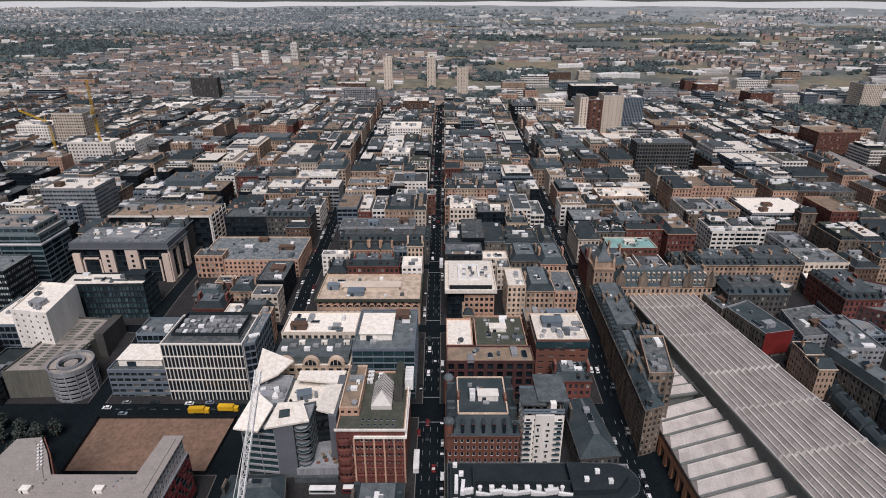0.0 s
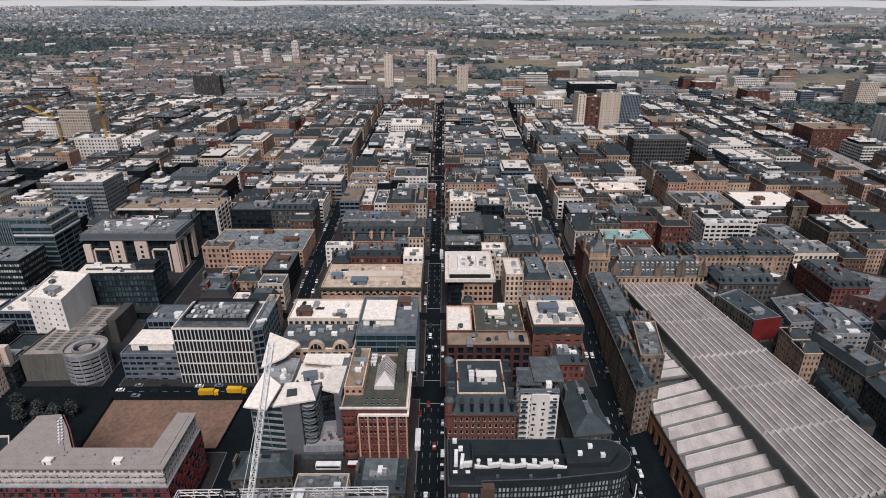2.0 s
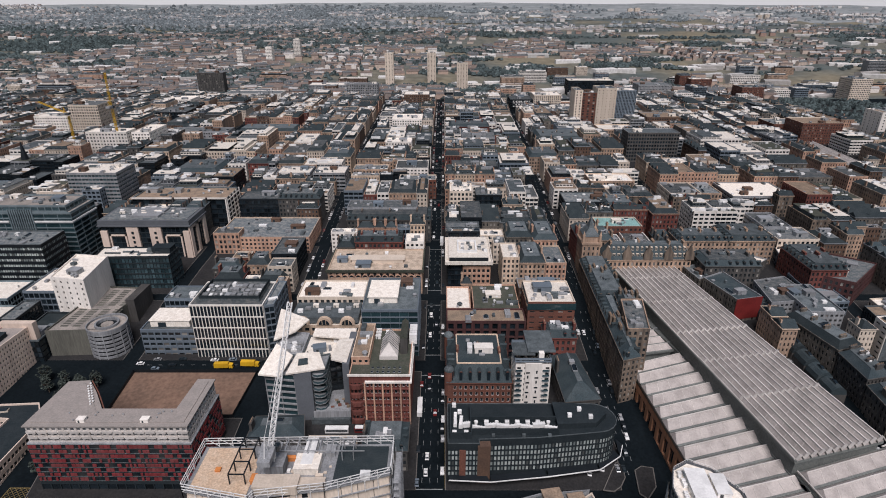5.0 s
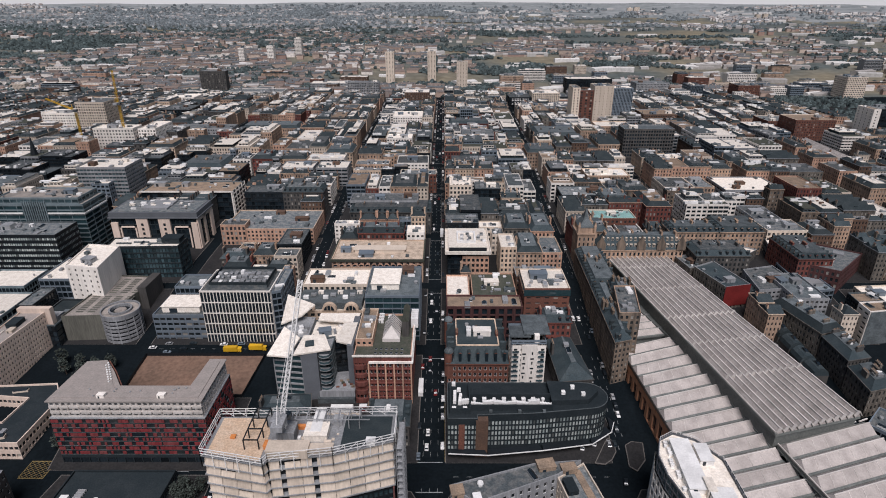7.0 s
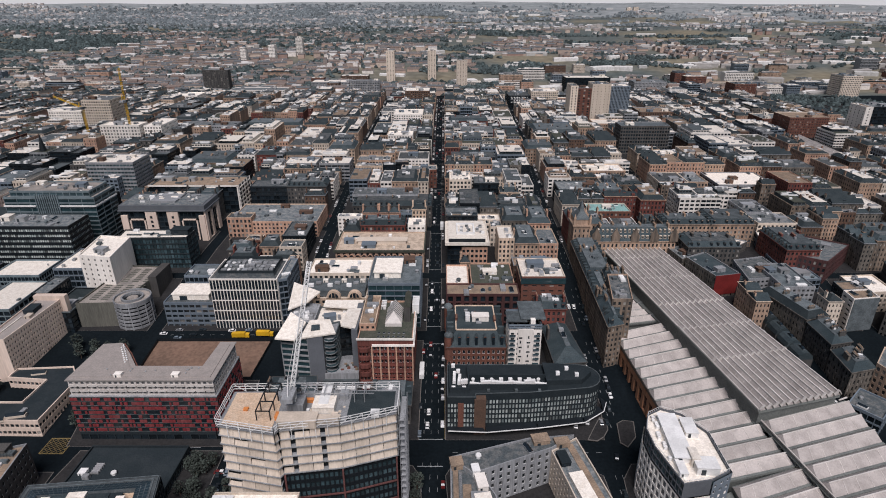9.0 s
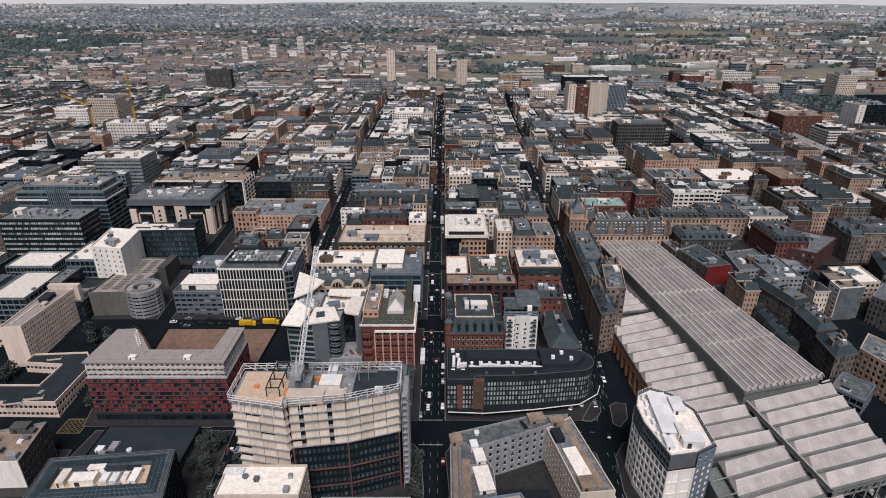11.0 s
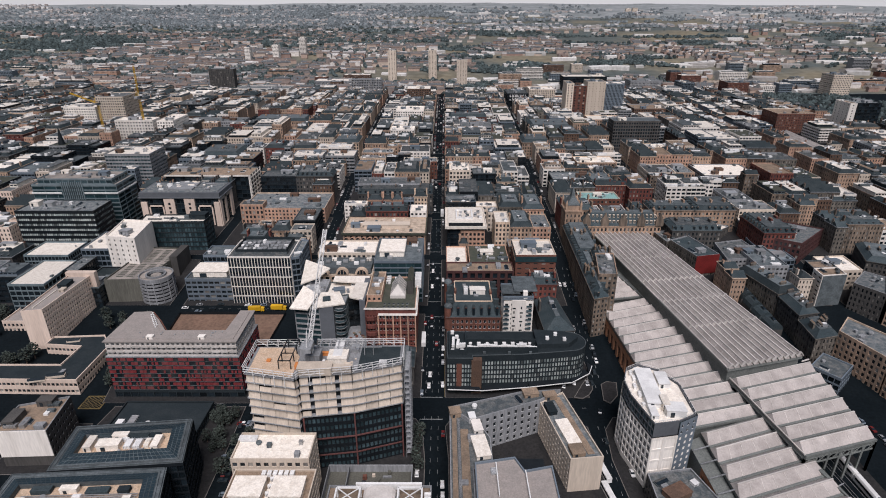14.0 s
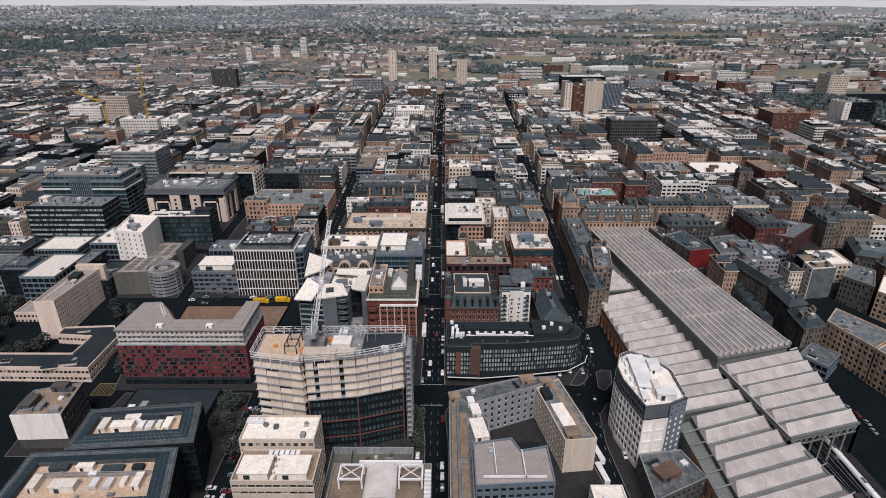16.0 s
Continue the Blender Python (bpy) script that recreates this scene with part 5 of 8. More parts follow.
def solar_office(poly, z):
    top = building("darkglass", poly, z, z0=0, label="dark glass office with sloped blue sheet roof round a plant well", bay=2.6, roof="none")
    rim, mid = inset(poly, 2.6), inset(poly, 7)
    mb = MB()
    n = len(poly)
    for k in range(n):
        j = (k + 1) % n
        mb.face([(*poly[k], z), (*poly[j], z), (*rim[j], z + .25), (*rim[k], z + .25)])
    part("eaves_rim", mb, "lead", top)
    mb = MB()
    for k in range(n):
        j = (k + 1) % n
        steps = max(1, int(math.dist(poly[k], poly[j]) / 2))
        for s in range(steps):
            for r0, r1 in ((0, .33), (.33, .66), (.66, 1)):
                A = [Vector((*rim[k], z + .25)).lerp(Vector((*rim[j], z + .25)), t) for t in ((s + .06) / steps, (s + .94) / steps)]
                B = [Vector((*mid[k], z + 1.6)).lerp(Vector((*mid[j], z + 1.6)), t) for t in ((s + .06) / steps, (s + .94) / steps)]
                mb.face([tuple(A[0].lerp(B[0], r0 + .03)), tuple(A[1].lerp(B[1], r0 + .03)), tuple(A[1].lerp(B[1], r1 - .02)), tuple(A[0].lerp(B[0], r1 - .02))])
    part("roof_sheets", mb, "solar", top, kind="stuff")
    mb = MB()
    for k in range(n):
        j = (k + 1) % n
        mb.face([(*rim[k], z + .2), (*rim[j], z + .2), (*mid[j], z + 1.5), (*mid[k], z + 1.5)])
        mb.face([(*mid[k], z + 1.6), (*mid[j], z + 1.6), (*mid[j], z - .6), (*mid[k], z - .6)])
    part("roof_frame", mb, "lead", top)
    mb = MB()
    mb.face([(*p, z - .6) for p in mid])
    part("plant_well", mb, "plywood", top)
    xs, ys = [p[0] for p in mid], [p[1] for p in mid]
    x0, x1, y0, y1 = min(xs) + 2.5, max(xs) - 3.5, min(ys) + 2.0, max(ys) - 2.0
    w = x1 - x0
    for fx, fy, sx, sy, h, kind, mat in ((.06, .42, 3.0, 6.5, 2.6, "hut", "membrane"), (.32, .36, 8.5, 4.2, 2.8, "hut", "membrane"), (.56, .45, 2.6, 4.5, 2.0, "duct", "paint"), (.68, .45, 2.6, 4.5, 2.0, "duct", "paint"), (.8, .5, 2, 4, 1.8, "plant", "membrane"), (.92, .5, 2.8, 6.5, 2.4, "hut", "membrane"), (.15, .88, 7, 2.6, 1.8, "plant", "slate"), (.38, .9, 6, 2.4, 2.2, "hut", "membrane"), (.62, .88, 8, 3, 1.4, "plant", "slate"), (.84, .9, 4, 2.4, 1.8, "hut", "ink"), (.48, .72, 3, 1.6, 1.4, "plant", "paint"), (.2, .72, 2.4, 1.4, 1.4, "fan", "metal"), (.75, .18, 2.4, 1.2, 1, "plant", "conc"), (.48, .12, 1.4, 1.4, 1, "fan", "metal")):
        roof_unit(top, kind, x0 + w * fx, y0 + (y1 - y0) * fy, z - .6, sx, sy, h, 4, mat)
    for k in range(3):
        mb = MB()
        yy = y0 + (y1 - y0) * (.6 + .05 * k)
        mb.beam((x0 + 1, yy, z + .6), (x1 - 1, yy + 1.5, z + .6), .28)
        part("pipe_run", mb, "metal", top)
    for d in (.5, 2.0):
        rail_ring = inset(poly, d)
        mb = MB()
        for k in range(n):
            j = (k + 1) % n
            mb.beam((*rail_ring[k], z + .45), (*rail_ring[j], z + .45), .22)
        part("rim_rail", mb, "lead", top)


building("darkglass", rect(-160, 113, -116, 139), 5.5, z0=0, label="low dark flat-roofed hall behind the glass offices", deck="ink", clutter=5, big=False, wall="ink")
solar_office([(-151, 70.5), (-101, 75), (-107, 100), (-154, 95)], 27)
solar_office([(-160, 36), (-97, 40), (-106, 72.5), (-163, 69)], 27)
fb = building("cream", rect(-82, 60, -50, 77), 22, z0=0, label="cream office block with stepped roof pavilions", deck="pebble", clutter=0, big=False, wall="cream", ww=.9, wh=.4)
for k in range(10):
    roof_unit(fb, ("plant", "duct", "fan")[k % 3], -66 + .35 * (k % 3), 61 + 1.2 * k, 21.1, 1.5, 1.0, 1.6, 0, ("paint", "membrane", "metal")[k % 3])
for x in (-73.5, -58.5):
    roof_unit(fb, "hut", x, 66, 21.1, 11.5, 9.5, 3.4, 0, "membrane")
for k in range(6):
    roof_unit(fb, "plant", -70 + 2.2 * k, 74.5, 21.1, 1.6, 2.2, 1.6, 0, "paint")
building("cream", rect(-84, 78, -53, 93), 26, z0=0, label="low cream roofed block behind", deck="membrane", clutter=6, big=False)
gbk = building("conc", rect(-42, 36, -4.5, 63), 28, z0=0, label="grey office block with white framed roof plant", deck="pebble", clutter=2, big=False)


def roof_frames(parent):
    for x in (-34, -12):
        mb = MB()
        for i in (-4.2, 4.2):
            for j in (-3.5, 3.5):
                mb.box(x + i - .3, 55 + j - .3, 27, x + i + .3, 55 + j + .3, 31.5)
        for j in (-3.5, 3.5):
            mb.beam((x - 4.2, 55 + j, 31.5), (x + 4.2, 55 + j, 31.5), .6)
        for i in (-4.2, 4.2):
            mb.beam((x + i, 51.5, 31.5), (x + i, 58.5, 31.5), .6)
        mb.beam((x - 4.2, 51.5, 31.5), (x + 4.2, 58.5, 31.5), .3)
        mb.beam((x + 4.2, 51.5, 31.5), (x - 4.2, 58.5, 31.5), .3)
        part("plant_frame", mb, "paint", parent, "white steel plant frame")
    mb = MB()
    for k in range(9):
        t0, t1 = math.pi * k / 9, math.pi * (k + 1) / 9
        mb.face([(-23 - 6 * math.cos(t0), 44, 28 + 3 * math.sin(t0)), (-23 - 6 * math.cos(t1), 44, 28 + 3 * math.sin(t1)), (-23 - 6 * math.cos(t1), 60, 28 + 3 * math.sin(t1)), (-23 - 6 * math.cos(t0), 60, 28 + 3 * math.sin(t0))])
    mb.face([(-23 - 6 * math.cos(math.pi * k / 9), 44, 28 + 3 * math.sin(math.pi * k / 9)) for k in range(10)])
    part("vault", mb, "shedlite", parent)
    mb = MB()
    mb.box(-32, 61.5, 27.2, -8, 62.5, 30)
    part("screen", mb, "paint", parent)
    for k in range(9):
        roof_unit(parent, "duct", -5.8, 42 + 2 * k, 27.1, 2.4, 1.2, 2.4, 0, "paint")


roof_frames(gbk)


def site_yard():
    """A walled concrete yard in front of the unfinished tower."""
    top = thing("site_yard", "walled concrete builders' yard with skips and rubble", "yard")
    TAKEN.append((-50, 64, -13, 96))
    mb = MB()
    mb.box(-50, 66, .1, -14, 97, .5)
    part("yard_slab", mb, "drab", top)
    for x0, y0, x1, y1 in ((-50.4, 66, -50, 97), (-14, 66, -13.6, 97), (-50.4, 97, -13.6, 97.5), (-41.5, 66, -41.2, 97)):
        mb = MB()
        mb.box(x0, y0, 0, x1, y1, 4.2)
        part("yard_wall", mb, "conc", top)
    r = random.Random(31)
    for k in range(26):
        mb = MB()
        x, y = r.uniform(-40, -16), r.uniform(68, 95)
        w, d, h = r.uniform(.6, 4.5), r.uniform(.6, 2.4), r.uniform(.3, 2.2)
        mb.prism([(x, y), (x + w, y + .2), (x + w * .95, y + d), (x + .1, y + d * .9)], .5, .5 + h)
        part("rubble_heap" if h < 1 else "skip", mb, r.choice(("conc", "black", "rust", "drab", "cream", "ink", "oxide")), top)


site_yard()


def court_hotel():
    top = thing("hotel", "grey and cream hotel wings round a dark courtyard", "hotel")
    TAKEN.append((2, 40, 66, 130))
    building("cream", [(2.5, 40), (12, 40), (12, 80), (20, 84), (20, 98), (11.5, 116), (2.5, 117)], 19, z0=0, parent=top, take=False, deck="felt", clutter=4, wall="brown", big=False)
    for x0, y0, x1, y1 in ((3.6, 44, 5.6, 112), (7.2, 44, 10.6, 104)):
        mb = MB()
        mb.box(x0, y0, 18.1, x1, y1, 18.35)
        part("gravel_strip", mb, "pebble", top, "brown gravel roof strip")
    for k in range(3):
        mb = MB()
        x = 6.1 + .35 * k
        mb.beam((x, 46, 18.7), (x, 110, 18.7), .16)
        part("pipe_run", mb, "metal", top)
    for x, y, sx, sy, h, m in ((15.5, 92, 6, 12, 2.2, "membrane"), (14.5, 104, 4, 7, 2.6, "white"), (12.5, 110, 3, 4, 3.2, "paint"), (5, 114, 5, 5, 2.6, "pebble"), (41, 127, 7, 5, 3, "pebble"), (50, 126, 6, 4, 2.4, "pebble"), (49, 117, 4, 7, 2.0, "ink")):
        roof_unit(top, "hut", x, y, 18.1, sx, sy, h, 10, m)
    building("conc", [(11.5, 108), (45, 122), (56, 130), (36, 128), (2.5, 117)], 20, z0=0, parent=top, take=False, each=True, wall="conc", bay=3.6, storey=3.6, ww=.42, wh=.6, deck="felt", clutter=6, big=False)
    building("conc", [(52, 86), (66, 87.5), (57, 130), (45, 122)], 18.5, z0=0, parent=top, take=False, each=True, wall="cream", bay=2.9, storey=3.0, ww=.42, wh=.62, plain=(0,), deck="felt", clutter=0, big=False)
    mb = MB()
    mb.prism([(60, 89.5), (63, 90), (54.8, 127), (52, 126)], 17.6, 17.85)
    part("gravel_strip", mb, "pebble", top, "brown gravel roof strip")
    roof_unit(top, "hut", 54, 102, 17.6, 5.5, 15, 1.6, 12, "membrane")
    roof_unit(top, "hut", 55.5, 91, 17.6, 5.5, 6, 1.9, 8, "pebble")
    building("curtain", [(12, 54), (42, 56), (42, 75), (31, 72.5), (28, 79.5), (12, 76.5)], 26, z0=0, parent=top, take=False, wall="cladding", bay=3, storey=3.6, ww=.62, wh=.5, deck="zinc", clutter=2, big=False)
    mb = MB()
    mb.box(15, 58, 25.6, 39, 58.4, 26.6)
    mb.box(20, 60, 25.6, 20.4, 76, 26.6)
    mb.box(31, 58, 25.6, 31.4, 72, 26.6)
    part("roof_upstand", mb, "paint", top)
    mb = MB()
    mb.box(14, 80, .1, 45, 112, .5)
    part("courtyard_floor", mb, "black", top)


court_hotel()


def white_hotel():
    top = thing("hotel", "white gridded hotel tower with blue-grey top storeys and white roof plant", "hotel")
    poly = [(84.8, 88.5), (96.2, 90.5), (105, 95), (105.5, 116), (99, 127), (91, 131), (84, 127), (80.5, 118), (80.5, 108)]
    TAKEN.append(block_box(poly))
    building("white", poly, 27, z0=0, parent=top, take=False, each=True, bay=2.9, storey=3.9, ww=.74, wh=.74, roof="none", base=2.6, top=.4, depth=.3, plain=(0, 1, 2), glass="hotel_panes")
    mb, panes = MB(), []
    facade(mb, panes, (84.8, 88.3), (96.2, 90.3), 0, 27, 2, 3, .74, .8, .3, 9, .6)
    part("end_wall", mb, "white", top)
    windows(panes, "hotel_panes", top, True)
    mb, panes = MB(), []
    facade(mb, panes, (96.3, 90.4), (105.2, 95), 0, 33.5, 3, 10, .4, .5, .3, 1, 1)
    facade(mb, panes, (105.2, 95), (105.7, 116), 0, 33.5, 7, 10, .4, .5, .3, 1, 1)
    part("side_wall", mb, "cladding", top)
    windows(panes, "glass", top, True)
    building("curtain", inset(poly, .5), 34, z0=27, parent=top, take=False, storey=3.2, bay=2.2, ww=.94, wh=.84, plain=(0,), wall="shear", glass="sky_glass", deck="membrane", clutter=0, big=False, base=.2, top=.6)
    for x, y, sx, sy, h, m in ((90, 112, 7, 24, 3.0, "paint"), (96, 97, 8, 6, 3.4, "paint"), (98, 118, 5, 9, 2.4, "paint"), (87, 97, 3, 8, 2, "paint"), (93, 101, 3, 6, 4, "membrane")):
        roof_unit(top, "hut", x, y, 33.1, sx, sy, h, -4, m)
    for k in range(16):
        roof_unit(top, rng.choice(("plant", "fan", "duct")), 84.5 + rng.uniform(0, 3), 96 + 1.9 * k, 33.1, 1.4, 1.4, 1.4, 0, "paint")
    ring = inset(poly, .8)
    mb = MB()
    for k in range(len(ring)):
        a, b2 = ring[k], ring[(k + 1) % len(ring)]
        mb.beam((*a, 35.1), (*b2, 35.1), .12)
        for s in range(6):
            p = [a[i] + (b2[i] - a[i]) * s / 6 for i in (0, 1)]
            mb.beam((*p, 33), (*p, 35.1), .1)
    part("roof_rail", mb, "paint", top)


white_hotel()
building("sooty", [(83, 60), (108, 72), (103, 88), (84, 85)], 12, z0=0, roof="flat", deck="felt", clutter=8, label="low sooty stone block with grey flat roof")
building("white", rect(59, 52, 72, 68), 12, z0=0, deck="membrane", clutter=1, big=False)


def curved_office():
    front = [(1.5, 152), (15, 152), (15, 154.5), (40, 155.5), (60, 158)]
    arc = [(67 + 9.5 * math.cos(t), 168.5 + 9.5 * math.sin(t)) for t in [radians(a) for a in range(-80, 91, 17)]]
    poly = front + arc + [(1.5, 178)]
    # The pale pane colours stand for reflections in the glass.
    top = building("darkglass", poly, 21.5, z0=.5, label="long black office block with rounded corner, window reflections painted pale", wall="ink", glass="pale_panes", bay=1.55, storey=2.75, ww=.6, wh=.74, depth=.2, roof="none", base=4.0, top=2.6)
    inn = inset(poly, 2.5)
    mb = MB()
    mb.prism(poly, 21.5, 22.2)
    part("roof_edge", mb, "ink", top)
    mb = MB()
    for k in range(len(poly)):
        p, q = inset(poly, .2)[k], inset(poly, .2)[(k + 1) % len(poly)]
        mb.beam((*p, 22.35), (*q, 22.35), .3)
    part("roof_rim", mb, "lead", top)
    mb = MB()
    mb.prism([(49, 161), (66, 162), (72, 168.5), (66, 174), (49, 176)], 22.2, 25)
    part("setback_storey", mb, "ink", top)
    for x0, y0, x1, y1, zz in ((11.8, 157.5, 49, 158.2, 25.2), (2.6, 155.4, 3.1, 174, 25.4), (11.4, 156, 11.9, 174, 25.4), (2.6, 155, 11.9, 155.5, 25.4), (11.8, 165.4, 49, 166, 25.2)):
        mb = MB()
        mb.box(x0, y0, 22.2, x1, y1, zz)
        part("plant_screen", mb, "ink", top)
    for k in range(7):
        roof_unit(top, "duct", 15 + 5.2 * k, 161 + .9 * (k % 2), 22.2, 5.4, 1.0 + .3 * (k % 3), 1.9 + .5 * (k % 3), 9 if k % 2 else -11, "paint")
    for k in range(8):
        roof_unit(top, rng.choice(("plant", "fan", "plant")), 14 + 4.5 * k, 164, 22.2, 1.9, 1.5, 2.0, 0, "paint")
    for k in range(3):
        roof_unit(top, "duct", 5 + 2.4 * k, 166 - 2 * k, 22.2, 8 - 2 * k, 1.3, 2.0 + .6 * k, (88, 84, 8)[k], "paint")
    for x, y in ((4.5, 158), (9.5, 158), (7, 171.5), (4.6, 176), (55, 166), (60, 170), (64, 165)):
        roof_unit(top, "plant", x, y, 22.2 if x < 40 else 25, 1.8, 1.6, 1.6, 0, "paint")
    for x in (21, 34, 45):
        roof_unit(top, "plant", x, 156.6, 22.2, 1.4, 1.0, 1.2, 0, "lead")
    mb = MB()
    mb.box(14.2, 151.4, .5, 19.6, 156.5, 21.4)
    part("brick_bay", mb, "brown", top, "brown brick stair bay")
    mb = MB()
    mb.box(6.5, 151.7, 4.5, 9.2, 152, 19)
    part("brick_panel", mb, "rust", top, "orange brick panel strip")
    mb = MB()
    can = [(2, 149), (20, 148), (45, 151), (68, 155), (79, 163), (82, 170)]
    for (x0, y0), (x1, y1) in zip(can, can[1:]):
        mb.prism([(x0, y0), (x1, y1), (x1 - 2, y1 + 4), (x0, y0 + 4)], 4.6, 5.1)
    part("canopy", mb, "black", top, "black curved street canopy")
    mb = MB()
    for (x0, y0), (x1, y1) in zip(can, can[1:]):
        mb.beam((x0, y0, 5.1), (x1, y1, 5.1), .35)
    part("canopy_edge", mb, "paint", top, "white canopy edge")


curved_office()


def white_tower():
    top = building("white", rect(34.4, 194, 51.4, 210), 33, z0=3, label="slim white residential tower with recessed balconies and grey roof planes", each=True, wall="white", bay=3.2, storey=3.0, ww=.55, wh=.5, roof="none")
    building("curtain", rect(34, 195, 51.6, 211), 35.6, z0=33, parent=top, take=False, roof="none", storey=2.8)
    for x0, y0, x1, y1, z in ((33.4, 197, 44, 208, 35.6), (40.6, 198, 54, 217.5, 36.6)):
        mb = MB()
        mb.box(x0, y0, z, x1, y1, z + .5)
        part("roof_plane", mb, "lead", top)
    mb = MB()
    mb.box(45.5, 195.2, 33, 48, 197.6, 38)
    part("chimney", mb, "white", top)
    mb = MB()
    mb.box(39, 193.4, 4, 47, 194.1, 33.4)
    part("render_panel", mb, "white", top)
    for k in range(8):
        for x, w, h in ((40.4, .9, .3), (44.6, .35, 1.1)) if k % 2 else ((40.4, .35, 1.1), (44.6, .9, .3)):
            mb = MB()
            mb.box(x - w, 193.36, 7.4 + 2.9 * k, x + w, 193.4, 7.4 + h + .6 + 2.9 * k)
            part("slot_window", mb, "glass", top)
    for k in range(9):
        for x in (36, 49):
            mb = MB()
            mb.box(x - 1.6, 192.9, 6 + 2.9 * k, x + 1.6, 194, 6.15 + 2.9 * k)
            bal = part("balcony", mb, "cladding", top)
            mb = MB()
            mb.box(x - 1.6, 192.9, 6.154 + 2.9 * k, x + 1.6, 193, 7.1 + 2.9 * k)
            part("railing", mb, "sky_glass", bal)


white_tower()


def turret(parent, x, y, z, r, mat):
    mb = MB()
    mb.tube(x, y, z - 14, z, r, r, 10)
    part("turret", mb, mat, parent)
    mb = MB()
    for k in range(4):
        t0, t1 = k * math.pi / 8, (k + 1) * math.pi / 8
        mb.tube(x, y, z + r * math.sin(t0), z + r * math.sin(t1), r * 1.1 * math.cos(t0), max(.05, r * 1.1 * math.cos(t1)), 10)
    mb.tube(x, y, z + r, z + r + 2.5, .15, .05, 6)
    part("dome", mb, "lead", parent)


rc = building("redstone", rect(1.5, 194, 33, 230), 22, z0=2, roof="slate", deck="slate", run=5, rise=7.5, label="red sandstone corner block with domed turrets and dark slate roof", each=True, wall="rust", bay=2.7, storey=3.4, ww=.5, wh=.6, chimneys=3)
mbr = MB()
for p, q in (((6.5, 199), (28, 199)), ((28, 199), (28, 225)), ((28, 225), (6.5, 225)), ((6.5, 225), (6.5, 199))):
    mbr.beam((*p, 29.85), (*q, 29.85), .6)
part("roof_kerb", mbr, "pale", rc)
for y in (196, 227):
    turret(rc, 2.5, y, 28, 2.3, "rust")
roof_unit(rc, "hut", 20, 210, 29.6, 9, 5, 3.2, 0, "white")
roof_unit(rc, "plant", 13, 210, 29.6, 2.5, 5, 3.5, 0, "paint")
building("redstone", rect(1.5, 236, 45, 250), 31.5, roof="flat", wall="maroon", deck="pebble", clutter=8, label="dark red brick block with black bay windows", bay=5, ww=.6, wh=.8, storey=4.5, glass="glass", depth=.8)
building("redstone", rect(1.5, 252, 15.5, 279), 30.5, roof="flat", deck="membrane", clutter=2, big=False)
building("redstone", rect(17, 253, 44, 284), 29.5, roof="flat", deck="moss", clutter=18, label="red stone block with mossy cluttered roof garden")
tl = building("rust", rect(46.5, 242, 72.5, 268), 40.2, roof="flat", deck="membrane", clutter=14, label="teal and brick office with bright white roof", plain=(), bay=5, ww=.5, wh=.3)
mbt = MB()
mbt.box(46.1, 241.6, 35.2, 72.9, 268.4, 39.0)
part("teal_fascia", mbt, "teal", tl)
building("brown", rect(45, 270, 72, 284), 34, roof="flat", deck="pebble", clutter=6)
building("sooty", [(58, 186), (75, 188), (71, 226), (57, 224)], 17, roof="slate", rise=6, run=7, deck="lead", label="long dark slated hall with rooflights", chimneys=1, dormers=False)
building("sooty", rect(58, 182, 78, 186), 14, roof="flat", deck="slate", clutter=3, big=False)
building("redstone", rect(54, 226, 71, 240), 27, roof="slate", chimneys=2)


def cube_office():
    top = building("darkglass", rect(2.5, 303, 30, 341), 35, label="white-roofed office block over dark glazed storeys and a stone grid", roof="none", bay=2.3, storey=3.6)
    mb = MB()
    mb.box(0.8, 300.5, 34.9, 31.8, 343, 35.8)
    for x0, y0, x1, y1 in ((0.8, 300.5, 31.8, 301.1), (0.8, 342.4, 31.8, 343), (0.8, 301.1, 1.4, 342.4), (31.2, 301.1, 31.8, 342.4)):
        mb.box(x0, y0, 35.8, x1, y1, 37)
    part("roof", mb, "membrane", top, "bright white roof tray")
    mb = MB()
    mb.box(3.6, 304.4, 35.8, 29, 305, 38.2)
    part("clerestory", mb, "black", top, "dark glazed strip below the upper roof")
    mb = MB()
    mb.box(3.2, 305, 35.8, 29.4, 340, 38.4)
    part("upper_roof", mb, "membrane", top)
    for x0, y0, x1, y1, h in ((9, 312, 22, 313, 1.6), (9, 313, 10, 330, 1.6), (21, 313, 22, 330, 1.6), (9, 330, 22, 331, 1.6)):
        mb = MB()
        mb.box(x0, y0, 38.4, x1, y1, 38.4 + h)
        part("plant_screen", mb, "paint", top)
    for k in range(16):
        roof_unit(top, ("plant", "fan", "duct", "plant")[k % 4], 11 + 5.2 * (k % 2) + rng.uniform(0, 2) if k < 8 else rng.uniform(23, 28), 314 + 1.9 * (k % 8), 38.4, 2.2, 1.6, 1.5, 0, ("paint", "conc", "metal", "lead")[k % 4])
    mb, panes = MB(), []
    facade(mb, panes, (12.4, 302.2), (30.5, 302.2), 12, 33, 6, 5, .6, .6, .6)
    mb.face([(12.4, 302.2, 33), (30.5, 302.2, 33), (30.5, 303.2, 33), (12.4, 303.2, 33)])
    mb.face([(12.4, 303.2, 12), (12.4, 302.2, 12), (12.4, 302.2, 33), (12.4, 303.2, 33)])
    part("stone_grid", mb, "rose", top)
    windows(panes, "glass", top, True, "black")


cube_office()


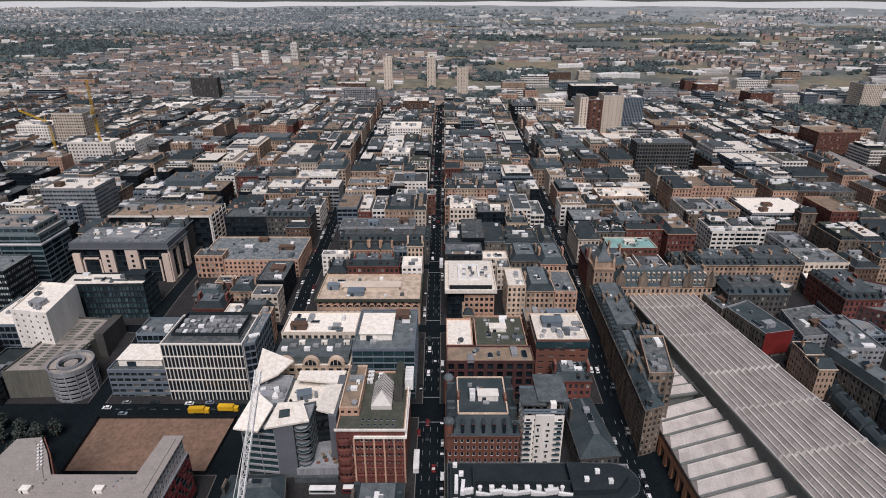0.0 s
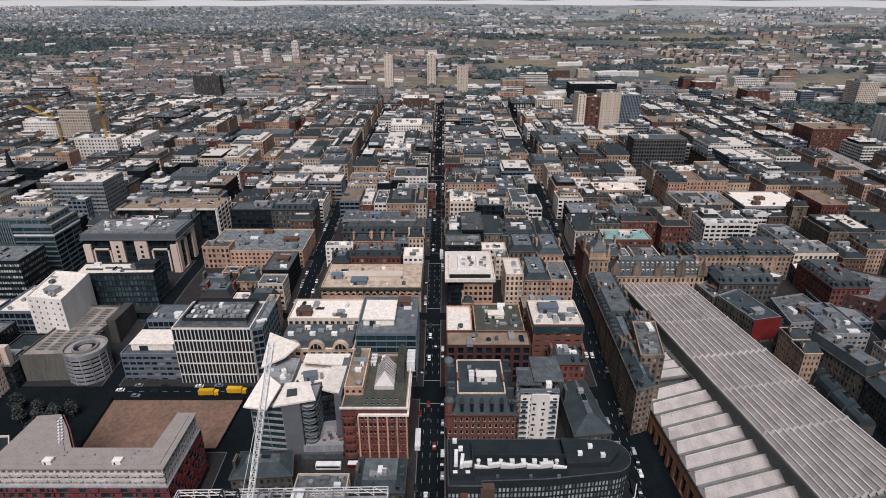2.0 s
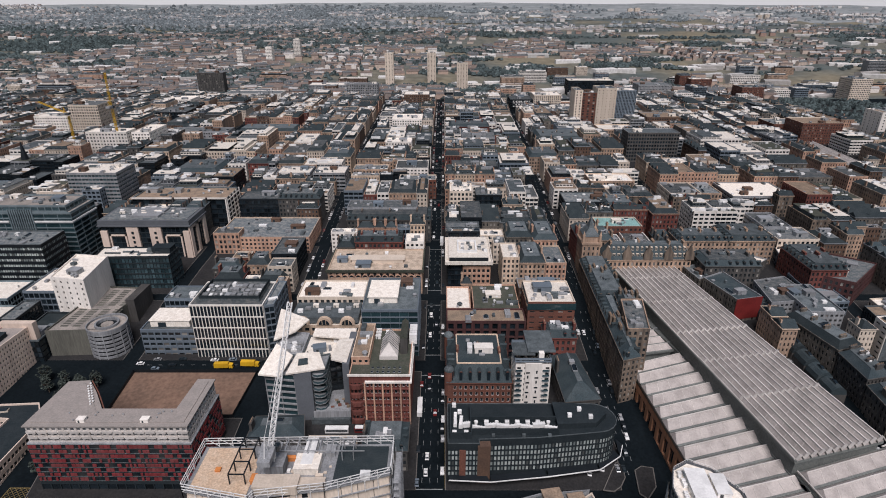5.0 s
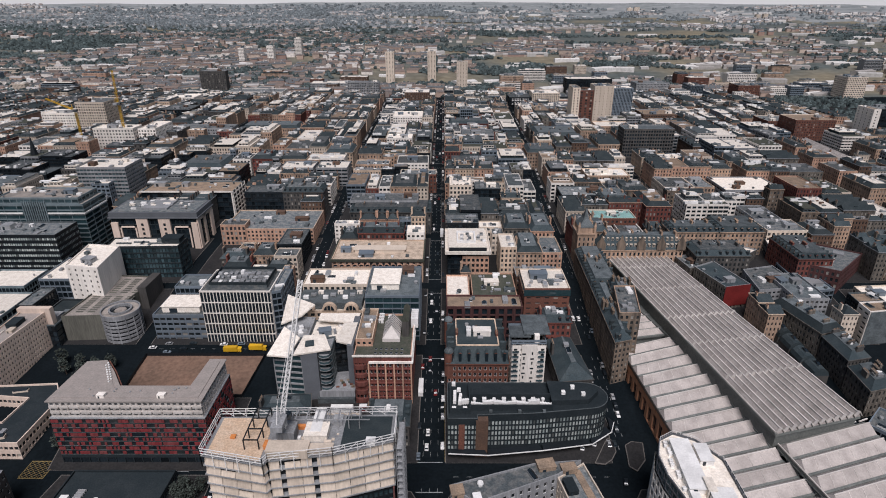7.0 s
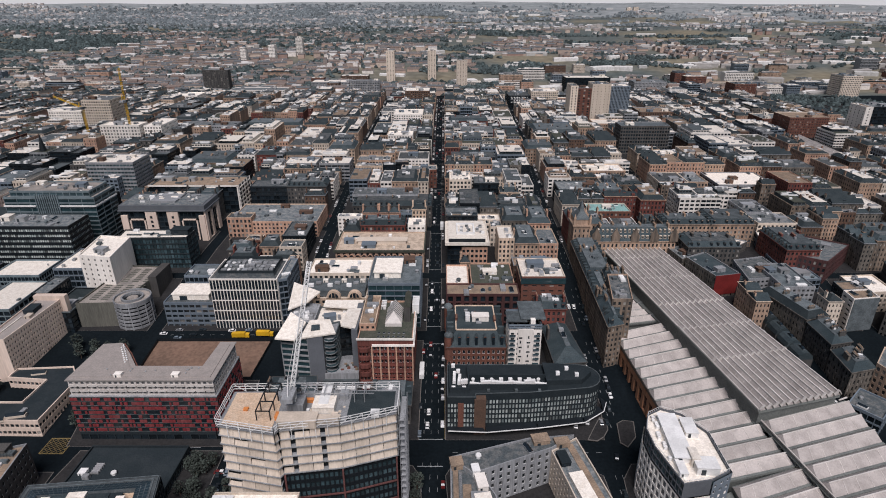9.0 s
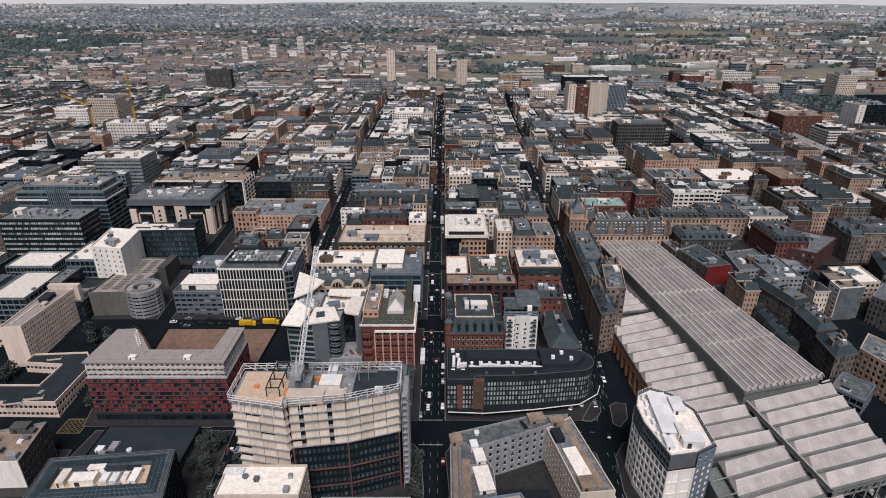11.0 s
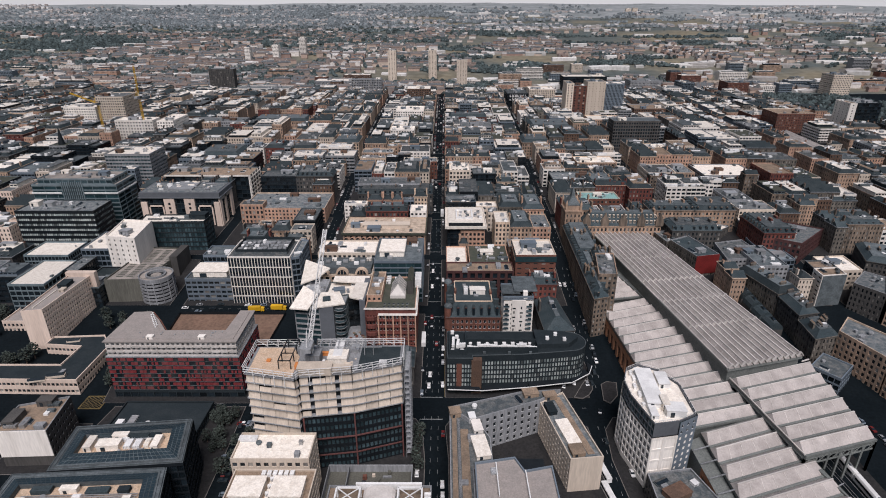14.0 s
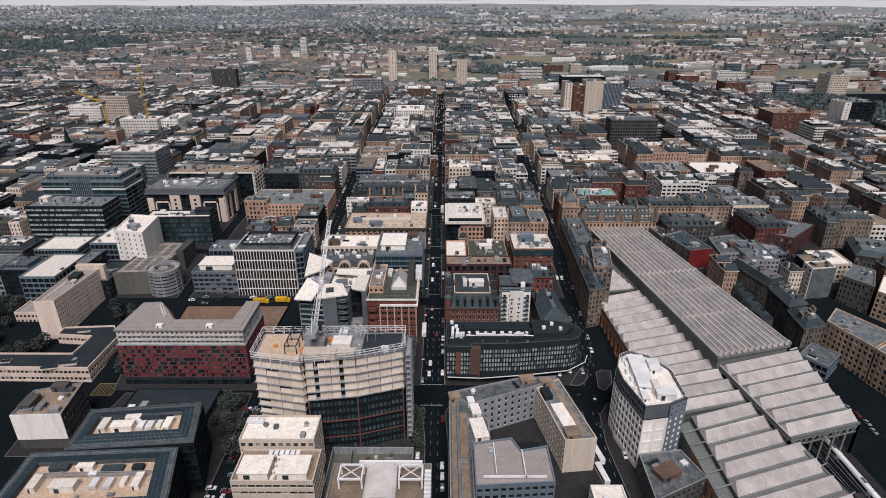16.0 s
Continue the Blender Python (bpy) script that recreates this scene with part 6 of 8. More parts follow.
def red_office():
    top = building("redstone", rect(-44.5, 186, -16, 227), 32, z0=3, label="dark red stone office block with white cornices and planted roof terrace", wall="red", roof="flat", bay=1.9, storey=3.7, ww=.62, wh=.66, depth=.7, deck="moss", clutter=0, big=False, each=True, base=2.5, top=3.6)
    for z, x0, o in ((32.2, -45, .5), (28.6, -37, .9)):
        mb = MB()
        for a, b, c, d in ((x0, 186 - o, -16 + o, 186), (-16, 186, -16 + o, 227)):
            mb.box(a, b, z - .5, c, d, z + .5)
        part("cornice", mb, "white", top, "white stone cornice")
    for k in range(6):
        mb = MB()
        x = -37.2 + 4.2 * k
        mb.box(x - .35, 185.2, 4, x + .35, 186, 28)
        part("pilaster", mb, "rose", top, "pale pink pilaster")
    for k in range(5):
        mb = MB()
        mb.box(-37.6, 185.4, 7.4 + 4.2 * k, -16, 186, 8.1 + 4.2 * k)
        part("string_course", mb, "red", top)
    for z in range(5):
        mb = MB()
        mb.prism([(-44.5, 186), (-43, 184.4), (-39.5, 184.4), (-38, 186)], 5 + 5 * z, 7.2 + 5 * z)
        part("bay_window", mb, "red", top)
    building("redstone", rect(-44.5, 196, -36, 227), 35.5, z0=31, parent=top, take=False, roof="flat", deck="pebble", clutter=6, big=False, wall="rose")
    mb = MB()
    mb.box(-31.5, 200, 31, -22.5, 217, 33)
    mb.solid([(-31.5, 200, 33), (-22.5, 200, 33), (-22.5, 217, 33), (-31.5, 217, 33), (-27, 204, 38.5), (-27, 217, 38.5)], [(0, 1, 4), (1, 2, 5, 4), (2, 3, 5), (3, 0, 4, 5)])
    part("glass_roof", mb, "shedlite", top, "pale glazed roof with hipped end")
    for k in range(7):
        mb = MB()
        y = 205 + 1.9 * k
        mb.beam((-31.5, y, 33.1), (-27, y, 38.6), .2)
        mb.beam((-22.5, y, 33.1), (-27, y, 38.6), .2)
        part("glazing_bar", mb, "lead", top)
    for k in range(12):
        roof_unit(top, "rooflight", -34 + 2.6 * (k % 6), 190 + 3.4 * (k // 6), 31.1, 1.2, 1.2, .5, 0, "conc")
    for k in range(5):
        roof_unit(top, "hut", -34 + 5 * (k % 2), 219 + 1.5 * k, 31.1, 2.6, 1.2, 2.2, 0, "paint")
    mb = MB()
    mb.box(-21.6, 205, 31, -18.2, 222, 40)
    mb.solid([(-21.6, 205, 40), (-18.2, 205, 40), (-18.2, 222, 40), (-21.6, 222, 40), (-19.9, 205, 41.5), (-19.9, 222, 41.5)], [(0, 1, 5 - 1), (1, 2, 5, 4), (2, 3, 5), (3, 0, 4, 5)], 1)
    part("stair_turret", mb, ("dark", "moss"), top, "mossy stone stair turret")
    for k in range(5):
        mb = MB()
        mb.box(-17.6, 214 + 2.2 * k, 31, -13.8, 215.8 + 2.2 * k, 36.5)
        part("white_louvre_box", mb, "paint", top)


red_office()


def angular_office():
    top = thing("office_building", "angular glass offices with tilted white triangular roofs", "building")
    TAKEN.append((-90, 184, -45, 228))
    building("curtain", [(-85.5, 190.5), (-70.6, 188.6), (-70.6, 224), (-86, 226)], 31.5, z0=2, parent=top, take=False, wall="conc", glass="teal", bay=7, storey=3.5, ww=.97, wh=.74, deck="conc", clutter=10, depth=.5)
    building("darkglass", [(-70.6, 200), (-45.5, 206), (-45.5, 224), (-70.6, 224)], 30, z0=2, parent=top, take=False, bay=3, storey=3.6, deck="membrane", clutter=8)
    building("curtain", [(-62.9, 191.5), (-56.6, 192.5), (-56.6, 206), (-62.9, 204)], 31, z0=2, parent=top, take=False, wall="lead", glass="teal", bay=3, storey=3.6, ww=.92, wh=.7, deck="conc", clutter=0, big=False)
    for k in range(6):
        mb = MB()
        z = 9.5 + 3.9 * k
        mb.prism([(-63.4, 191.6), (-62, 188.8), (-59.6, 188), (-57.2, 188.9), (-56, 192)], z, z + .3)
        bal = part("balcony", mb, "conc", top, "bowed grey balcony")
        mb = MB()
        for (x0, y0), (x1, y1) in zip([(-63.3, 191.4), (-61.9, 188.9), (-59.6, 188.1), (-57.3, 189)], [(-61.9, 188.9), (-59.6, 188.1), (-57.3, 189), (-56.1, 191.8)]):
            mb.prism([(x0, y0), (x1, y1), (x1, y1 + .08), (x0, y0 + .08)], z + .3, z + 1.5)
        part("railing", mb, "sky_glass", bal)
    for poly, z in (([(-70.6, 187.8), (-62.9, 189.2), (-62.9, 200), (-70.6, 200)], 32), ([(-48.6, 193), (-45.3, 192.6), (-45.3, 222), (-48.6, 222)], 33.5)):
        mb = MB()
        mb.prism(poly, 2, z)
        part("shear_wall", mb, "shear", top, "plain blue-grey concrete wall")
    for z, poly, m in ((10, [(-63, 187.2), (-45.2, 187.6), (-45.2, 205), (-56.6, 204), (-56.6, 192)], "conc"), (6.4, [(-64, 185.6), (-45.2, 186), (-45.2, 188), (-64, 188)], "lead")):
        mb = MB()
        mb.prism(poly, 2, z)
        part("podium", mb, m, top)
    for k in range(9):
        mb = MB()
        x, y = -55 + 1.1 * k, 190 + (k * 5 % 7)
        mb.prism([(x, y), (x + 1.6, y + .3), (x + 1.4, y + 1.3), (x - .2, y + 1)], 10, 10.4 + .25 * (k % 4))
        part("terrace_planter", mb, ("rust", "pebble", "moss")[k % 3], top)
    for pts in (((-87, 187, 32), (-76, 184.6, 32.6), (-73, 198, 35), (-83, 207, 36)), ((-74, 186.6, 32.4), (-56.2, 190.6, 33), (-60.5, 199.5, 36), (-71, 198.5, 36)), ((-86.5, 213, 34), (-77, 220, 35), (-71, 227, 38), (-87, 233, 41)), ((-54.6, 197, 33.6), (-46.6, 194, 33.6), (-45.6, 213, 35), (-53, 212.5, 35)), ((-68, 219, 33), (-47, 216, 33), (-46, 226, 33), (-68, 226, 33))):
        mb = MB()
        vs = [Vector(p) for p in pts]
        lo = [v - Vector((0, 0, .8)) for v in vs]
        mb.solid([tuple(v) for v in vs + lo], [(0, 1, 2, 3), (7, 6, 5, 4)] + [(4 + k, 4 + (k + 1) % 4, (k + 1) % 4, k) for k in range(4)])
        part("roof_plane", mb, "membrane", top, "tilted white roof plane")
    mb = MB()
    mb.prism([(-69, 191.2), (-64.6, 192.2), (-65.2, 195.2), (-69.4, 194.6)], 32.5, [34.35, 34.6, 35.55, 35.3])
    part("skylight", mb, "slate", top, "dark skylight in the roof plane")
    for k in range(8):
        roof_unit(top, ("plant", "duct", "plant")[k % 3], -82 + 3 * (k % 4), 209 + 4 * (k // 4), 30.7, 2.4, 2.2, 2, 25, ("paint", "metal")[k % 2])


angular_office()
gl = building("ribbon", rect(-45, 237, -14, 276), 38, label="glass office block with banded blue storeys and white plant", wall="cladding", glass="teal", bay=5.2, storey=3.8, ww=.97, wh=.8, deck="lead", clutter=12)
roof_unit(gl, "hut", -34, 256, 37.1, 16, 20, 4, 0, "membrane")
arch = building("pale", rect(-85, 236, -46, 256), 29, label="pale stone arched-window block with roof terrace", bay=4, ww=.6, wh=.62, roof="flat", deck="membrane", clutter=14)
building("cream", rect(-85, 257, -46, 279), 35, label="pale office block with white vaulted roof", roof="flat", deck="membrane", clutter=10)


def arched_gable(x):
    """A half-round pale gable with a dark lunette window over the cornice."""
    mb = MB()
    prof = [(x + 4.2 * math.cos(math.pi * k / 10), 29 + 4.6 * math.sin(math.pi * k / 10)) for k in range(11)]
    vs = [(p, y, z) for y in (235.5, 238) for p, z in prof]
    mb.solid(vs, [tuple(range(11)), tuple(reversed(range(11, 22)))] + [(k + 1, k, 11 + k, 12 + k) for k in range(10)])
    g = part("arched_gable", mb, "pale", arch)
    mb = MB()
    mb.face([(x + 2.9 * math.cos(math.pi * k / 10), 235.4, 29.3 + 3.2 * math.sin(math.pi * k / 10)) for k in range(11)])
    part("lunette", mb, "glass", g)
    mb = MB()
    for o in (-1, 1):
        mb.box(x + o - .15, 235.2, 29.3, x + o + .15, 235.39, 32.2)
    part("mullion", mb, "pale", g)


for x in (-78, -65.5, -53):
    arched_gable(x)
mba = MB()
mba.prism(rect(-84, 238, -47, 255), 29, 32.5)
part("mansard_storey", mba, ("lead",), arch)
for k in range(9):
    roof_unit(arch, ("plant", "duct", "hut")[k % 3], -80 + 3.8 * k, 244 + 3 * (k % 3), 32.5, 3, 2, 1.8, 0, ("paint", "metal", "membrane")[k % 3])


def bank_block():
    top = building("tan", rect(-75, 297, -14, 331), 33, label="buff sandstone palazzo block with arched top storey", bay=4.2, storey=5, ww=.5, wh=.6, roof="flat", deck="sandy", clutter=9, each=True)
    mb = MB()
    mb.box(-76, 296, 31.6, -13, 297, 33.2)
    mb.box(-14, 297, 31.6, -13, 332, 33.2)
    mb.box(-76, 297, 31.6, -75, 332, 33.2)
    part("cornice", mb, "moss", top, "mossy projecting stone cornice")
    for k in range(14):
        x = -72.5 + 4.3 * k
        arc = [(math.cos(math.pi * i / 8), math.sin(math.pi * i / 8)) for i in range(9)]
        mb = MB()
        mb.solid([(x + 1.9 * c, 296.5, 28 + 1.9 * q) for c, q in arc] + [(x + 1.45 * c, 296.5, 28 + 1.45 * q) for c, q in arc] + [(x + 1.9 * c, 297, 28 + 1.9 * q) for c, q in arc], [(i + 1, i, 9 + i, 10 + i) for i in range(8)] + [(i, i + 1, 19 + i, 18 + i) for i in range(8)])
        a = part("window_arch", mb, "rose", top, "peach stone arch")
        mb = MB()
        mb.face([(x + 1.45 * c, 296.9, 28 + 1.45 * q) for c, q in reversed(arc)])
        part("lunette", mb, "glass", a)
    roof_unit(top, "hut", -44, 314, 32.1, 34, 8, 2.2, 0, "cream")


bank_block()
building("redstone", rect(-62, 334, -29, 350), 37, label="dark red block with white-framed windows and slate gables", ww=.6, wh=.7, chimneys=4)
wt = building("white", rect(-27, 335, -14, 350), 37, deck="membrane", clutter=2, big=False)
building("sooty", rect(-75, 334, -63, 350), 33, roof="slate")
building("sooty", rect(-36, 158, -16, 176), 13, z0=0, roof="slate", label="low slated building beside the bus street", chimneys=1)
building("sooty", [(-88, 165), (-63, 167), (-66, 181), (-88, 180)], 13, z0=0, roof="slate", rise=3, run=5, deck="lead", chimneys=1, dormers=False, label="low hipped lead and slate roofed hall")
building("cream", rect(-62, 160, -40, 172), 9, z0=0, deck="felt", clutter=4, big=False)

# east of the station
for args in (
    ("tan", [(175.6, 267), (193, 271), (184.6, 306), (168, 297)], 28, "flat", "slate"),
    ("tan", [(166, 298), (180, 306), (176, 322), (163, 318)], 26, "flat", "felt"),
    ("conc", [(198, 269), (228, 273), (225, 305), (202, 299)], 25, "flat", "felt"),
    ("tan", [(200.5, 258), (208.5, 221), (224, 226), (214, 262)], 23, "slate", ""),
    ("sooty", [(208.5, 220), (208, 197), (221, 200), (223, 224)], 22, "slate", ""),
    ("tan", [(206, 176), (221, 180), (221, 199), (208, 196)], 19, "slate", ""),
    ("tanflat", [(220.5, 180), (229, 152), (250, 165), (235, 195)], 22, "flat", "felt"),
    ("tanflat", [(229, 151), (240, 108), (264, 120), (250, 164)], 22, "flat", "felt"),
    ("darkglass", [(242.2, 244.4), (258.8, 246.4), (259, 257), (243.5, 256)], 30, "flat", "pebble"),
    ("sooty", [(261, 231), (271, 215), (288, 239), (279, 248)], 26, "flat", "felt"),
    ("tanflat", [(272, 213), (292, 180), (314, 196), (292, 236)], 24, "flat", "membrane"),
    ("curtain", [(230, 271), (249, 274), (248, 312), (233, 314)], 23, "flat", "blue_roof"),
    ("redstone", [(238, 296), (257, 283), (290, 312), (259, 335)], 31, "flat", "felt"),
    ("cream", [(260, 252), (283, 254), (285, 278), (262, 276)], 24, "flat", "membrane"),
    ("tan", [(309, 326), (335, 326), (347, 352), (321, 353)], 30, "slate", ""),
    ("ribbon", [(236, 332), (252, 332), (261, 395), (254, 395)], 28, "flat", "membrane"),
    ("tan", [(191, 343), (212, 350), (217, 378), (186, 382)], 27, "slate", ""),
    ("tan", [(218, 357), (236, 359), (246, 384), (229, 378)], 27, "slate", ""),
    ("sooty", [(193, 330), (206, 313), (227, 330), (210, 343)], 26, "flat", "membrane"),
    ("sooty", [(290, 262), (312, 250), (326, 280), (302, 292)], 27, "slate", ""),
    ("curtain", [(196, 161), (205, 149), (219, 161), (210, 173)], 12, "flat", "felt"),
):
    st, poly, z, rf, dk = args
    bob = building(st, poly, z, roof=rf, deck=dk, clutter=8, chimneys=4, dormers=False, wall={"tan": "soot", "redstone": "maroon"}.get(st, ""), **({"bay": 2.4, "ww": .46} if st in ("tan", "sooty") else {}))
    if poly[0] == (175.6, 267):
        red_block = bob
wh_t = building("white", [(241.5, 233), (258.5, 235.5), (258.8, 246), (242.2, 244)], 30, label="white office tower with blank grey end wall", plain=(0, 1), bay=5, storey=3.2, ww=.6, wh=.4, deck="pebble", clutter=3, big=False)
mbx = MB()
mbx.prism([(242, 232.7), (258.7, 235.2), (258.7, 235.4), (242, 232.95)], 6, 29.5)
part("end_panel", mbx, "lead", wh_t)
for k in range(8):
    y = 205 + 11 * k
    x = 205.5 - (y - 205) * .03
    hall = thing("low_hall", "low dark round-roofed hall behind the station", "building")
    mbx = MB()
    prof = [(-4.4, 5), (-3.6, 7.4), (-1.8, 9), (0, 9.6), (1.8, 9), (3.6, 7.4), (4.4, 5)]
    vs = [(x - 7 + o, y + d, z + gz(x, y)) for d in (-5, 5) for o, z in prof]
    mbx.solid(vs, [(i, i + 1, 8 + i, 7 + i) for i in range(6)] + [tuple(reversed(range(7))), tuple(range(7, 14))])
    part("roof", mbx, "slate", hall)
    mbx = MB()
    mbx.box(x - 11.3, y - 5, 0, x - 2.7, y + 5, 5 + gz(x, y))
    part("wall", mbx, "dark", hall)
    roof_unit(hall, "rooflight", x - 7, y, 9.4 + gz(x, y), 1.6, 5, 1.0, 0, "lead")
red_end = MB()
red_end.prism([(175.4, 266.7), (193.2, 270.8), (193.1, 271), (175.5, 267)], 14, 28.1)
part("gable_wall", red_end, "redpaint", red_block, "bright red painted end gable")

# ---- blocks farther up the hill, one by one ----
SPECS = [
    ('brown', -66, 938, -24, 999, 48, 'membrane'),
    ('white', -69, 733, -29, 787, 46, 'membrane'),
    ('white', -65, 598, -36, 619, 47, 'membrane'),
    ('tan', -254, 671, -183, 703, 43, ''),
    ('darkglass', 111, 931, 150, 976, 41, 'billboard'),
    ('cream', 148, 923, 193, 982, 49, ''),
    ('darkglass', 252, 1155, 344, 1263, 43, ''),
    ('brown', 277, 749, 323, 813, 46, 'pebble'),
    ('white', 223, 520, 245, 540, 43, 'membrane'),
    ('cream', 196, 438, 223, 470, 39, ''),
    ('tanflat', 223, 438, 241, 470, 39, ''),
    ('ribbon', 250, 436, 302, 477, 37, 'membrane'),
    ('rust', 443, 672, 493, 782, 53, 'pebble'),
    ('rust', 430, 712, 469, 785, 44, 'felt'),
    ('tanflat', 133, 464, 173, 489, 42, 'membrane'),
    ('darkglass', 100, 412, 141, 438, 40, 'felt'),
    ('white', -516, 690, -473, 721, 58, 'membrane'),
    ('white', -392, 588, -347, 609, 60, 'membrane'),
    ('cream', -469, 689, -432, 729, 72, 'felt'),
    ('white', -346, 596, -326, 640, 58, 'membrane'),
    ('white', -466, 930, -419, 1025, 41, 'membrane'),
    ('darkglass', -415, 797, -372, 850, 44, ''),
    ('conc', -337, 662, -264, 687, 45, 'felt'),
    ('tanflat', -312, 600, -261, 636, 39, 'felt'),
    ('tan', -258, 496, -217, 533, 41, ''),
    ('white', -215, 520, -197, 544, 43, 'felt'),
    ('redstone', -195, 520, -174, 548, 43, ''),
    ('white', -404, 1042, -300, 1156, 34, 'felt'),
    ('ribbon', -76, 389, -21, 408, 43, 'felt'),
    ('sooty', -74, 375, -10, 398, 38, 'felt'),
    ('tanflat', -86, 492, -53, 510, 45, 'felt'),
    ('white', -46, 497, -15, 527, 45, 'felt'),
    ('rust', -41, 468, -7, 485, 42, 'felt'),
    ('cream', 5, 422, 24, 445, 46, 'membrane'),
    ('black', 27, 424, 49, 442, 42, 'felt'),
    ('pale', 49, 411, 65, 424, 38, ''),
    ('darkglass', -167, 408, -135, 427, 44, 'felt'),
    ('sooty', -135, 408, -101, 427, 44, 'felt'),
    ('ribbon', -158, 487, -126, 512, 43, 'membrane'),
    ('ribbon', -123, 487, -93, 512, 43, 'membrane'),
    ('darkglass', 8, 503, 52, 526, 45, 'felt'),
    ('curtain', 23, 745, 40, 765, 54, 'felt'),
    ('darkglass', 9, 572, 17, 596, 50, 'felt'),
    ('ribbon', 22, 628, 60, 656, 45, 'felt'),
    ('redstone', 7, 704, 59, 731, 42, ''),
    ('white', 7, 425, 20, 441, 48, 'membrane'),
    ('tanflat', 135, 834, 155, 870, 41, 'pebble'),
    ('brown', 153, 822, 174, 868, 41, 'felt'),
    ('tan', 88, 542, 119, 575, 44, ''),
    ('sooty', 110, 628, 161, 670, 43, ''),
    ('tanflat', 198, 688, 243, 720, 42, 'membrane'),
    ('white', 131, 336, 149, 363, 33, ''),
    ('tan', 130, 401, 155, 426, 39, ''),
    ('rust', 115, 362, 148, 382, 38, 'copper'),
    ('tan', 165, 336, 200, 354, 37, ''),
    ('tan', 200, 336, 233, 364, 37, ''),
    ('ribbon', 241, 366, 262, 398, 36, 'felt'),
    ('cream', 240, 344, 270, 368, 35, 'felt'),
    ('redstone', 234, 293, 257, 330, 35, ''),
    ('sooty', 172, 305, 209, 328, 32, 'felt'),
    ('conc', 213, 255, 233, 290, 26.6, 'lead'),
    ('white', 451, 996, 500, 1057, 28, ''),
    ('white', 492, 981, 545, 1053, 29, ''),
    ('conc', 398, 1166, 466, 1297, 33, ''),
    ('white', 428, 1051, 463, 1243, 34, ''),
    ('curtain', 474, 1081, 500, 1243, 40, ''),
    ('rust', 552, 1051, 593, 1256, 44, ''),
    ('cream', 779, 1090, 818, 1388, 54, ''),
    ('conc', -286, 1211, -169, 1400, 27, 'membrane'),
    ('pale', -124, 542, -96, 575, 44, ''),
]
for st, x0, y0, x1, y1, z, extra in SPECS:
    kw = {}
    if st == "black":
        st = "darkglass"
    if extra and extra != "billboard":
        kw["deck"] = extra
    y1 = max(y1, y0 + 9)
    if y0 > 650:
        y1 = min(y1, y0 + 40)
    bob = building(st, rect(x0, y0, x1, y1), z, clutter=8 if y0 < 600 else 3, dormers=y0 < 450, chimneys=3, **kw)
    if extra == "billboard":
        mb = MB()
        mb.box(x0 + 2, y0 - 1.2, z - 13, x1 - 2, y0 - .6, z - 1)
        part("screen", mb, "black", bob)
        mb = MB()
        for r in range(4):
            for k in range(7):
                if rng.random() < .8:
                    xa = x0 + 4 + k * (x1 - x0 - 8) / 7
                    mb.box(xa, y0 - 1.35, z - 11.5 + 2.7 * r, xa + rng.uniform(1.5, 3.6), y0 - 1.2, z - 10.3 + 2.7 * r)
        part("lettering_bars", mb, "paint", bob)


def far_tower(x0, x1, y, d, z0, z1, style, label, **k):
    return building(style, rect(x0, y, x1, y + d), z1, z0=z0, label=label, name="tower_block", clutter=2, big=True, **k)


far_tower(-131, -112, 1300, 18, 8, 83, "cream", "pale concrete residential tower block", bay=6, ww=.3, wh=.4, storey=2.8)
far_tower(-37, -18, 1330, 18, 8, 82, "cream", "pale concrete residential tower block", bay=6, ww=.3, wh=.4, storey=2.8)
far_tower(28, 51, 1215, 18, 8, 71, "cream", "pale concrete residential tower block", bay=6, ww=.3, wh=.4, storey=2.8)
far_tower(-184, -124, 1078, 16, 10, 47, "conc", "grey gridded concrete slab block", bay=3.3, ww=.7, wh=.6, storey=3.2, deck="felt")
far_tower(176, 186, 748, 30, 18, 82, "cream", "cream curved tower wing with red stair shaft", bay=4, ww=.3)
far_tower(186, 206, 752, 24, 18, 78, "redstone", "red brick shaft of the hotel tower", bay=6, ww=.4, wall="rust", roof="flat")
far_tower(206, 232, 750, 28, 18, 84, "cream", "cream curved hotel tower wing", bay=5, ww=.2, wh=.3)
far_tower(234, 262, 760, 26, 18, 80, "curtain", "grey-blue ribbed glass office tower", wall="cladding", bay=2, ww=.5, wh=.9)
far_tower(201, 257, 585, 24, 20, 60, "darkglass", "dark gridded office slab with stone stair shaft", bay=3, wall="dark", ww=.7, wh=.6)
far_tower(-540, -525, 1532, 22, 40, 74, "white", "white and grey tower block", bay=4, ww=.8, wh=.4)
far_tower(-472, -455, 1560, 22, 40, 78, "white", "white and grey tower block", bay=4, ww=.8, wh=.4)
far_tower(-414, -396, 1631, 22, 44, 92, "white", "white and grey tower block", bay=4, ww=.8, wh=.4)
far_tower(-500, -447, 1165, 18, 12, 57, "sooty", "curved dark brick hotel slab", bay=4, ww=.4, roof="flat")
TAKEN.append((196, 566, 262, 612))
far_tower(520, 529, 650, 30, 20, 70, "white", "white flank of a dark tower", bay=8, ww=.2)
far_tower(529, 562, 652, 30, 20, 70, "darkglass", "black glass office tower block", bay=4)
far_tower(566, 590, 600, 24, 20, 75, "cream", "cream concrete tower block", bay=6, ww=.3)
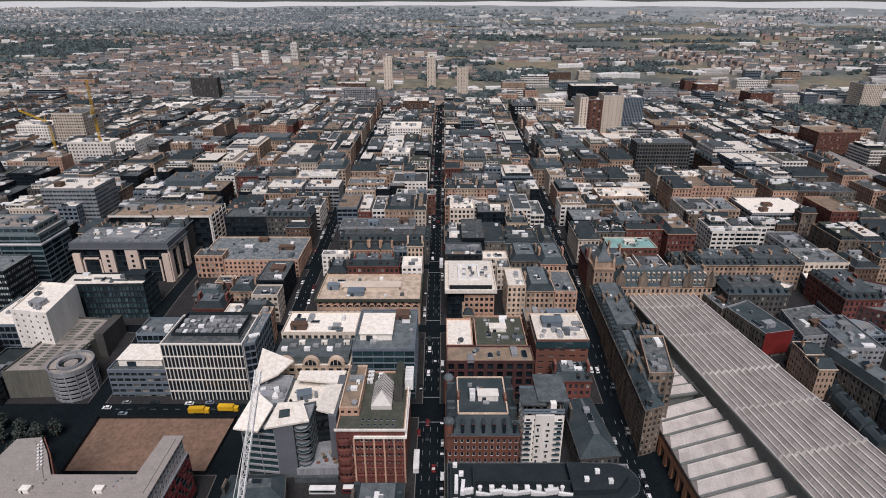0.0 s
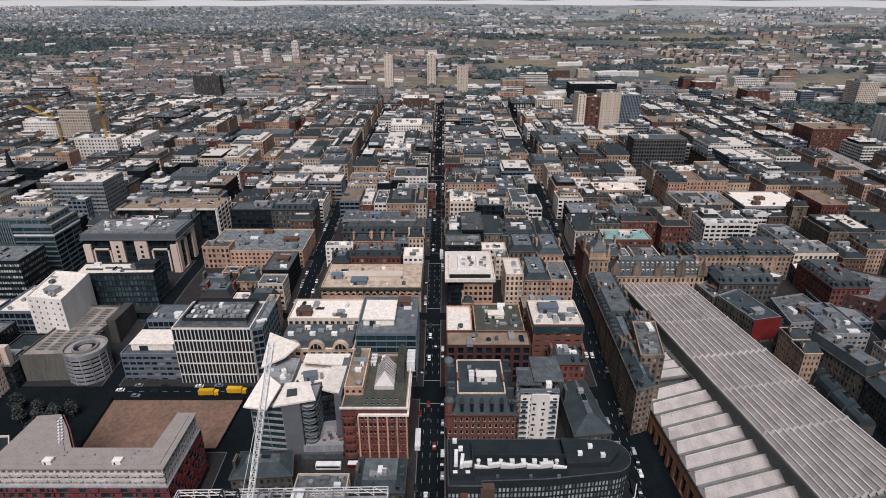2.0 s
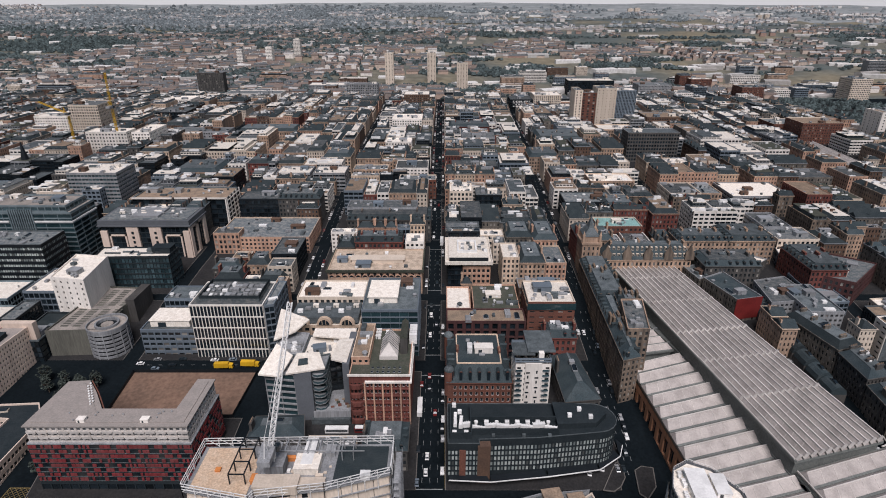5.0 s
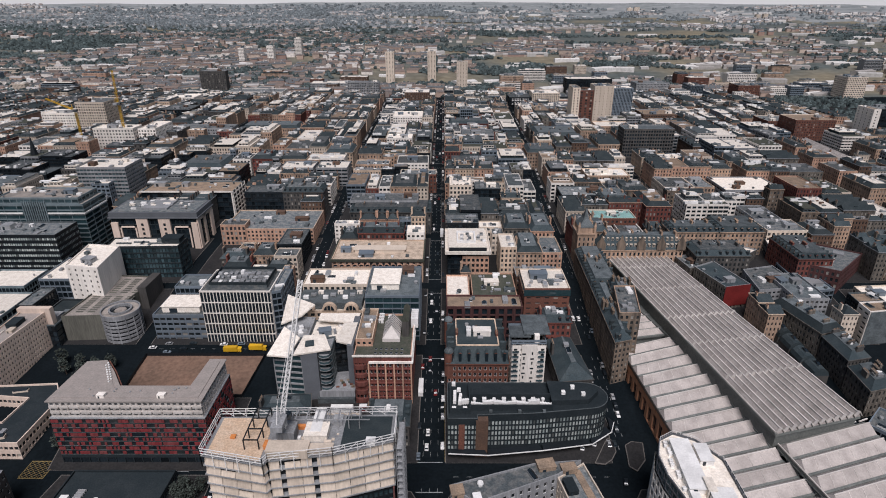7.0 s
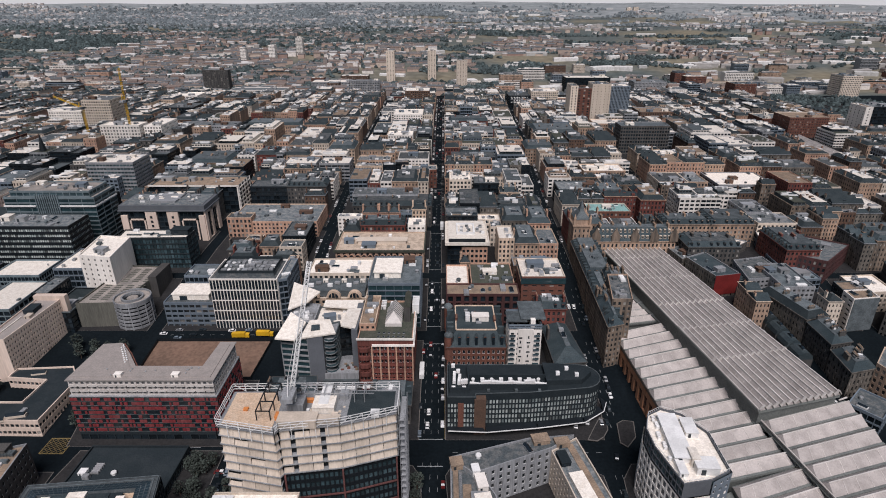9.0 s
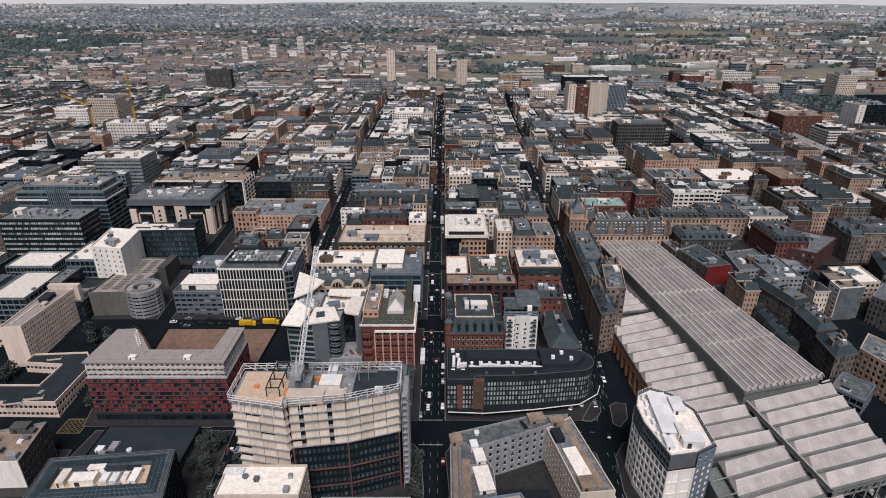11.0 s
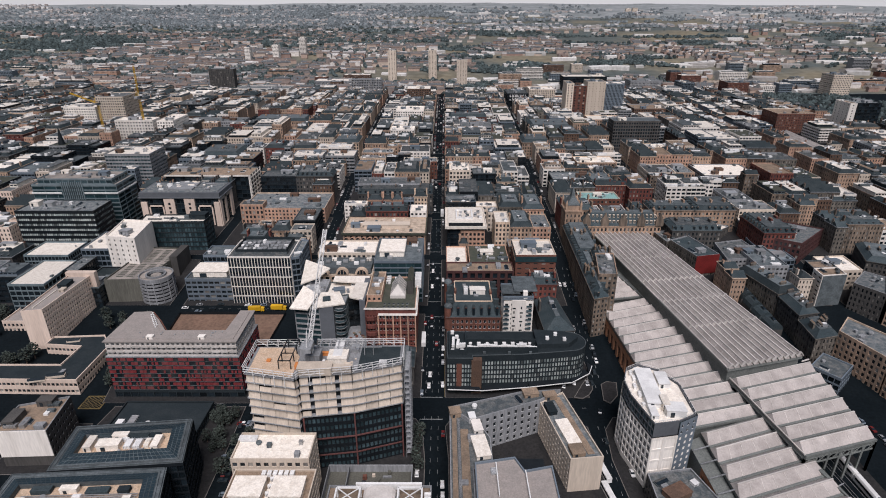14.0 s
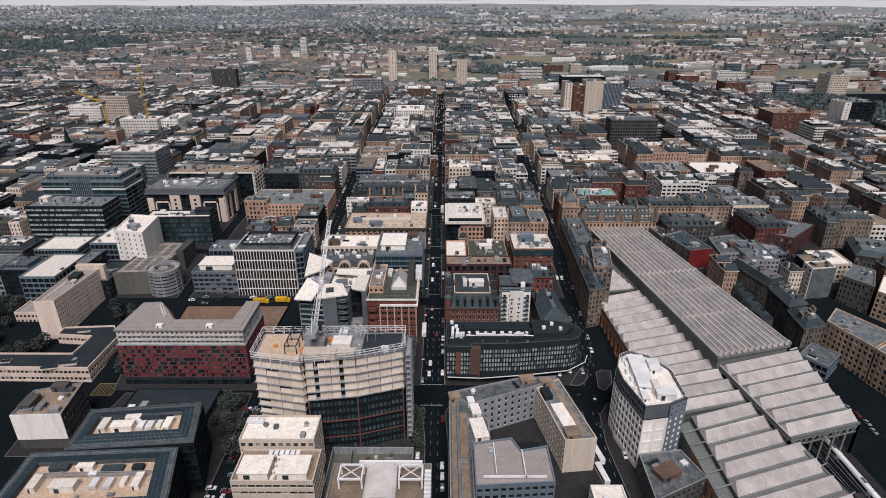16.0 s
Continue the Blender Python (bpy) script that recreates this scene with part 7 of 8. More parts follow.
for x, y, z, w in ((-2090, 3302, 126, 28), (-2040, 3310, 127, 28), (1095, 3583, 144, 30), (1135, 3583, 148, 30), (1560, 3003, 122, 22), (1600, 3010, 125, 22), (-700, 2700, 100, 18), (-640, 2720, 101, 20), (-560, 2730, 100, 18)):
    far_tower(x - w / 2, x + w / 2, y, 20, zhill(x, y) - 2, z, "cream", "distant pale residential tower block", bay=6, ww=.4, wh=.4)


def church():
    top = thing("church_spire", "soot-black stone church spire above low roofs", "church")
    mb = MB()
    mb.box(-425, 524, 20, -417, 532, 42)
    part("tower", mb, "black", top)
    mb = MB()
    mb.tube(-421, 528, 42, 64, 4.2, .1, 8)
    part("spire", mb, "black", top)


church()


def rail_shed(poly, z):
    ridge_shed("station_shed", "grey striped station roof", poly, z, 5, 2.5, ("shed", "shedlite", "gutter"), across=False)


rail_shed(((401, 525), (443, 554), (449, 653), (418, 634)), 33)

luffing_crane((-361, 596, 20), (-357, 590, 122), 84, "yellow", "yellow tower crane over the unfinished flats")
luffing_crane((-420, 610, 20), (-470, 640, 84), 74, "yellow", "yellow tower crane over the unfinished flats")


# ---- the rest of the grid ----
def hits(x0, y0, x1, y1, gap=1.0):
    for a, b, c, d in TAKEN:
        ox, oy = min(x1, c) - max(x0, a), min(y1, d) - max(y0, b)
        if ox > gap and oy > gap:
            return True
    return False


FAR_MATS = ["tan", "pale", "red", "dark", "white", "conc", "rust", "brown", "cream", "blind", "slate", "felt", "lead", "membrane", "pebble", "metal", "black", "cladding", "peach", "rose", "soot", "glass", "paint", "range", "moss"]
FAR_TOWN, SEPARATE = MB(), [0]
STONE = {"tan": "buff stone", "pale": "pale stone", "red": "red stone", "dark": "sooty stone", "white": "white rendered", "conc": "grey concrete", "rust": "orange brick", "brown": "brown brick", "cream": "cream rendered", "black": "black clad", "cladding": "blue-grey clad", "peach": "peach concrete", "rose": "peach sandstone", "soot": "grey-brown stone", "range": "weathered brown stone"}


def simple_block(x0, y0, x1, y1, z, wall, roof, form, r, z0=None):
    """A building farther off: walls with openings and panes, and its roof; past the nearest they are joined into one town."""
    if z0 is None:
        z0 = min(gz(x0, y0), gz(x1, y1)) - 1
    SEPARATE[0] += 1
    own = SEPARATE[0] <= 90
    top = None
    poly = rect(x0, y0, x1, y1)
    w, d = x1 - x0, y1 - y0

    def emit(name, mats, fill):
        if own:
            mb = MB()
            fill(mb, range(len(mats)))
            return part(name, mb, mats, top)
        fill(FAR_TOWN, [FAR_MATS.index(k) for k in mats])

    modern = wall in ("black", "cladding", "conc", "white")
    ww, wh = r.choice(((.9, .5), (.92, .62), (.7, .55))) if modern else r.choice(((.42, .6), (.46, .62), (.4, .55)))
    bay = (3.4 if modern else 2.5) * (1 if own else 1.12)

    def walls(mb, ix):
        panes = []
        for k in range(4):
            a, b = poly[k], poly[(k + 1) % 4]
            length = math.dist(a, b)
            hidden = k == 2 or (k == 1 and (x0 + x1) / 2 > 60) or (k == 3 and (x0 + x1) / 2 < -60)
            if hidden or (k != 0 and not own and y0 > 640):
                mb.face([(*a, z0), (*b, z0), (*b, z), (*a, z)], ix[0])
            else:
                facade(mb, panes, a, b, z0, z, max(1, round(length / bay)), max(1, round((z - z0 - 1.6) / 3.6)), ww, wh, .3, mi=ix[0])
        for x, y, zz, ux, uy, pw, h in panes:
            mb.face([(x - ux * pw / 2, y - uy * pw / 2, zz - h / 2), (x + ux * pw / 2, y + uy * pw / 2, zz - h / 2), (x + ux * pw / 2, y + uy * pw / 2, zz + h / 2), (x - ux * pw / 2, y - uy * pw / 2, zz + h / 2)], ix[1])

    if own:
        top = thing("town_building", STONE[wall] + (" building with dark slate roof" if form != "flat" else " building with cluttered flat roof"), "building", "town buildings")
    emit("wall", (wall, "glass" if modern else "blind"), walls)
    if form == "hip":
        run, h = min(r.uniform(2.6, 4.5), w * .42, d * .42), r.uniform(2.2, 3.4)
        e, t = inset(poly, -.4), inset(poly, run)

        def slopes(mb, ix):
            for k in range(4):
                j = (k + 1) % 4
                mb.face([(*e[k], z), (*e[j], z), (*t[j], z + h), (*t[k], z + h)], ix[0])
            mb.face([(*p, z) for p in reversed(e)], ix[0])
        emit("roof", ("slate",), slopes)
        emit("roof_flat", (roof,), lambda mb, ix: mb.prism(inset(t, -.1), z + h - .05, z + h + .12, ix[0]))
        deck, zd = inset(poly, run + 1), z + h + .12
    elif form == "twin":
        n = max(1, round(d / 9))
        h = r.uniform(2.4, 3.4)

        def ridges(mb, ix):
            for k in range(n):
                ya, yb = y0 + d * k / n - (.3 if k == 0 else 0), y0 + d * (k + 1) / n
                ym = (ya + yb) / 2
                mb.solid([(x0 - .2, ya, z), (x1 + .2, ya, z), (x1 + .2, yb, z), (x0 - .2, yb, z), (x0 - .2, ym, z + h), (x1 + .2, ym, z + h)], [(0, 1, 5, 4), (2, 3, 4, 5), (3, 0, 4), (1, 2, 5), (3, 2, 1, 0)], ix[0])
        emit("roof", ("slate",), ridges)
        deck, zd = None, z
    else:
        i = inset(poly, .45)

        def rim(mb, ix):
            for k in range(4):
                j = (k + 1) % 4
                mb.face([(*poly[k], z), (*poly[j], z), (*i[j], z), (*i[k], z)], ix[0])
                mb.face([(*i[k], z), (*i[j], z), (*i[j], z - .7), (*i[k], z - .7)], ix[0])
        emit("parapet", (COPING.get(wall, wall),), rim)
        emit("roof", (roof,), lambda mb, ix: mb.face([(*p, z - .7) for p in i], ix[0]))
        deck, zd = inset(poly, 1.6), z - .7
        if r.random() < .55 and min(w, d) > 11:
            q = inset(poly, r.uniform(1.6, 3.4))
            if r.random() < .5:
                q = [(p[0], max(p[1], y0 + d * .35)) for p in q]
            hh = r.uniform(2.6, 3.6)
            skin = r.choice(("white", "lead", "cladding", "black", "membrane", "conc", "slate", "membrane"))

            def attic(mb, ix):
                panes = []
                for k in range(4):
                    a, b = q[k], q[(k + 1) % 4]
                    if k == 0 and math.dist(a, b) > 4:
                        facade(mb, panes, a, b, zd, zd + hh, max(1, round(math.dist(a, b) / 3)), 1, .8, .55, .2, .5, .4, ix[0])
                    else:
                        mb.face([(*a, zd), (*b, zd), (*b, zd + hh), (*a, zd + hh)], ix[0])
                for x, y, zz, ux, uy, pw, h in panes:
                    mb.face([(x - pw / 2, y, zz - h / 2), (x + pw / 2, y, zz - h / 2), (x + pw / 2, y, zz + h / 2), (x - pw / 2, y, zz + h / 2)], ix[1])
                mb.prism(inset(q, -.3), zd + hh, zd + hh + .25, ix[2])
            emit("attic_storey", (skin, "glass", r.choice((roof, "membrane", "lead"))), attic)
            deck, zd = inset(q, .6), zd + hh + .25
    if form != "flat":
        def eaves(mb, ix):
            o, q = inset(poly, -.5), inset(poly, -.05)
            for k in range(4):
                j = (k + 1) % 4
                mb.prism([o[k], o[j], q[j], q[k]], z - .35, z + .12, ix[0])
        emit("eaves_course", (COPING.get(wall, wall),), eaves)
        for _ in range(0 if own else r.randint(2, 6)):
            x, y, q = r.uniform(x0 + 1, x1 - 1), r.uniform(y0 + 1, y1 - 1), r.uniform(.4, 1.1)
            up = 1.2 + (min(x - x0, x1 - x, y - y0, y1 - y) * .5 if form == "hip" else 1.2)
            FAR_TOWN.box(x - q * 1.5, y - q, z, x + q * 1.5, y + q, z + min(up, 3.6), FAR_MATS.index(r.choice(("lead", "metal", "slate", wall, "paint", "brown"))))
        for x in ([x0 + .5, x1 - .5] if w > 12 else [x0 + .5]):
            yc, hh = y0 + d * r.uniform(.3, .7), r.uniform(1.0, 1.8) + (2.8 if form == "hip" else 2.4)

            def stack(mb, ix):
                mb.box(x - .4, yc - 1.1, z - .3, x + .4, yc + 1.1, z + hh, ix[0])
                for o in (-.7, 0, .7):
                    mb.box(x - .15, yc + o - .15, z + hh, x + .15, yc + o + .15, z + hh + .6, ix[1])
            emit("chimney_stack", (wall if wall not in ("white", "black") else "brown", "rust"), stack)
    if form == "hip" and w > 10 and r.random() < .6:
        cnt = int(w / 4.5)

        def dormer_row(mb, ix):
            for k in range(cnt):
                x = x0 + w * (k + .5) / cnt
                mb.box(x - .6, y0 + .55, z + .2, x + .6, y0 + 2.2, z + 1.7, ix[0])
                mb.face([(x - .45, y0 + .54, z + .4), (x + .45, y0 + .54, z + .4), (x + .45, y0 + .54, z + 1.5), (x - .45, y0 + .54, z + 1.5)], ix[1])
        emit("dormer_row", ("lead", "glass"), dormer_row)
    if deck and min(deck[1][0] - deck[0][0], deck[3][1] - deck[0][1]) > 1.5:
        xa, xb, ya, yb = deck[0][0], deck[1][0], deck[0][1], deck[3][1]
        for _ in range(3 if own else r.randint(3, 8)):
            x, y, s, h = r.uniform(xa, xb), r.uniform(ya, yb), r.uniform(.6, 2.0), r.uniform(.6, 2.2)
            kind, skin = r.choice(("plant", "rooflight", "fan", "hut", "duct")), r.choice(("metal", "paint", "lead", "conc", "paint"))
            sx = s * (r.uniform(1, 3) if kind in ("duct", "hut", "plant") else 1)
            if own:
                roof_unit(top, kind, x, y, zd, 2 * sx, 2 * s, h, 0, skin)
            else:
                FAR_TOWN.box(x - sx, y - s * .7, zd, x + sx, y + s * .7, zd + h, FAR_MATS.index(skin))


def lots(x0, y0, x1, y1, level=0):
    """The free parts of a plot."""
    if not hits(x0, y0, x1, y1, .3):
        return [(x0, y0, x1, y1)]
    if level > 2 or max(x1 - x0, y1 - y0) < 11:
        return []
    if x1 - x0 > y1 - y0:
        m = (x0 + x1) / 2
        return lots(x0, y0, m, y1, level + 1) + lots(m, y0, x1, y1, level + 1)
    m = (y0 + y1) / 2
    return lots(x0, y0, x1, m, level + 1) + lots(x0, m, x1, y1, level + 1)


def wall_for(x, y, r):
    """The stone and cladding that each quarter is mostly built of."""
    if x < -165 and y < 520:
        return r.choice(("black", "cladding", "white", "cream", "black", "dark", "conc", "tan", "cladding", "peach"))
    if x < -95:
        return r.choice(("tan", "rose", "pale", "rose", "tan", "rose", "white", "red", "brown", "cream", "tan", "dark"))
    if x < 92:
        return r.choice(("tan", "red", "white", "black", "rose", "pale", "cladding", "cream", "rose", "white", "soot"))
    if y < 480:
        return r.choice(("soot", "dark", "range", "tan", "soot", "red", "range", "white", "cream", "brown"))
    return r.choice(("soot", "tan", "rose", "white", "brown", "cream", "conc", "cladding", "rose", "pale", "white"))


def fill_town():
    r = random.Random(11)
    for j in range(1, len(CROSS) - 1):
        ya, yb = CROSS[j] + 6.5, CROSS[j + 1] - 6.5
        ym = (ya + yb) / 2
        ss = streets(ym)
        for k in range(len(ss) - 1):
            xa, xb = ss[k] + 7.5, ss[k + 1] - 7.5
            xm = (xa + xb) / 2
            if xb - xa < 15 or (98 < xm < 170 and ym < 330) or abs(xm) > 0.8 * (ym + 200):
                continue
            if not (-168 < xm < -100 and ym < 226):
                pavement([(y, xa - 3.2, xb + 3.2) for y in [ya - 2.6] + sorted({y for y in PROFILE_Y if ya - 2.6 < y < yb + 2.6} | set(spread(ya, yb, 12))) + [yb + 2.6]])
            depth = (yb - ya) / 2
            level = r.uniform(16.5, 20.5) - (2.5 if ym > 650 else 0)
            for row in (0, 1):
                x = xa
                while x < xb - 8:
                    w = min(r.uniform(9, 27), xb - x)
                    if xb - x - w < 8:
                        w = xb - x
                    d = depth * r.uniform(.74, .95)
                    y0, y1 = (ya, ya + d) if row == 0 else (yb - d, yb)
                    h = level + r.choice((-4, -2, -1, 0, 0, 0, 1, 2, 4))
                    wl = wall_for(x + w / 2, ym, r)
                    pitched = wl not in ("white", "black", "cladding", "conc", "peach") and r.random() < (.68 if x > 92 else .5)
                    form = r.choice(("hip", "hip", "twin")) if pitched else "flat"
                    for lx0, ly0, lx1, ly1 in lots(x, y0, x + w - .3, y1):
                        if (-290 < x + w / 2 < -195 and 610 < ym < 720) or (x > 560 and ym > 640):
                            continue
                        z = gz((lx0 + lx1) / 2, (ly0 + ly1) / 2) + h
                        if ym < 400 and abs(x + w / 2 - 10) < 170:
                            st = {"tan": "tan", "pale": "pale", "dark": "sooty", "red": "redstone", "white": "white", "conc": "conc", "rust": "rust", "brown": "brown", "cream": "cream", "black": "darkglass", "cladding": "curtain", "peach": "cream", "rose": "tan", "soot": "sooty", "range": "sooty"}[wl]
                            building(st, rect(lx0, ly0, lx1, ly1), z, roof="slate" if pitched else "flat", clutter=4, take=False, dormers=ym < 330, wall=wl, label=STONE[wl] + (" city block with slate roof and chimneys" if pitched else " city building with flat roof and plant"))
                        else:
                            simple_block(lx0, ly0, lx1, ly1, z, wl, r.choice(("felt", "lead", "membrane", "felt", "membrane", "pebble", "moss")), form, r)
                    x += w
    # larger blocks beyond the grid
    for _ in range(90):
        y = r.uniform(1085, 1420)
        x = r.uniform(-.75 * (y + 150), .8 * (y + 150))
        w, d, h = r.uniform(22, 70), r.uniform(14, 30), r.uniform(10, 26) * (1 if x > 150 else .7)
        if hits(x - w / 2 - 4, y - 4, x + w / 2 + 4, y + d + 4) or (abs(x + 10) < 130 and h > 14):
            continue
        TAKEN.append((x - w / 2, y, x + w / 2, y + d))
        simple_block(x - w / 2, y, x + w / 2, y + d, zhill(x, y) + h, r.choice(("white", "cream", "conc", "brown", "rose", "cladding", "tan", "rust")), r.choice(("felt", "membrane", "lead", "pebble")), "flat", r, zhill(x, y) - 8)


fill_town()
tagged(part("far_town", FAR_TOWN, FAR_MATS, kind="stuff"), "far blocks of stone, brick and concrete town buildings", "buildings")


# ---- far districts: houses, sheds and woods ----
def far_country():
    r = random.Random(5)
    walls, roofs, sheds = (MB(False), MB(False)), (MB(False), MB(False)), MB(False)

    def terrace(x, y, w, d, h, rise, turn, far):
        z = zhill(x, y) - .6
        c, s = math.cos(turn), math.sin(turn)
        P = lambda i, j, k: (x + c * i * w - s * j * d, y + s * i * w + c * j * d, z + k)
        v = [P(-.5, -.5, 0), P(.5, -.5, 0), P(.5, .5, 0), P(-.5, .5, 0), P(-.5, -.5, h), P(.5, -.5, h), P(.5, .5, h), P(-.5, .5, h), P(-.5, 0, h + rise), P(.5, 0, h + rise)]
        walls[far].solid(v, [(0, 1, 5, 4), (1, 2, 6, 9, 5), (2, 3, 7, 6), (3, 0, 4, 8, 7)])
        o = [P(-.5, -.56, h - .3), P(.5, -.56, h - .3), P(.5, 0, h + rise + .1), P(-.5, 0, h + rise + .1), P(.5, .56, h - .3), P(-.5, .56, h - .3)]
        roofs[far].solid(o, [(0, 1, 2, 3), (3, 2, 4, 5)])
        for k in range(int(w / 14)):
            q = P(-.5 + (k + .5) * 14 / w, 0, h + rise - .4)
            walls[far].box(q[0] - .5, q[1] - .9, q[2], q[0] + .5, q[1] + .9, q[2] + 2)

    for _ in range(820):
        y = 1105 + 2750 * r.random() ** 1.35
        half = 0.85 * (y + 150)
        x0 = r.uniform(-half, half)
        if noise.noise((x0 / 380, y / 380, 3)) < (-.3 if x0 < 0 else -.02):
            continue
        # Rows past 2350 m use the colours with haze painted in.
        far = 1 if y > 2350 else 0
        turn = r.choice((0, 0, 0, .12, -.15, .4, -.3, math.pi / 2))
        n = r.randint(2, 6)
        h, kind = r.choice((6, 6, 7, 9, 11, 12)), r.uniform(9, 12)
        for row in range(r.randint(1, 4)):
            for k in range(n):
                w = r.uniform(14, 34) if y < 1900 else r.uniform(11, 24)
                u, v = (k - n / 2) * 37, row * r.uniform(30, 44)
                x, yy = x0 + math.cos(turn) * u - math.sin(turn) * v, y + math.sin(turn) * u + math.cos(turn) * v
                if r.random() < .85 and not hits(x - 14, yy - 8, x + 14, yy + 8) and yy > 1100:
                    terrace(x, yy, w, kind, h + r.choice((-1, 0, 0, 1)), r.uniform(2.2, 3.4), turn, far)
    for _ in range(420):
        y = 1115 + 2600 * r.random() ** 1.6
        half = .8 * (y + 150)
        x = r.uniform(-half, half)
        if x < -100 and r.random() < .6:
            continue
        w, d, h = r.uniform(20, 75), r.uniform(12, 34), r.uniform(5, 11)
        z = zhill(x, y) - 1.5
        p = rect(x - w / 2, y - d / 2, x + w / 2, y + d / 2, r.choice((0, 8, -12, 25)))
        if not hits(x - w / 2, y - d / 2, x + w / 2, y + d / 2):
            c, e = [(p[k][0] + p[(k + 3) % 4][0]) / 2 for k in (0, 2)], [(p[k][1] + p[(k + 3) % 4][1]) / 2 for k in (0, 2)]
            b = [(*q, z) for q in p] + [(*q, z + h) for q in p] + [(c[0], e[0], z + h + 2), (c[1], e[1], z + h + 2)]
            sheds.solid(b, [(0, 1, 5, 4), (1, 2, 6, 9, 5), (2, 3, 7, 6), (3, 0, 4, 8, 7), (4, 5, 9, 8), (6, 7, 8, 9)])
    for far, (wm, rm, lab) in enumerate((("row_wall", "row_roof", "rows of brown stone and brick terraces with dark roofs"), ("far_wall", "far_roof", "far rows of brick and stone houses, paled in colour for haze"))):
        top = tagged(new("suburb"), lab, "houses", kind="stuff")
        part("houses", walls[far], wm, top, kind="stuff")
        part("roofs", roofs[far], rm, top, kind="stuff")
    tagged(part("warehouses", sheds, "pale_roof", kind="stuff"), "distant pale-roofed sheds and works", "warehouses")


far_country()


def clump(mb, x, y, z, s, h, r, n=7, low=False):
    """One leafy clump: a rough, lopsided many-faced lump."""
    a0 = r.random() * 6.28
    ring = lambda rad, zz: [(x + rad * s * (1 + .35 * (r.random() - .5)) * math.cos(a0 + 6.283 * k / n), y + rad * s * (1 + .35 * (r.random() - .5)) * math.sin(a0 + 6.283 * k / n), z + zz * h * (1 + .25 * (r.random() - .5))) for k in range(n)]
    vs = ([] if low else ring(.7, .1)) + ring(1, .3 if low else .45) + ring(.6, .85) + [(x + s * .2 * (r.random() - .5), y, z + h * 1.05)]
    m = 1 if low else 2
    fs = [(i * n + k, i * n + (k + 1) % n, (i + 1) * n + (k + 1) % n, (i + 1) * n + k) for i in range(m) for k in range(n)] + [(m * n + k, m * n + (k + 1) % n, (m + 1) * n) for k in range(n)]
    mb.solid(vs, fs)


def woods():
    r = random.Random(21)
    near, far = MB(False), MB(False)
    count = 0
    while count < 43000:
        y = 1100 + 3500 * r.random() ** 1.35
        half = .85 * (y + 150)
        x = r.uniform(-half, half)
        if math.hypot(x, y) > 3500 + 900 * r.random() ** 2:
            continue
        d = noise.noise((x / 330, y / 110, 9)) + .5 * noise.noise((x / 90, y / 50, 2)) - .26 * max(-1, min(1, (x + 50) / 600))
        if d < -.05 + .3 * r.random():
            continue
        count += 1
        if hits(x - 4, y - 4, x + 4, y + 4):
            continue
        s = r.uniform(3.6, 7.6) * (1 + max(0, y - 1800) / 2600)
        # Farther clumps go to the foliage with haze in its colour.
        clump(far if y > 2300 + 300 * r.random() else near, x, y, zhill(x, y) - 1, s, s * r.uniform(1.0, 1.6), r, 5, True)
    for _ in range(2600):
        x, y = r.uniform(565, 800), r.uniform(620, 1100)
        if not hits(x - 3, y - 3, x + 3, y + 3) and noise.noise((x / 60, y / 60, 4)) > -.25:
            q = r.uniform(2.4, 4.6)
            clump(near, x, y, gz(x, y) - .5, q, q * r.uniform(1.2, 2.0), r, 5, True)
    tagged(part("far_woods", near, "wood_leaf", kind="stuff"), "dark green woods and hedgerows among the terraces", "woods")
    tagged(part("far_woods", far, "far_leaf", kind="stuff"), "woods on the far rising ground, paled in colour for haze", "woods")


woods()


def tree(x, y, h, r):
    top = thing("tree", "leafy dark green broadleaf street tree", "tree", "city trees")
    z = gz(x, y)
    mb = MB()
    mb.tube(x, y, z - .3, z + h * .5, h * .035, h * .02, 6)
    for k in range(4):
        a = r.random() * 6.28
        mb.beam((x, y, z + h * (.3 + .05 * k)), (x + math.cos(a) * h * .22, y + math.sin(a) * h * .22, z + h * .62), h * .015)
    part("trunk", mb, "bark", top)
    mb = MB()
    for _ in range(110):
        a, rad, zz = r.random() * 6.28, h * .34 * r.random() ** .6, r.uniform(.3, .9)
        k = 1 - abs(zz - .55) * 1.2
        clump(mb, x + rad * k * math.cos(a), y + rad * k * math.sin(a), z + h * zz - h * .06, h * r.uniform(.03, .062), h * r.uniform(.04, .08), r, 5)
    part("crown", mb, "leaf", top)


rt = random.Random(3)
mbp = MB()
mbp.face([(x, y, gz(x, y) + .3) for x, y in ((-282, 618), (-206, 618), (-206, 700), (-282, 700))])
tagged(part("park_lawn", mbp, "grass", kind="structure"), "green lawn of a tree-ringed city square", "lawn")
for k in range(46):
    side = k % 4
    t = rt.random()
    x, y = ((-282 + 76 * t, 621), (-209, 618 + 80 * t), (-282 + 76 * t, 697), (-279, 618 + 80 * t))[side]
    tree(x + rt.uniform(-6, 6), y + rt.uniform(-5, 5), rt.uniform(9, 15), rt)
for x, y in ((-196, 207), (-190, 211), (-200, 214), (-186, 205), (-205, 208), (-193, 199), (-182, 212), (-211, 216)):
    tree(x, y, rt.uniform(9, 13), rt)
for k in range(7):
    tree(rt.uniform(-258, -212), rt.uniform(168, 181), rt.uniform(8, 13), rt)
for k in range(12):
    tree(rt.uniform(-187, -177), rt.uniform(154, 200), rt.uniform(8, 12), rt)
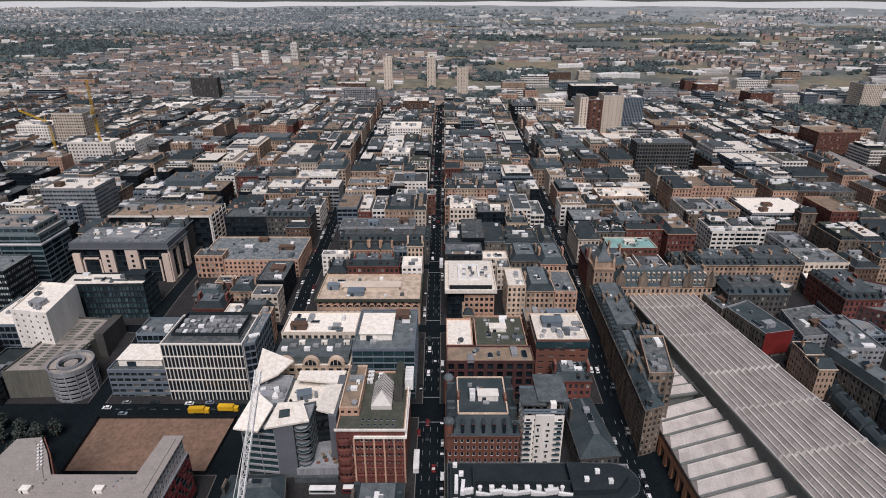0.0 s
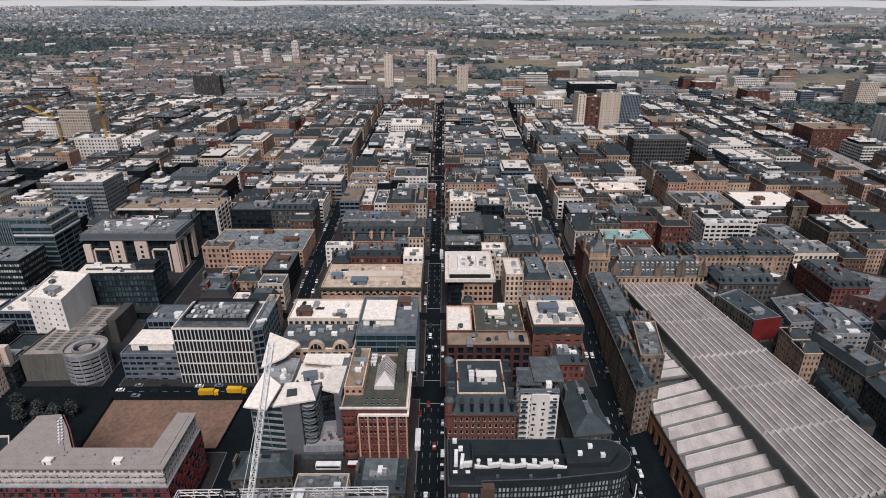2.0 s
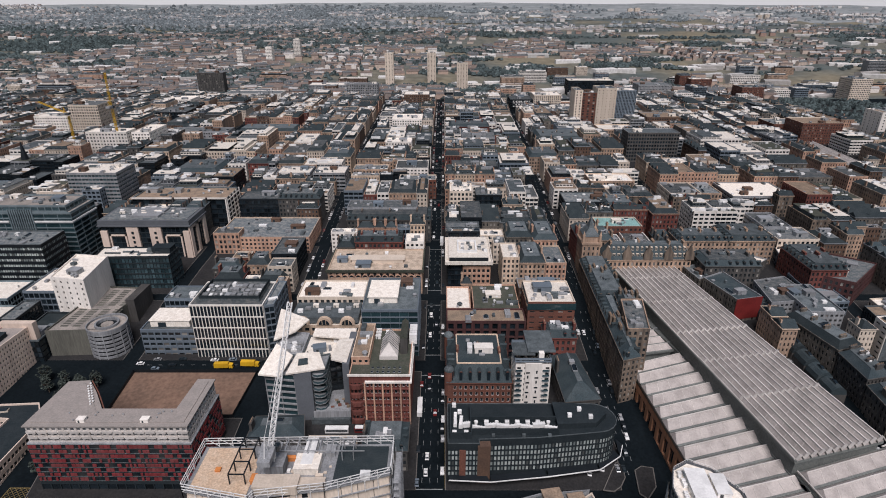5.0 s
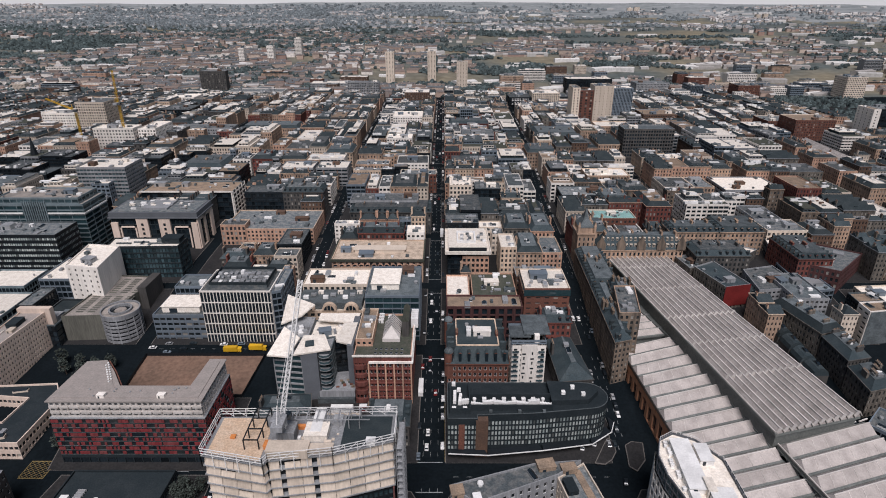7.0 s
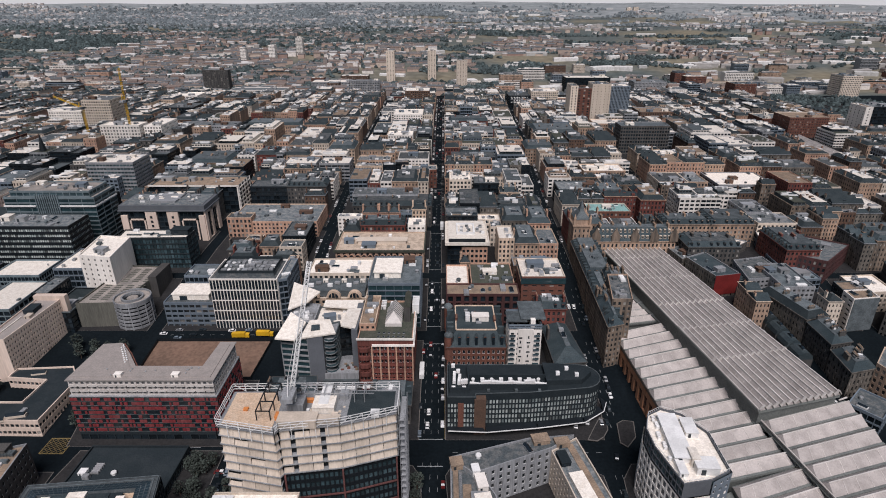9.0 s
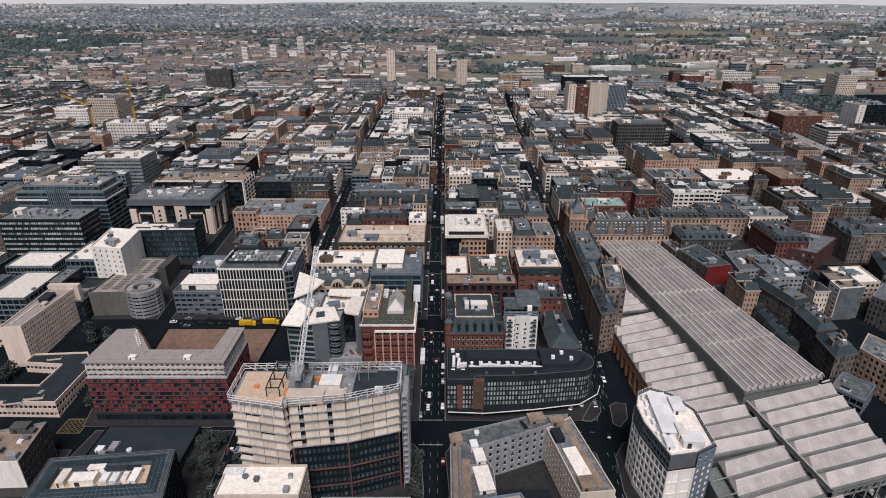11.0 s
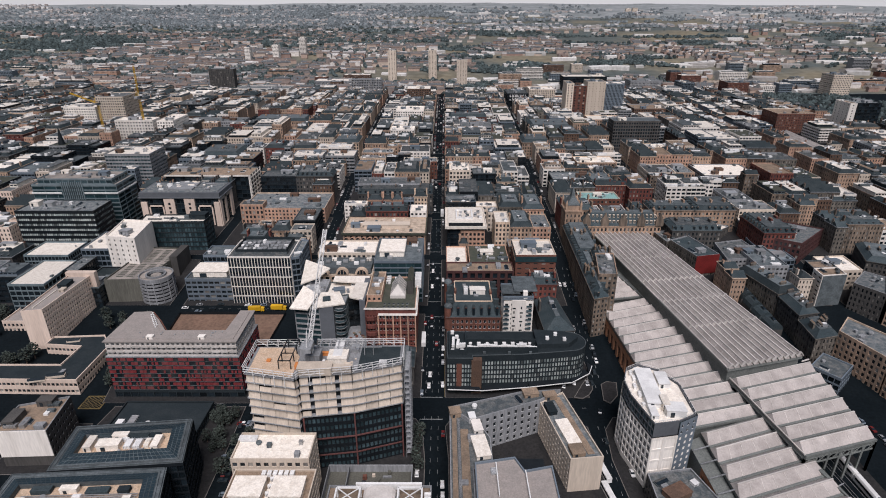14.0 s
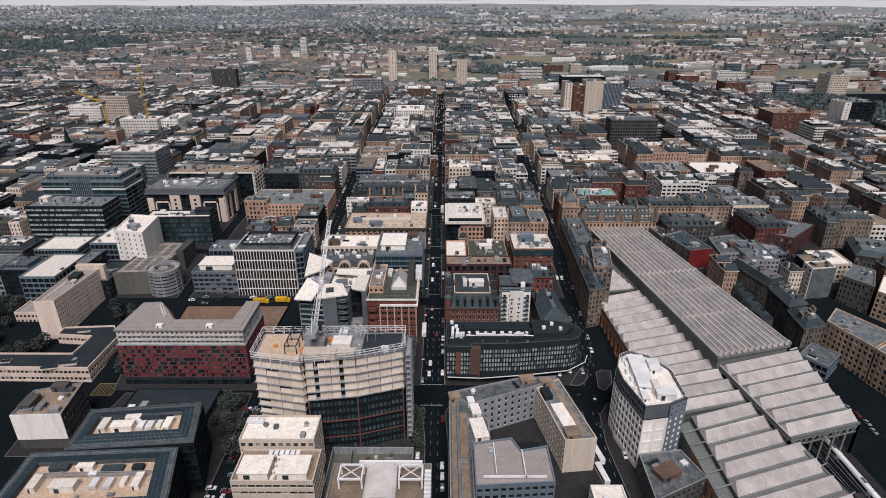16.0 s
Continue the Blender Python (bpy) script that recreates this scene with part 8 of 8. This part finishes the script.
for x, y in ((-92, 108), (-94, 101), (-96, 112), (-90, 116), (-97, 95), (-91, 96), (-12.5, 104), (-11.5, 98), (-12, 111), (-11.5, 118)):
    tree(x, y, rt.uniform(7, 11), rt)


for k in range(16):
    tree(rt.uniform(-113, -101), rt.uniform(106, 138), rt.uniform(6, 10), rt)
for k in range(16):
    tree(rt.uniform(-290, -264), rt.uniform(168, 232), rt.uniform(8, 13), rt)


# ---- vehicles ----
def car_parts(body_mat):
    top = thing("car", "parked or waiting car on the asphalt street", "car", "cars in the streets")
    mb = MB()
    vs = []
    prof = [(-2.15, .35), (-2.2, .75), (-1.9, .95), (1.0, .95), (2.05, .8), (2.15, .4)]
    n = len(prof)
    for y in (-.88, .88):
        vs += [(x, y, z) for x, z in prof]
    mb.solid(vs, [tuple(reversed(range(n))), tuple(range(n, 2 * n))] + [(k, (k + 1) % n, n + (k + 1) % n, n + k) for k in range(n)])
    for i in (-1.35, 1.35):
        for j in (-.9, .7):
            mb.solid([(i + .32 * math.cos(t), j + d, .32 + .32 * math.sin(t)) for d in (0, .2) for t in [2 * math.pi * k / 8 for k in range(8)]], [tuple(range(8)), tuple(range(15, 7, -1))] + [(k, (k + 1) % 8, 8 + (k + 1) % 8, 8 + k) for k in range(8)], 1)
    part("body", mb, (body_mat, "rubber"), top)
    lo = [(-1.75, -.82, .95), (1.0, -.82, .95), (1.0, .82, .95), (-1.75, .82, .95)]
    hi = [(-1.3, -.66, 1.42), (.25, -.66, 1.42), (.25, .66, 1.42), (-1.3, .66, 1.42)]
    mb2 = MB()
    mb2.solid(lo + hi, [(0, 1, 5, 4), (1, 2, 6, 5), (2, 3, 7, 6), (3, 0, 4, 7)])
    part("window_glass", mb2, "glass", top)
    mb3 = MB()
    mb3.solid([(x, y, z) for x, y, z in hi] + [(x * .98, y * .96, z + .05) for x, y, z in hi], [(4, 5, 6, 7), (0, 1, 5, 4), (1, 2, 6, 5), (2, 3, 7, 6), (3, 0, 4, 7)])
    part("roof", mb3, body_mat, top)
    return top


def slope_pose(x, y, turn):
    dzdy = (gz(x, y + 3) - gz(x, y - 3)) / 6
    return Matrix.Translation((x, y, gz(x, y) + .03)) @ Matrix.Rotation(math.atan(dzdy), 4, "X") @ Matrix.Rotation(radians(turn), 4, "Z")


def traffic():
    r = random.Random(17)
    protos = [car_parts(m) for m in ("paint", "paint", "black", "metal", "cladding", "black", "redpaint", "paint", "metal", "ink")]
    spots = []
    for cx, offs, ylo, yhi, p in ((None, (-5.6, -1.6, 1.8, 5.6), 40, 400, .3), ("r", (-4.5, -1.5, 1.6, 4.5), 60, 400, .22), ("l", (-4.5, 4.5), 240, 400, .3)):
        for o in offs:
            y = ylo
            while y < yhi:
                if r.random() < p and all(abs(y - c) > 8 for c in CROSS):
                    s = streets(max(y, 150))
                    c = {None: s[10], "r": s[11], "l": s[9]}[cx]
                    spots.append((c + o + r.uniform(-.3, .3), y, 90 if o < 0 else -90))
                y += 6.2 if abs(o) > 4 else 9
    for x, y in ((-150, 229), (-146, 234), (-158, 226), (-118, 233.5), (-168, 230), (-128, 233), (-160, 233.6), (-103, 232)):
        spots.append((x, y, r.choice((0, 180))))
    for k in range(40):
        spots.append((r.uniform(-99, -86), r.uniform(60, 130), r.choice((0, 90))))
    for k in range(14):
        spots.append((r.uniform(60, 80), 134 + r.uniform(0, 90), r.choice((75, 100, -90))))
    for k in range(26):
        y = 112 + 6 * k
        spots.append((222 - .13 * y + r.uniform(-1, 1), y, r.choice((98, -82))))
    used = set()
    for i, (x, y, t) in enumerate(spots):
        q = protos[r.randrange(len(protos))]
        m = slope_pose(x, y, t)
        if q not in used:
            used.add(q)
            q.matrix_basis = m
        else:
            copy_thing(q, m)


traffic()


def far_traffic():
    """Small cars far up the streets, too many to part one by one."""
    r = random.Random(29)
    mb = MB(False)
    for idx, offs in ((10, (-5.4, -1.6, 1.8, 5.4)), (11, (-4.6, -1.5, 4.6)), (9, (-4.4, 1.5, 4.4)), (8, (-4.4, 4.4)), (12, (-4.4, 4.4))):
        for o in offs:
            y = 404.0
            while y < 1050:
                y += r.uniform(5.5, 16 if abs(o) > 3 else 40)
                if any(abs(y - c) < 9 for c in CROSS):
                    continue
                x, z, k = streets(y)[idx] + o, gz(0, y), r.choice((0, 1, 2, 1, 2, 1, 0, 2, 1, 3))
                mb.prism([(x - .9, y - 2.1), (x + .9, y - 2.1), (x + .9, y + 2.1), (x - .9, y + 2.1)], z + .2, z + .95, k)
                mb.prism([(x - .75, y - 1.5), (x + .75, y - 1.5), (x + .75, y + .9), (x - .75, y + .9)], z + .95, z + 1.45, 4, k)
    tagged(part("far_cars", mb, ("paint", "black", "metal", "redpaint", "glass"), kind="stuff"), "lines of small cars far up the streets", "cars")


far_traffic()


def bus(x, y, turn, mat):
    top = thing("bus", "long bus with pale roof in the street", "bus", "buses")
    mb = MB()
    mb.prism([(-5.5, -1.25), (5.4, -1.25), (5.6, -1), (5.6, 1), (5.4, 1.25), (-5.5, 1.25)], .35, 3.0)
    part("body", mb, mat, top)
    mb = MB()
    mb.box(-5.3, -1.1, 3.0, 5.3, 1.1, 3.15)
    part("roof", mb, "paint", top)
    mb = MB()
    mb.box(-5.2, -1.28, 1.4, 5.2, -1.24, 2.5)
    mb.box(-5.2, 1.24, 1.4, 5.2, 1.28, 2.5)
    part("window_band", mb, "glass", top)
    for i in (-3.4, 3.2):
        for j in (-1.22, .97):
            mb = MB()
            mb.solid([(i + .48 * math.cos(t), j + d, .48 + .48 * math.sin(t)) for d in (0, .25) for t in [2 * math.pi * k / 8 for k in range(8)]], [tuple(range(8)), tuple(range(15, 7, -1))] + [(k, (k + 1) % 8, 8 + (k + 1) % 8, 8 + k) for k in range(8)])
            part("wheel", mb, "rubber", top)
    top.matrix_basis = slope_pose(x, y, turn)


for x, y, t, m in ((-51, 181, 0, "paint"), (-37, 181.3, 0, "redpaint"), (70, 96, 100, "paint"), (69, 84, 100, "paint"), (-12, 196, 90, "paint"), (-1.5, 372, 90, "paint")):
    bus(x, y, t, m)


def markings():
    mb = MB()
    for y in range(40, 620, 7):
        if any(abs(y - c) < 9 for c in CROSS):
            continue
        for o in (-3.4, 0, 3.4):
            x = -6.2 + o
            z0, z1 = gz(x, y) + .03, gz(x, y + 2.6) + .03
            mb.face([(x - .055, y, z0), (x + .055, y, z0), (x + .055, y + 2.6, z1), (x - .055, y + 2.6, z1)])
    for c in CROSS[:6]:
        for s in (-8.5, 8.5):
            y = c + s
            z = gz(-6, y) + .035
            mb.face([(-12, y - .2, z), (-.5, y - .2, z), (-.5, y + .2, z), (-12, y + .2, z)])
    # lanes of the side streets and the cross streets
    for y in range(60, 560, 8):
        if any(abs(y - c) < 9 for c in CROSS):
            continue
        for idx, offs in ((11, (0, 3.2)), (9, (0,))):
            if idx == 9 and y < 150:
                continue
            for o in offs:
                x = streets(max(y, 150))[idx] + o - (6 if idx == 11 and y < 150 else 0)
                z0, z1 = gz(x, y) + .03, gz(x, y + 2.4) + .03
                mb.face([(x - .08, y, z0), (x + .08, y, z0), (x + .08, y + 2.4, z1), (x - .08, y + 2.4, z1)])
    for c in CROSS[:5]:
        for x in range(-170, 78, 6):
            if min(abs(x - s) for s in streets(c)) < 9:
                continue
            z = gz(x, c) + .035
            mb.face([(x, c - .08, z), (x + 2.4, c - .08, z), (x + 2.4, c + .08, z), (x, c + .08, z)])
    for x, y in ((-132, 142), (-140, 139), (-118, 143), (-160, 141), (-108, 139)):
        mb.face([(x, y - .1, .53), (x + 5, y - .1, .53), (x + 5, y + .1, .53), (x, y + .1, .53)])
    tagged(part("road_markings", mb, "line", kind="structure"), "worn white lane dashes and stop lines", "road marking")


markings()


def yellow_box(x0, y0, x1, y1, n=5):
    mb = MB()
    z = max(gz(x0, y0), gz(x1, y1)) + .05
    for k in range(1, 2 * n):
        t = k / n
        a = (x0 + (x1 - x0) * max(0, t - 1), y0 + (y1 - y0) * min(1, t))
        b = (x0 + (x1 - x0) * min(1, t), y0 + (y1 - y0) * max(0, t - 1))
        mb.beam((*a, z), (*b, z), .13)
        mb.beam((x0 + x1 - a[0], a[1], z), (x0 + x1 - b[0], b[1], z), .13)
    for p, q in (((x0, y0), (x1, y0)), ((x1, y0), (x1, y1)), ((x1, y1), (x0, y1)), ((x0, y1), (x0, y0))):
        mb.beam((*p, z), (*q, z), .25)
    tagged(part("box_junction", mb, "yellowline", kind="structure"), "yellow hatched box junction on asphalt", "road marking")


yellow_box(-186, 139, -175, 149)


def yellow_lines():
    """Kerbside lines along the central street."""
    mb = MB()
    for j in range(len(CROSS[:7]) - 1):
        for y in range(int(CROSS[j]) + 9, int(CROSS[j + 1]) - 12, 6):
            for x in (-12.9, .4):
                z0, z1 = gz(x, y) + .035, gz(x, y + 6) + .035
                mb.face([(x - .07, y, z0), (x + .07, y, z0), (x + .07, y + 6, z1), (x - .07, y + 6, z1)])
    tagged(part("kerb_lines", mb, "yellowline", kind="structure"), "yellow no-waiting lines along the kerbs", "road marking")


yellow_lines()


def distant_hills():
    """A line of hills behind everything, pale and glowing in place of haze."""
    m = bpy.data.materials.new("glowing_haze")
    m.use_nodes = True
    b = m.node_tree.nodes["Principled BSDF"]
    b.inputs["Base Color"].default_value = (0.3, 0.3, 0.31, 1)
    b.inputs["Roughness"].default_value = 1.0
    # The glow stands in for haze; the hills are no light source.
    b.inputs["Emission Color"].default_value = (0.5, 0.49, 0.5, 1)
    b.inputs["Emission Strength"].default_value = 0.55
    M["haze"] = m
    mb = MB()
    rows = []
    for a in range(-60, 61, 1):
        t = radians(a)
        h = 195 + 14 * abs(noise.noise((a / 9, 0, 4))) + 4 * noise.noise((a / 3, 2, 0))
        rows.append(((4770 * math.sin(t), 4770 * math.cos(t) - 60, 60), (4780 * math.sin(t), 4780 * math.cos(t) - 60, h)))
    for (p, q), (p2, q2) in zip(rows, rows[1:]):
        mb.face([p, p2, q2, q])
    tagged(part("backdrop", mb, "haze", kind="structure"), "pale glowing hill line standing in for horizon haze", "hills")


distant_hills()
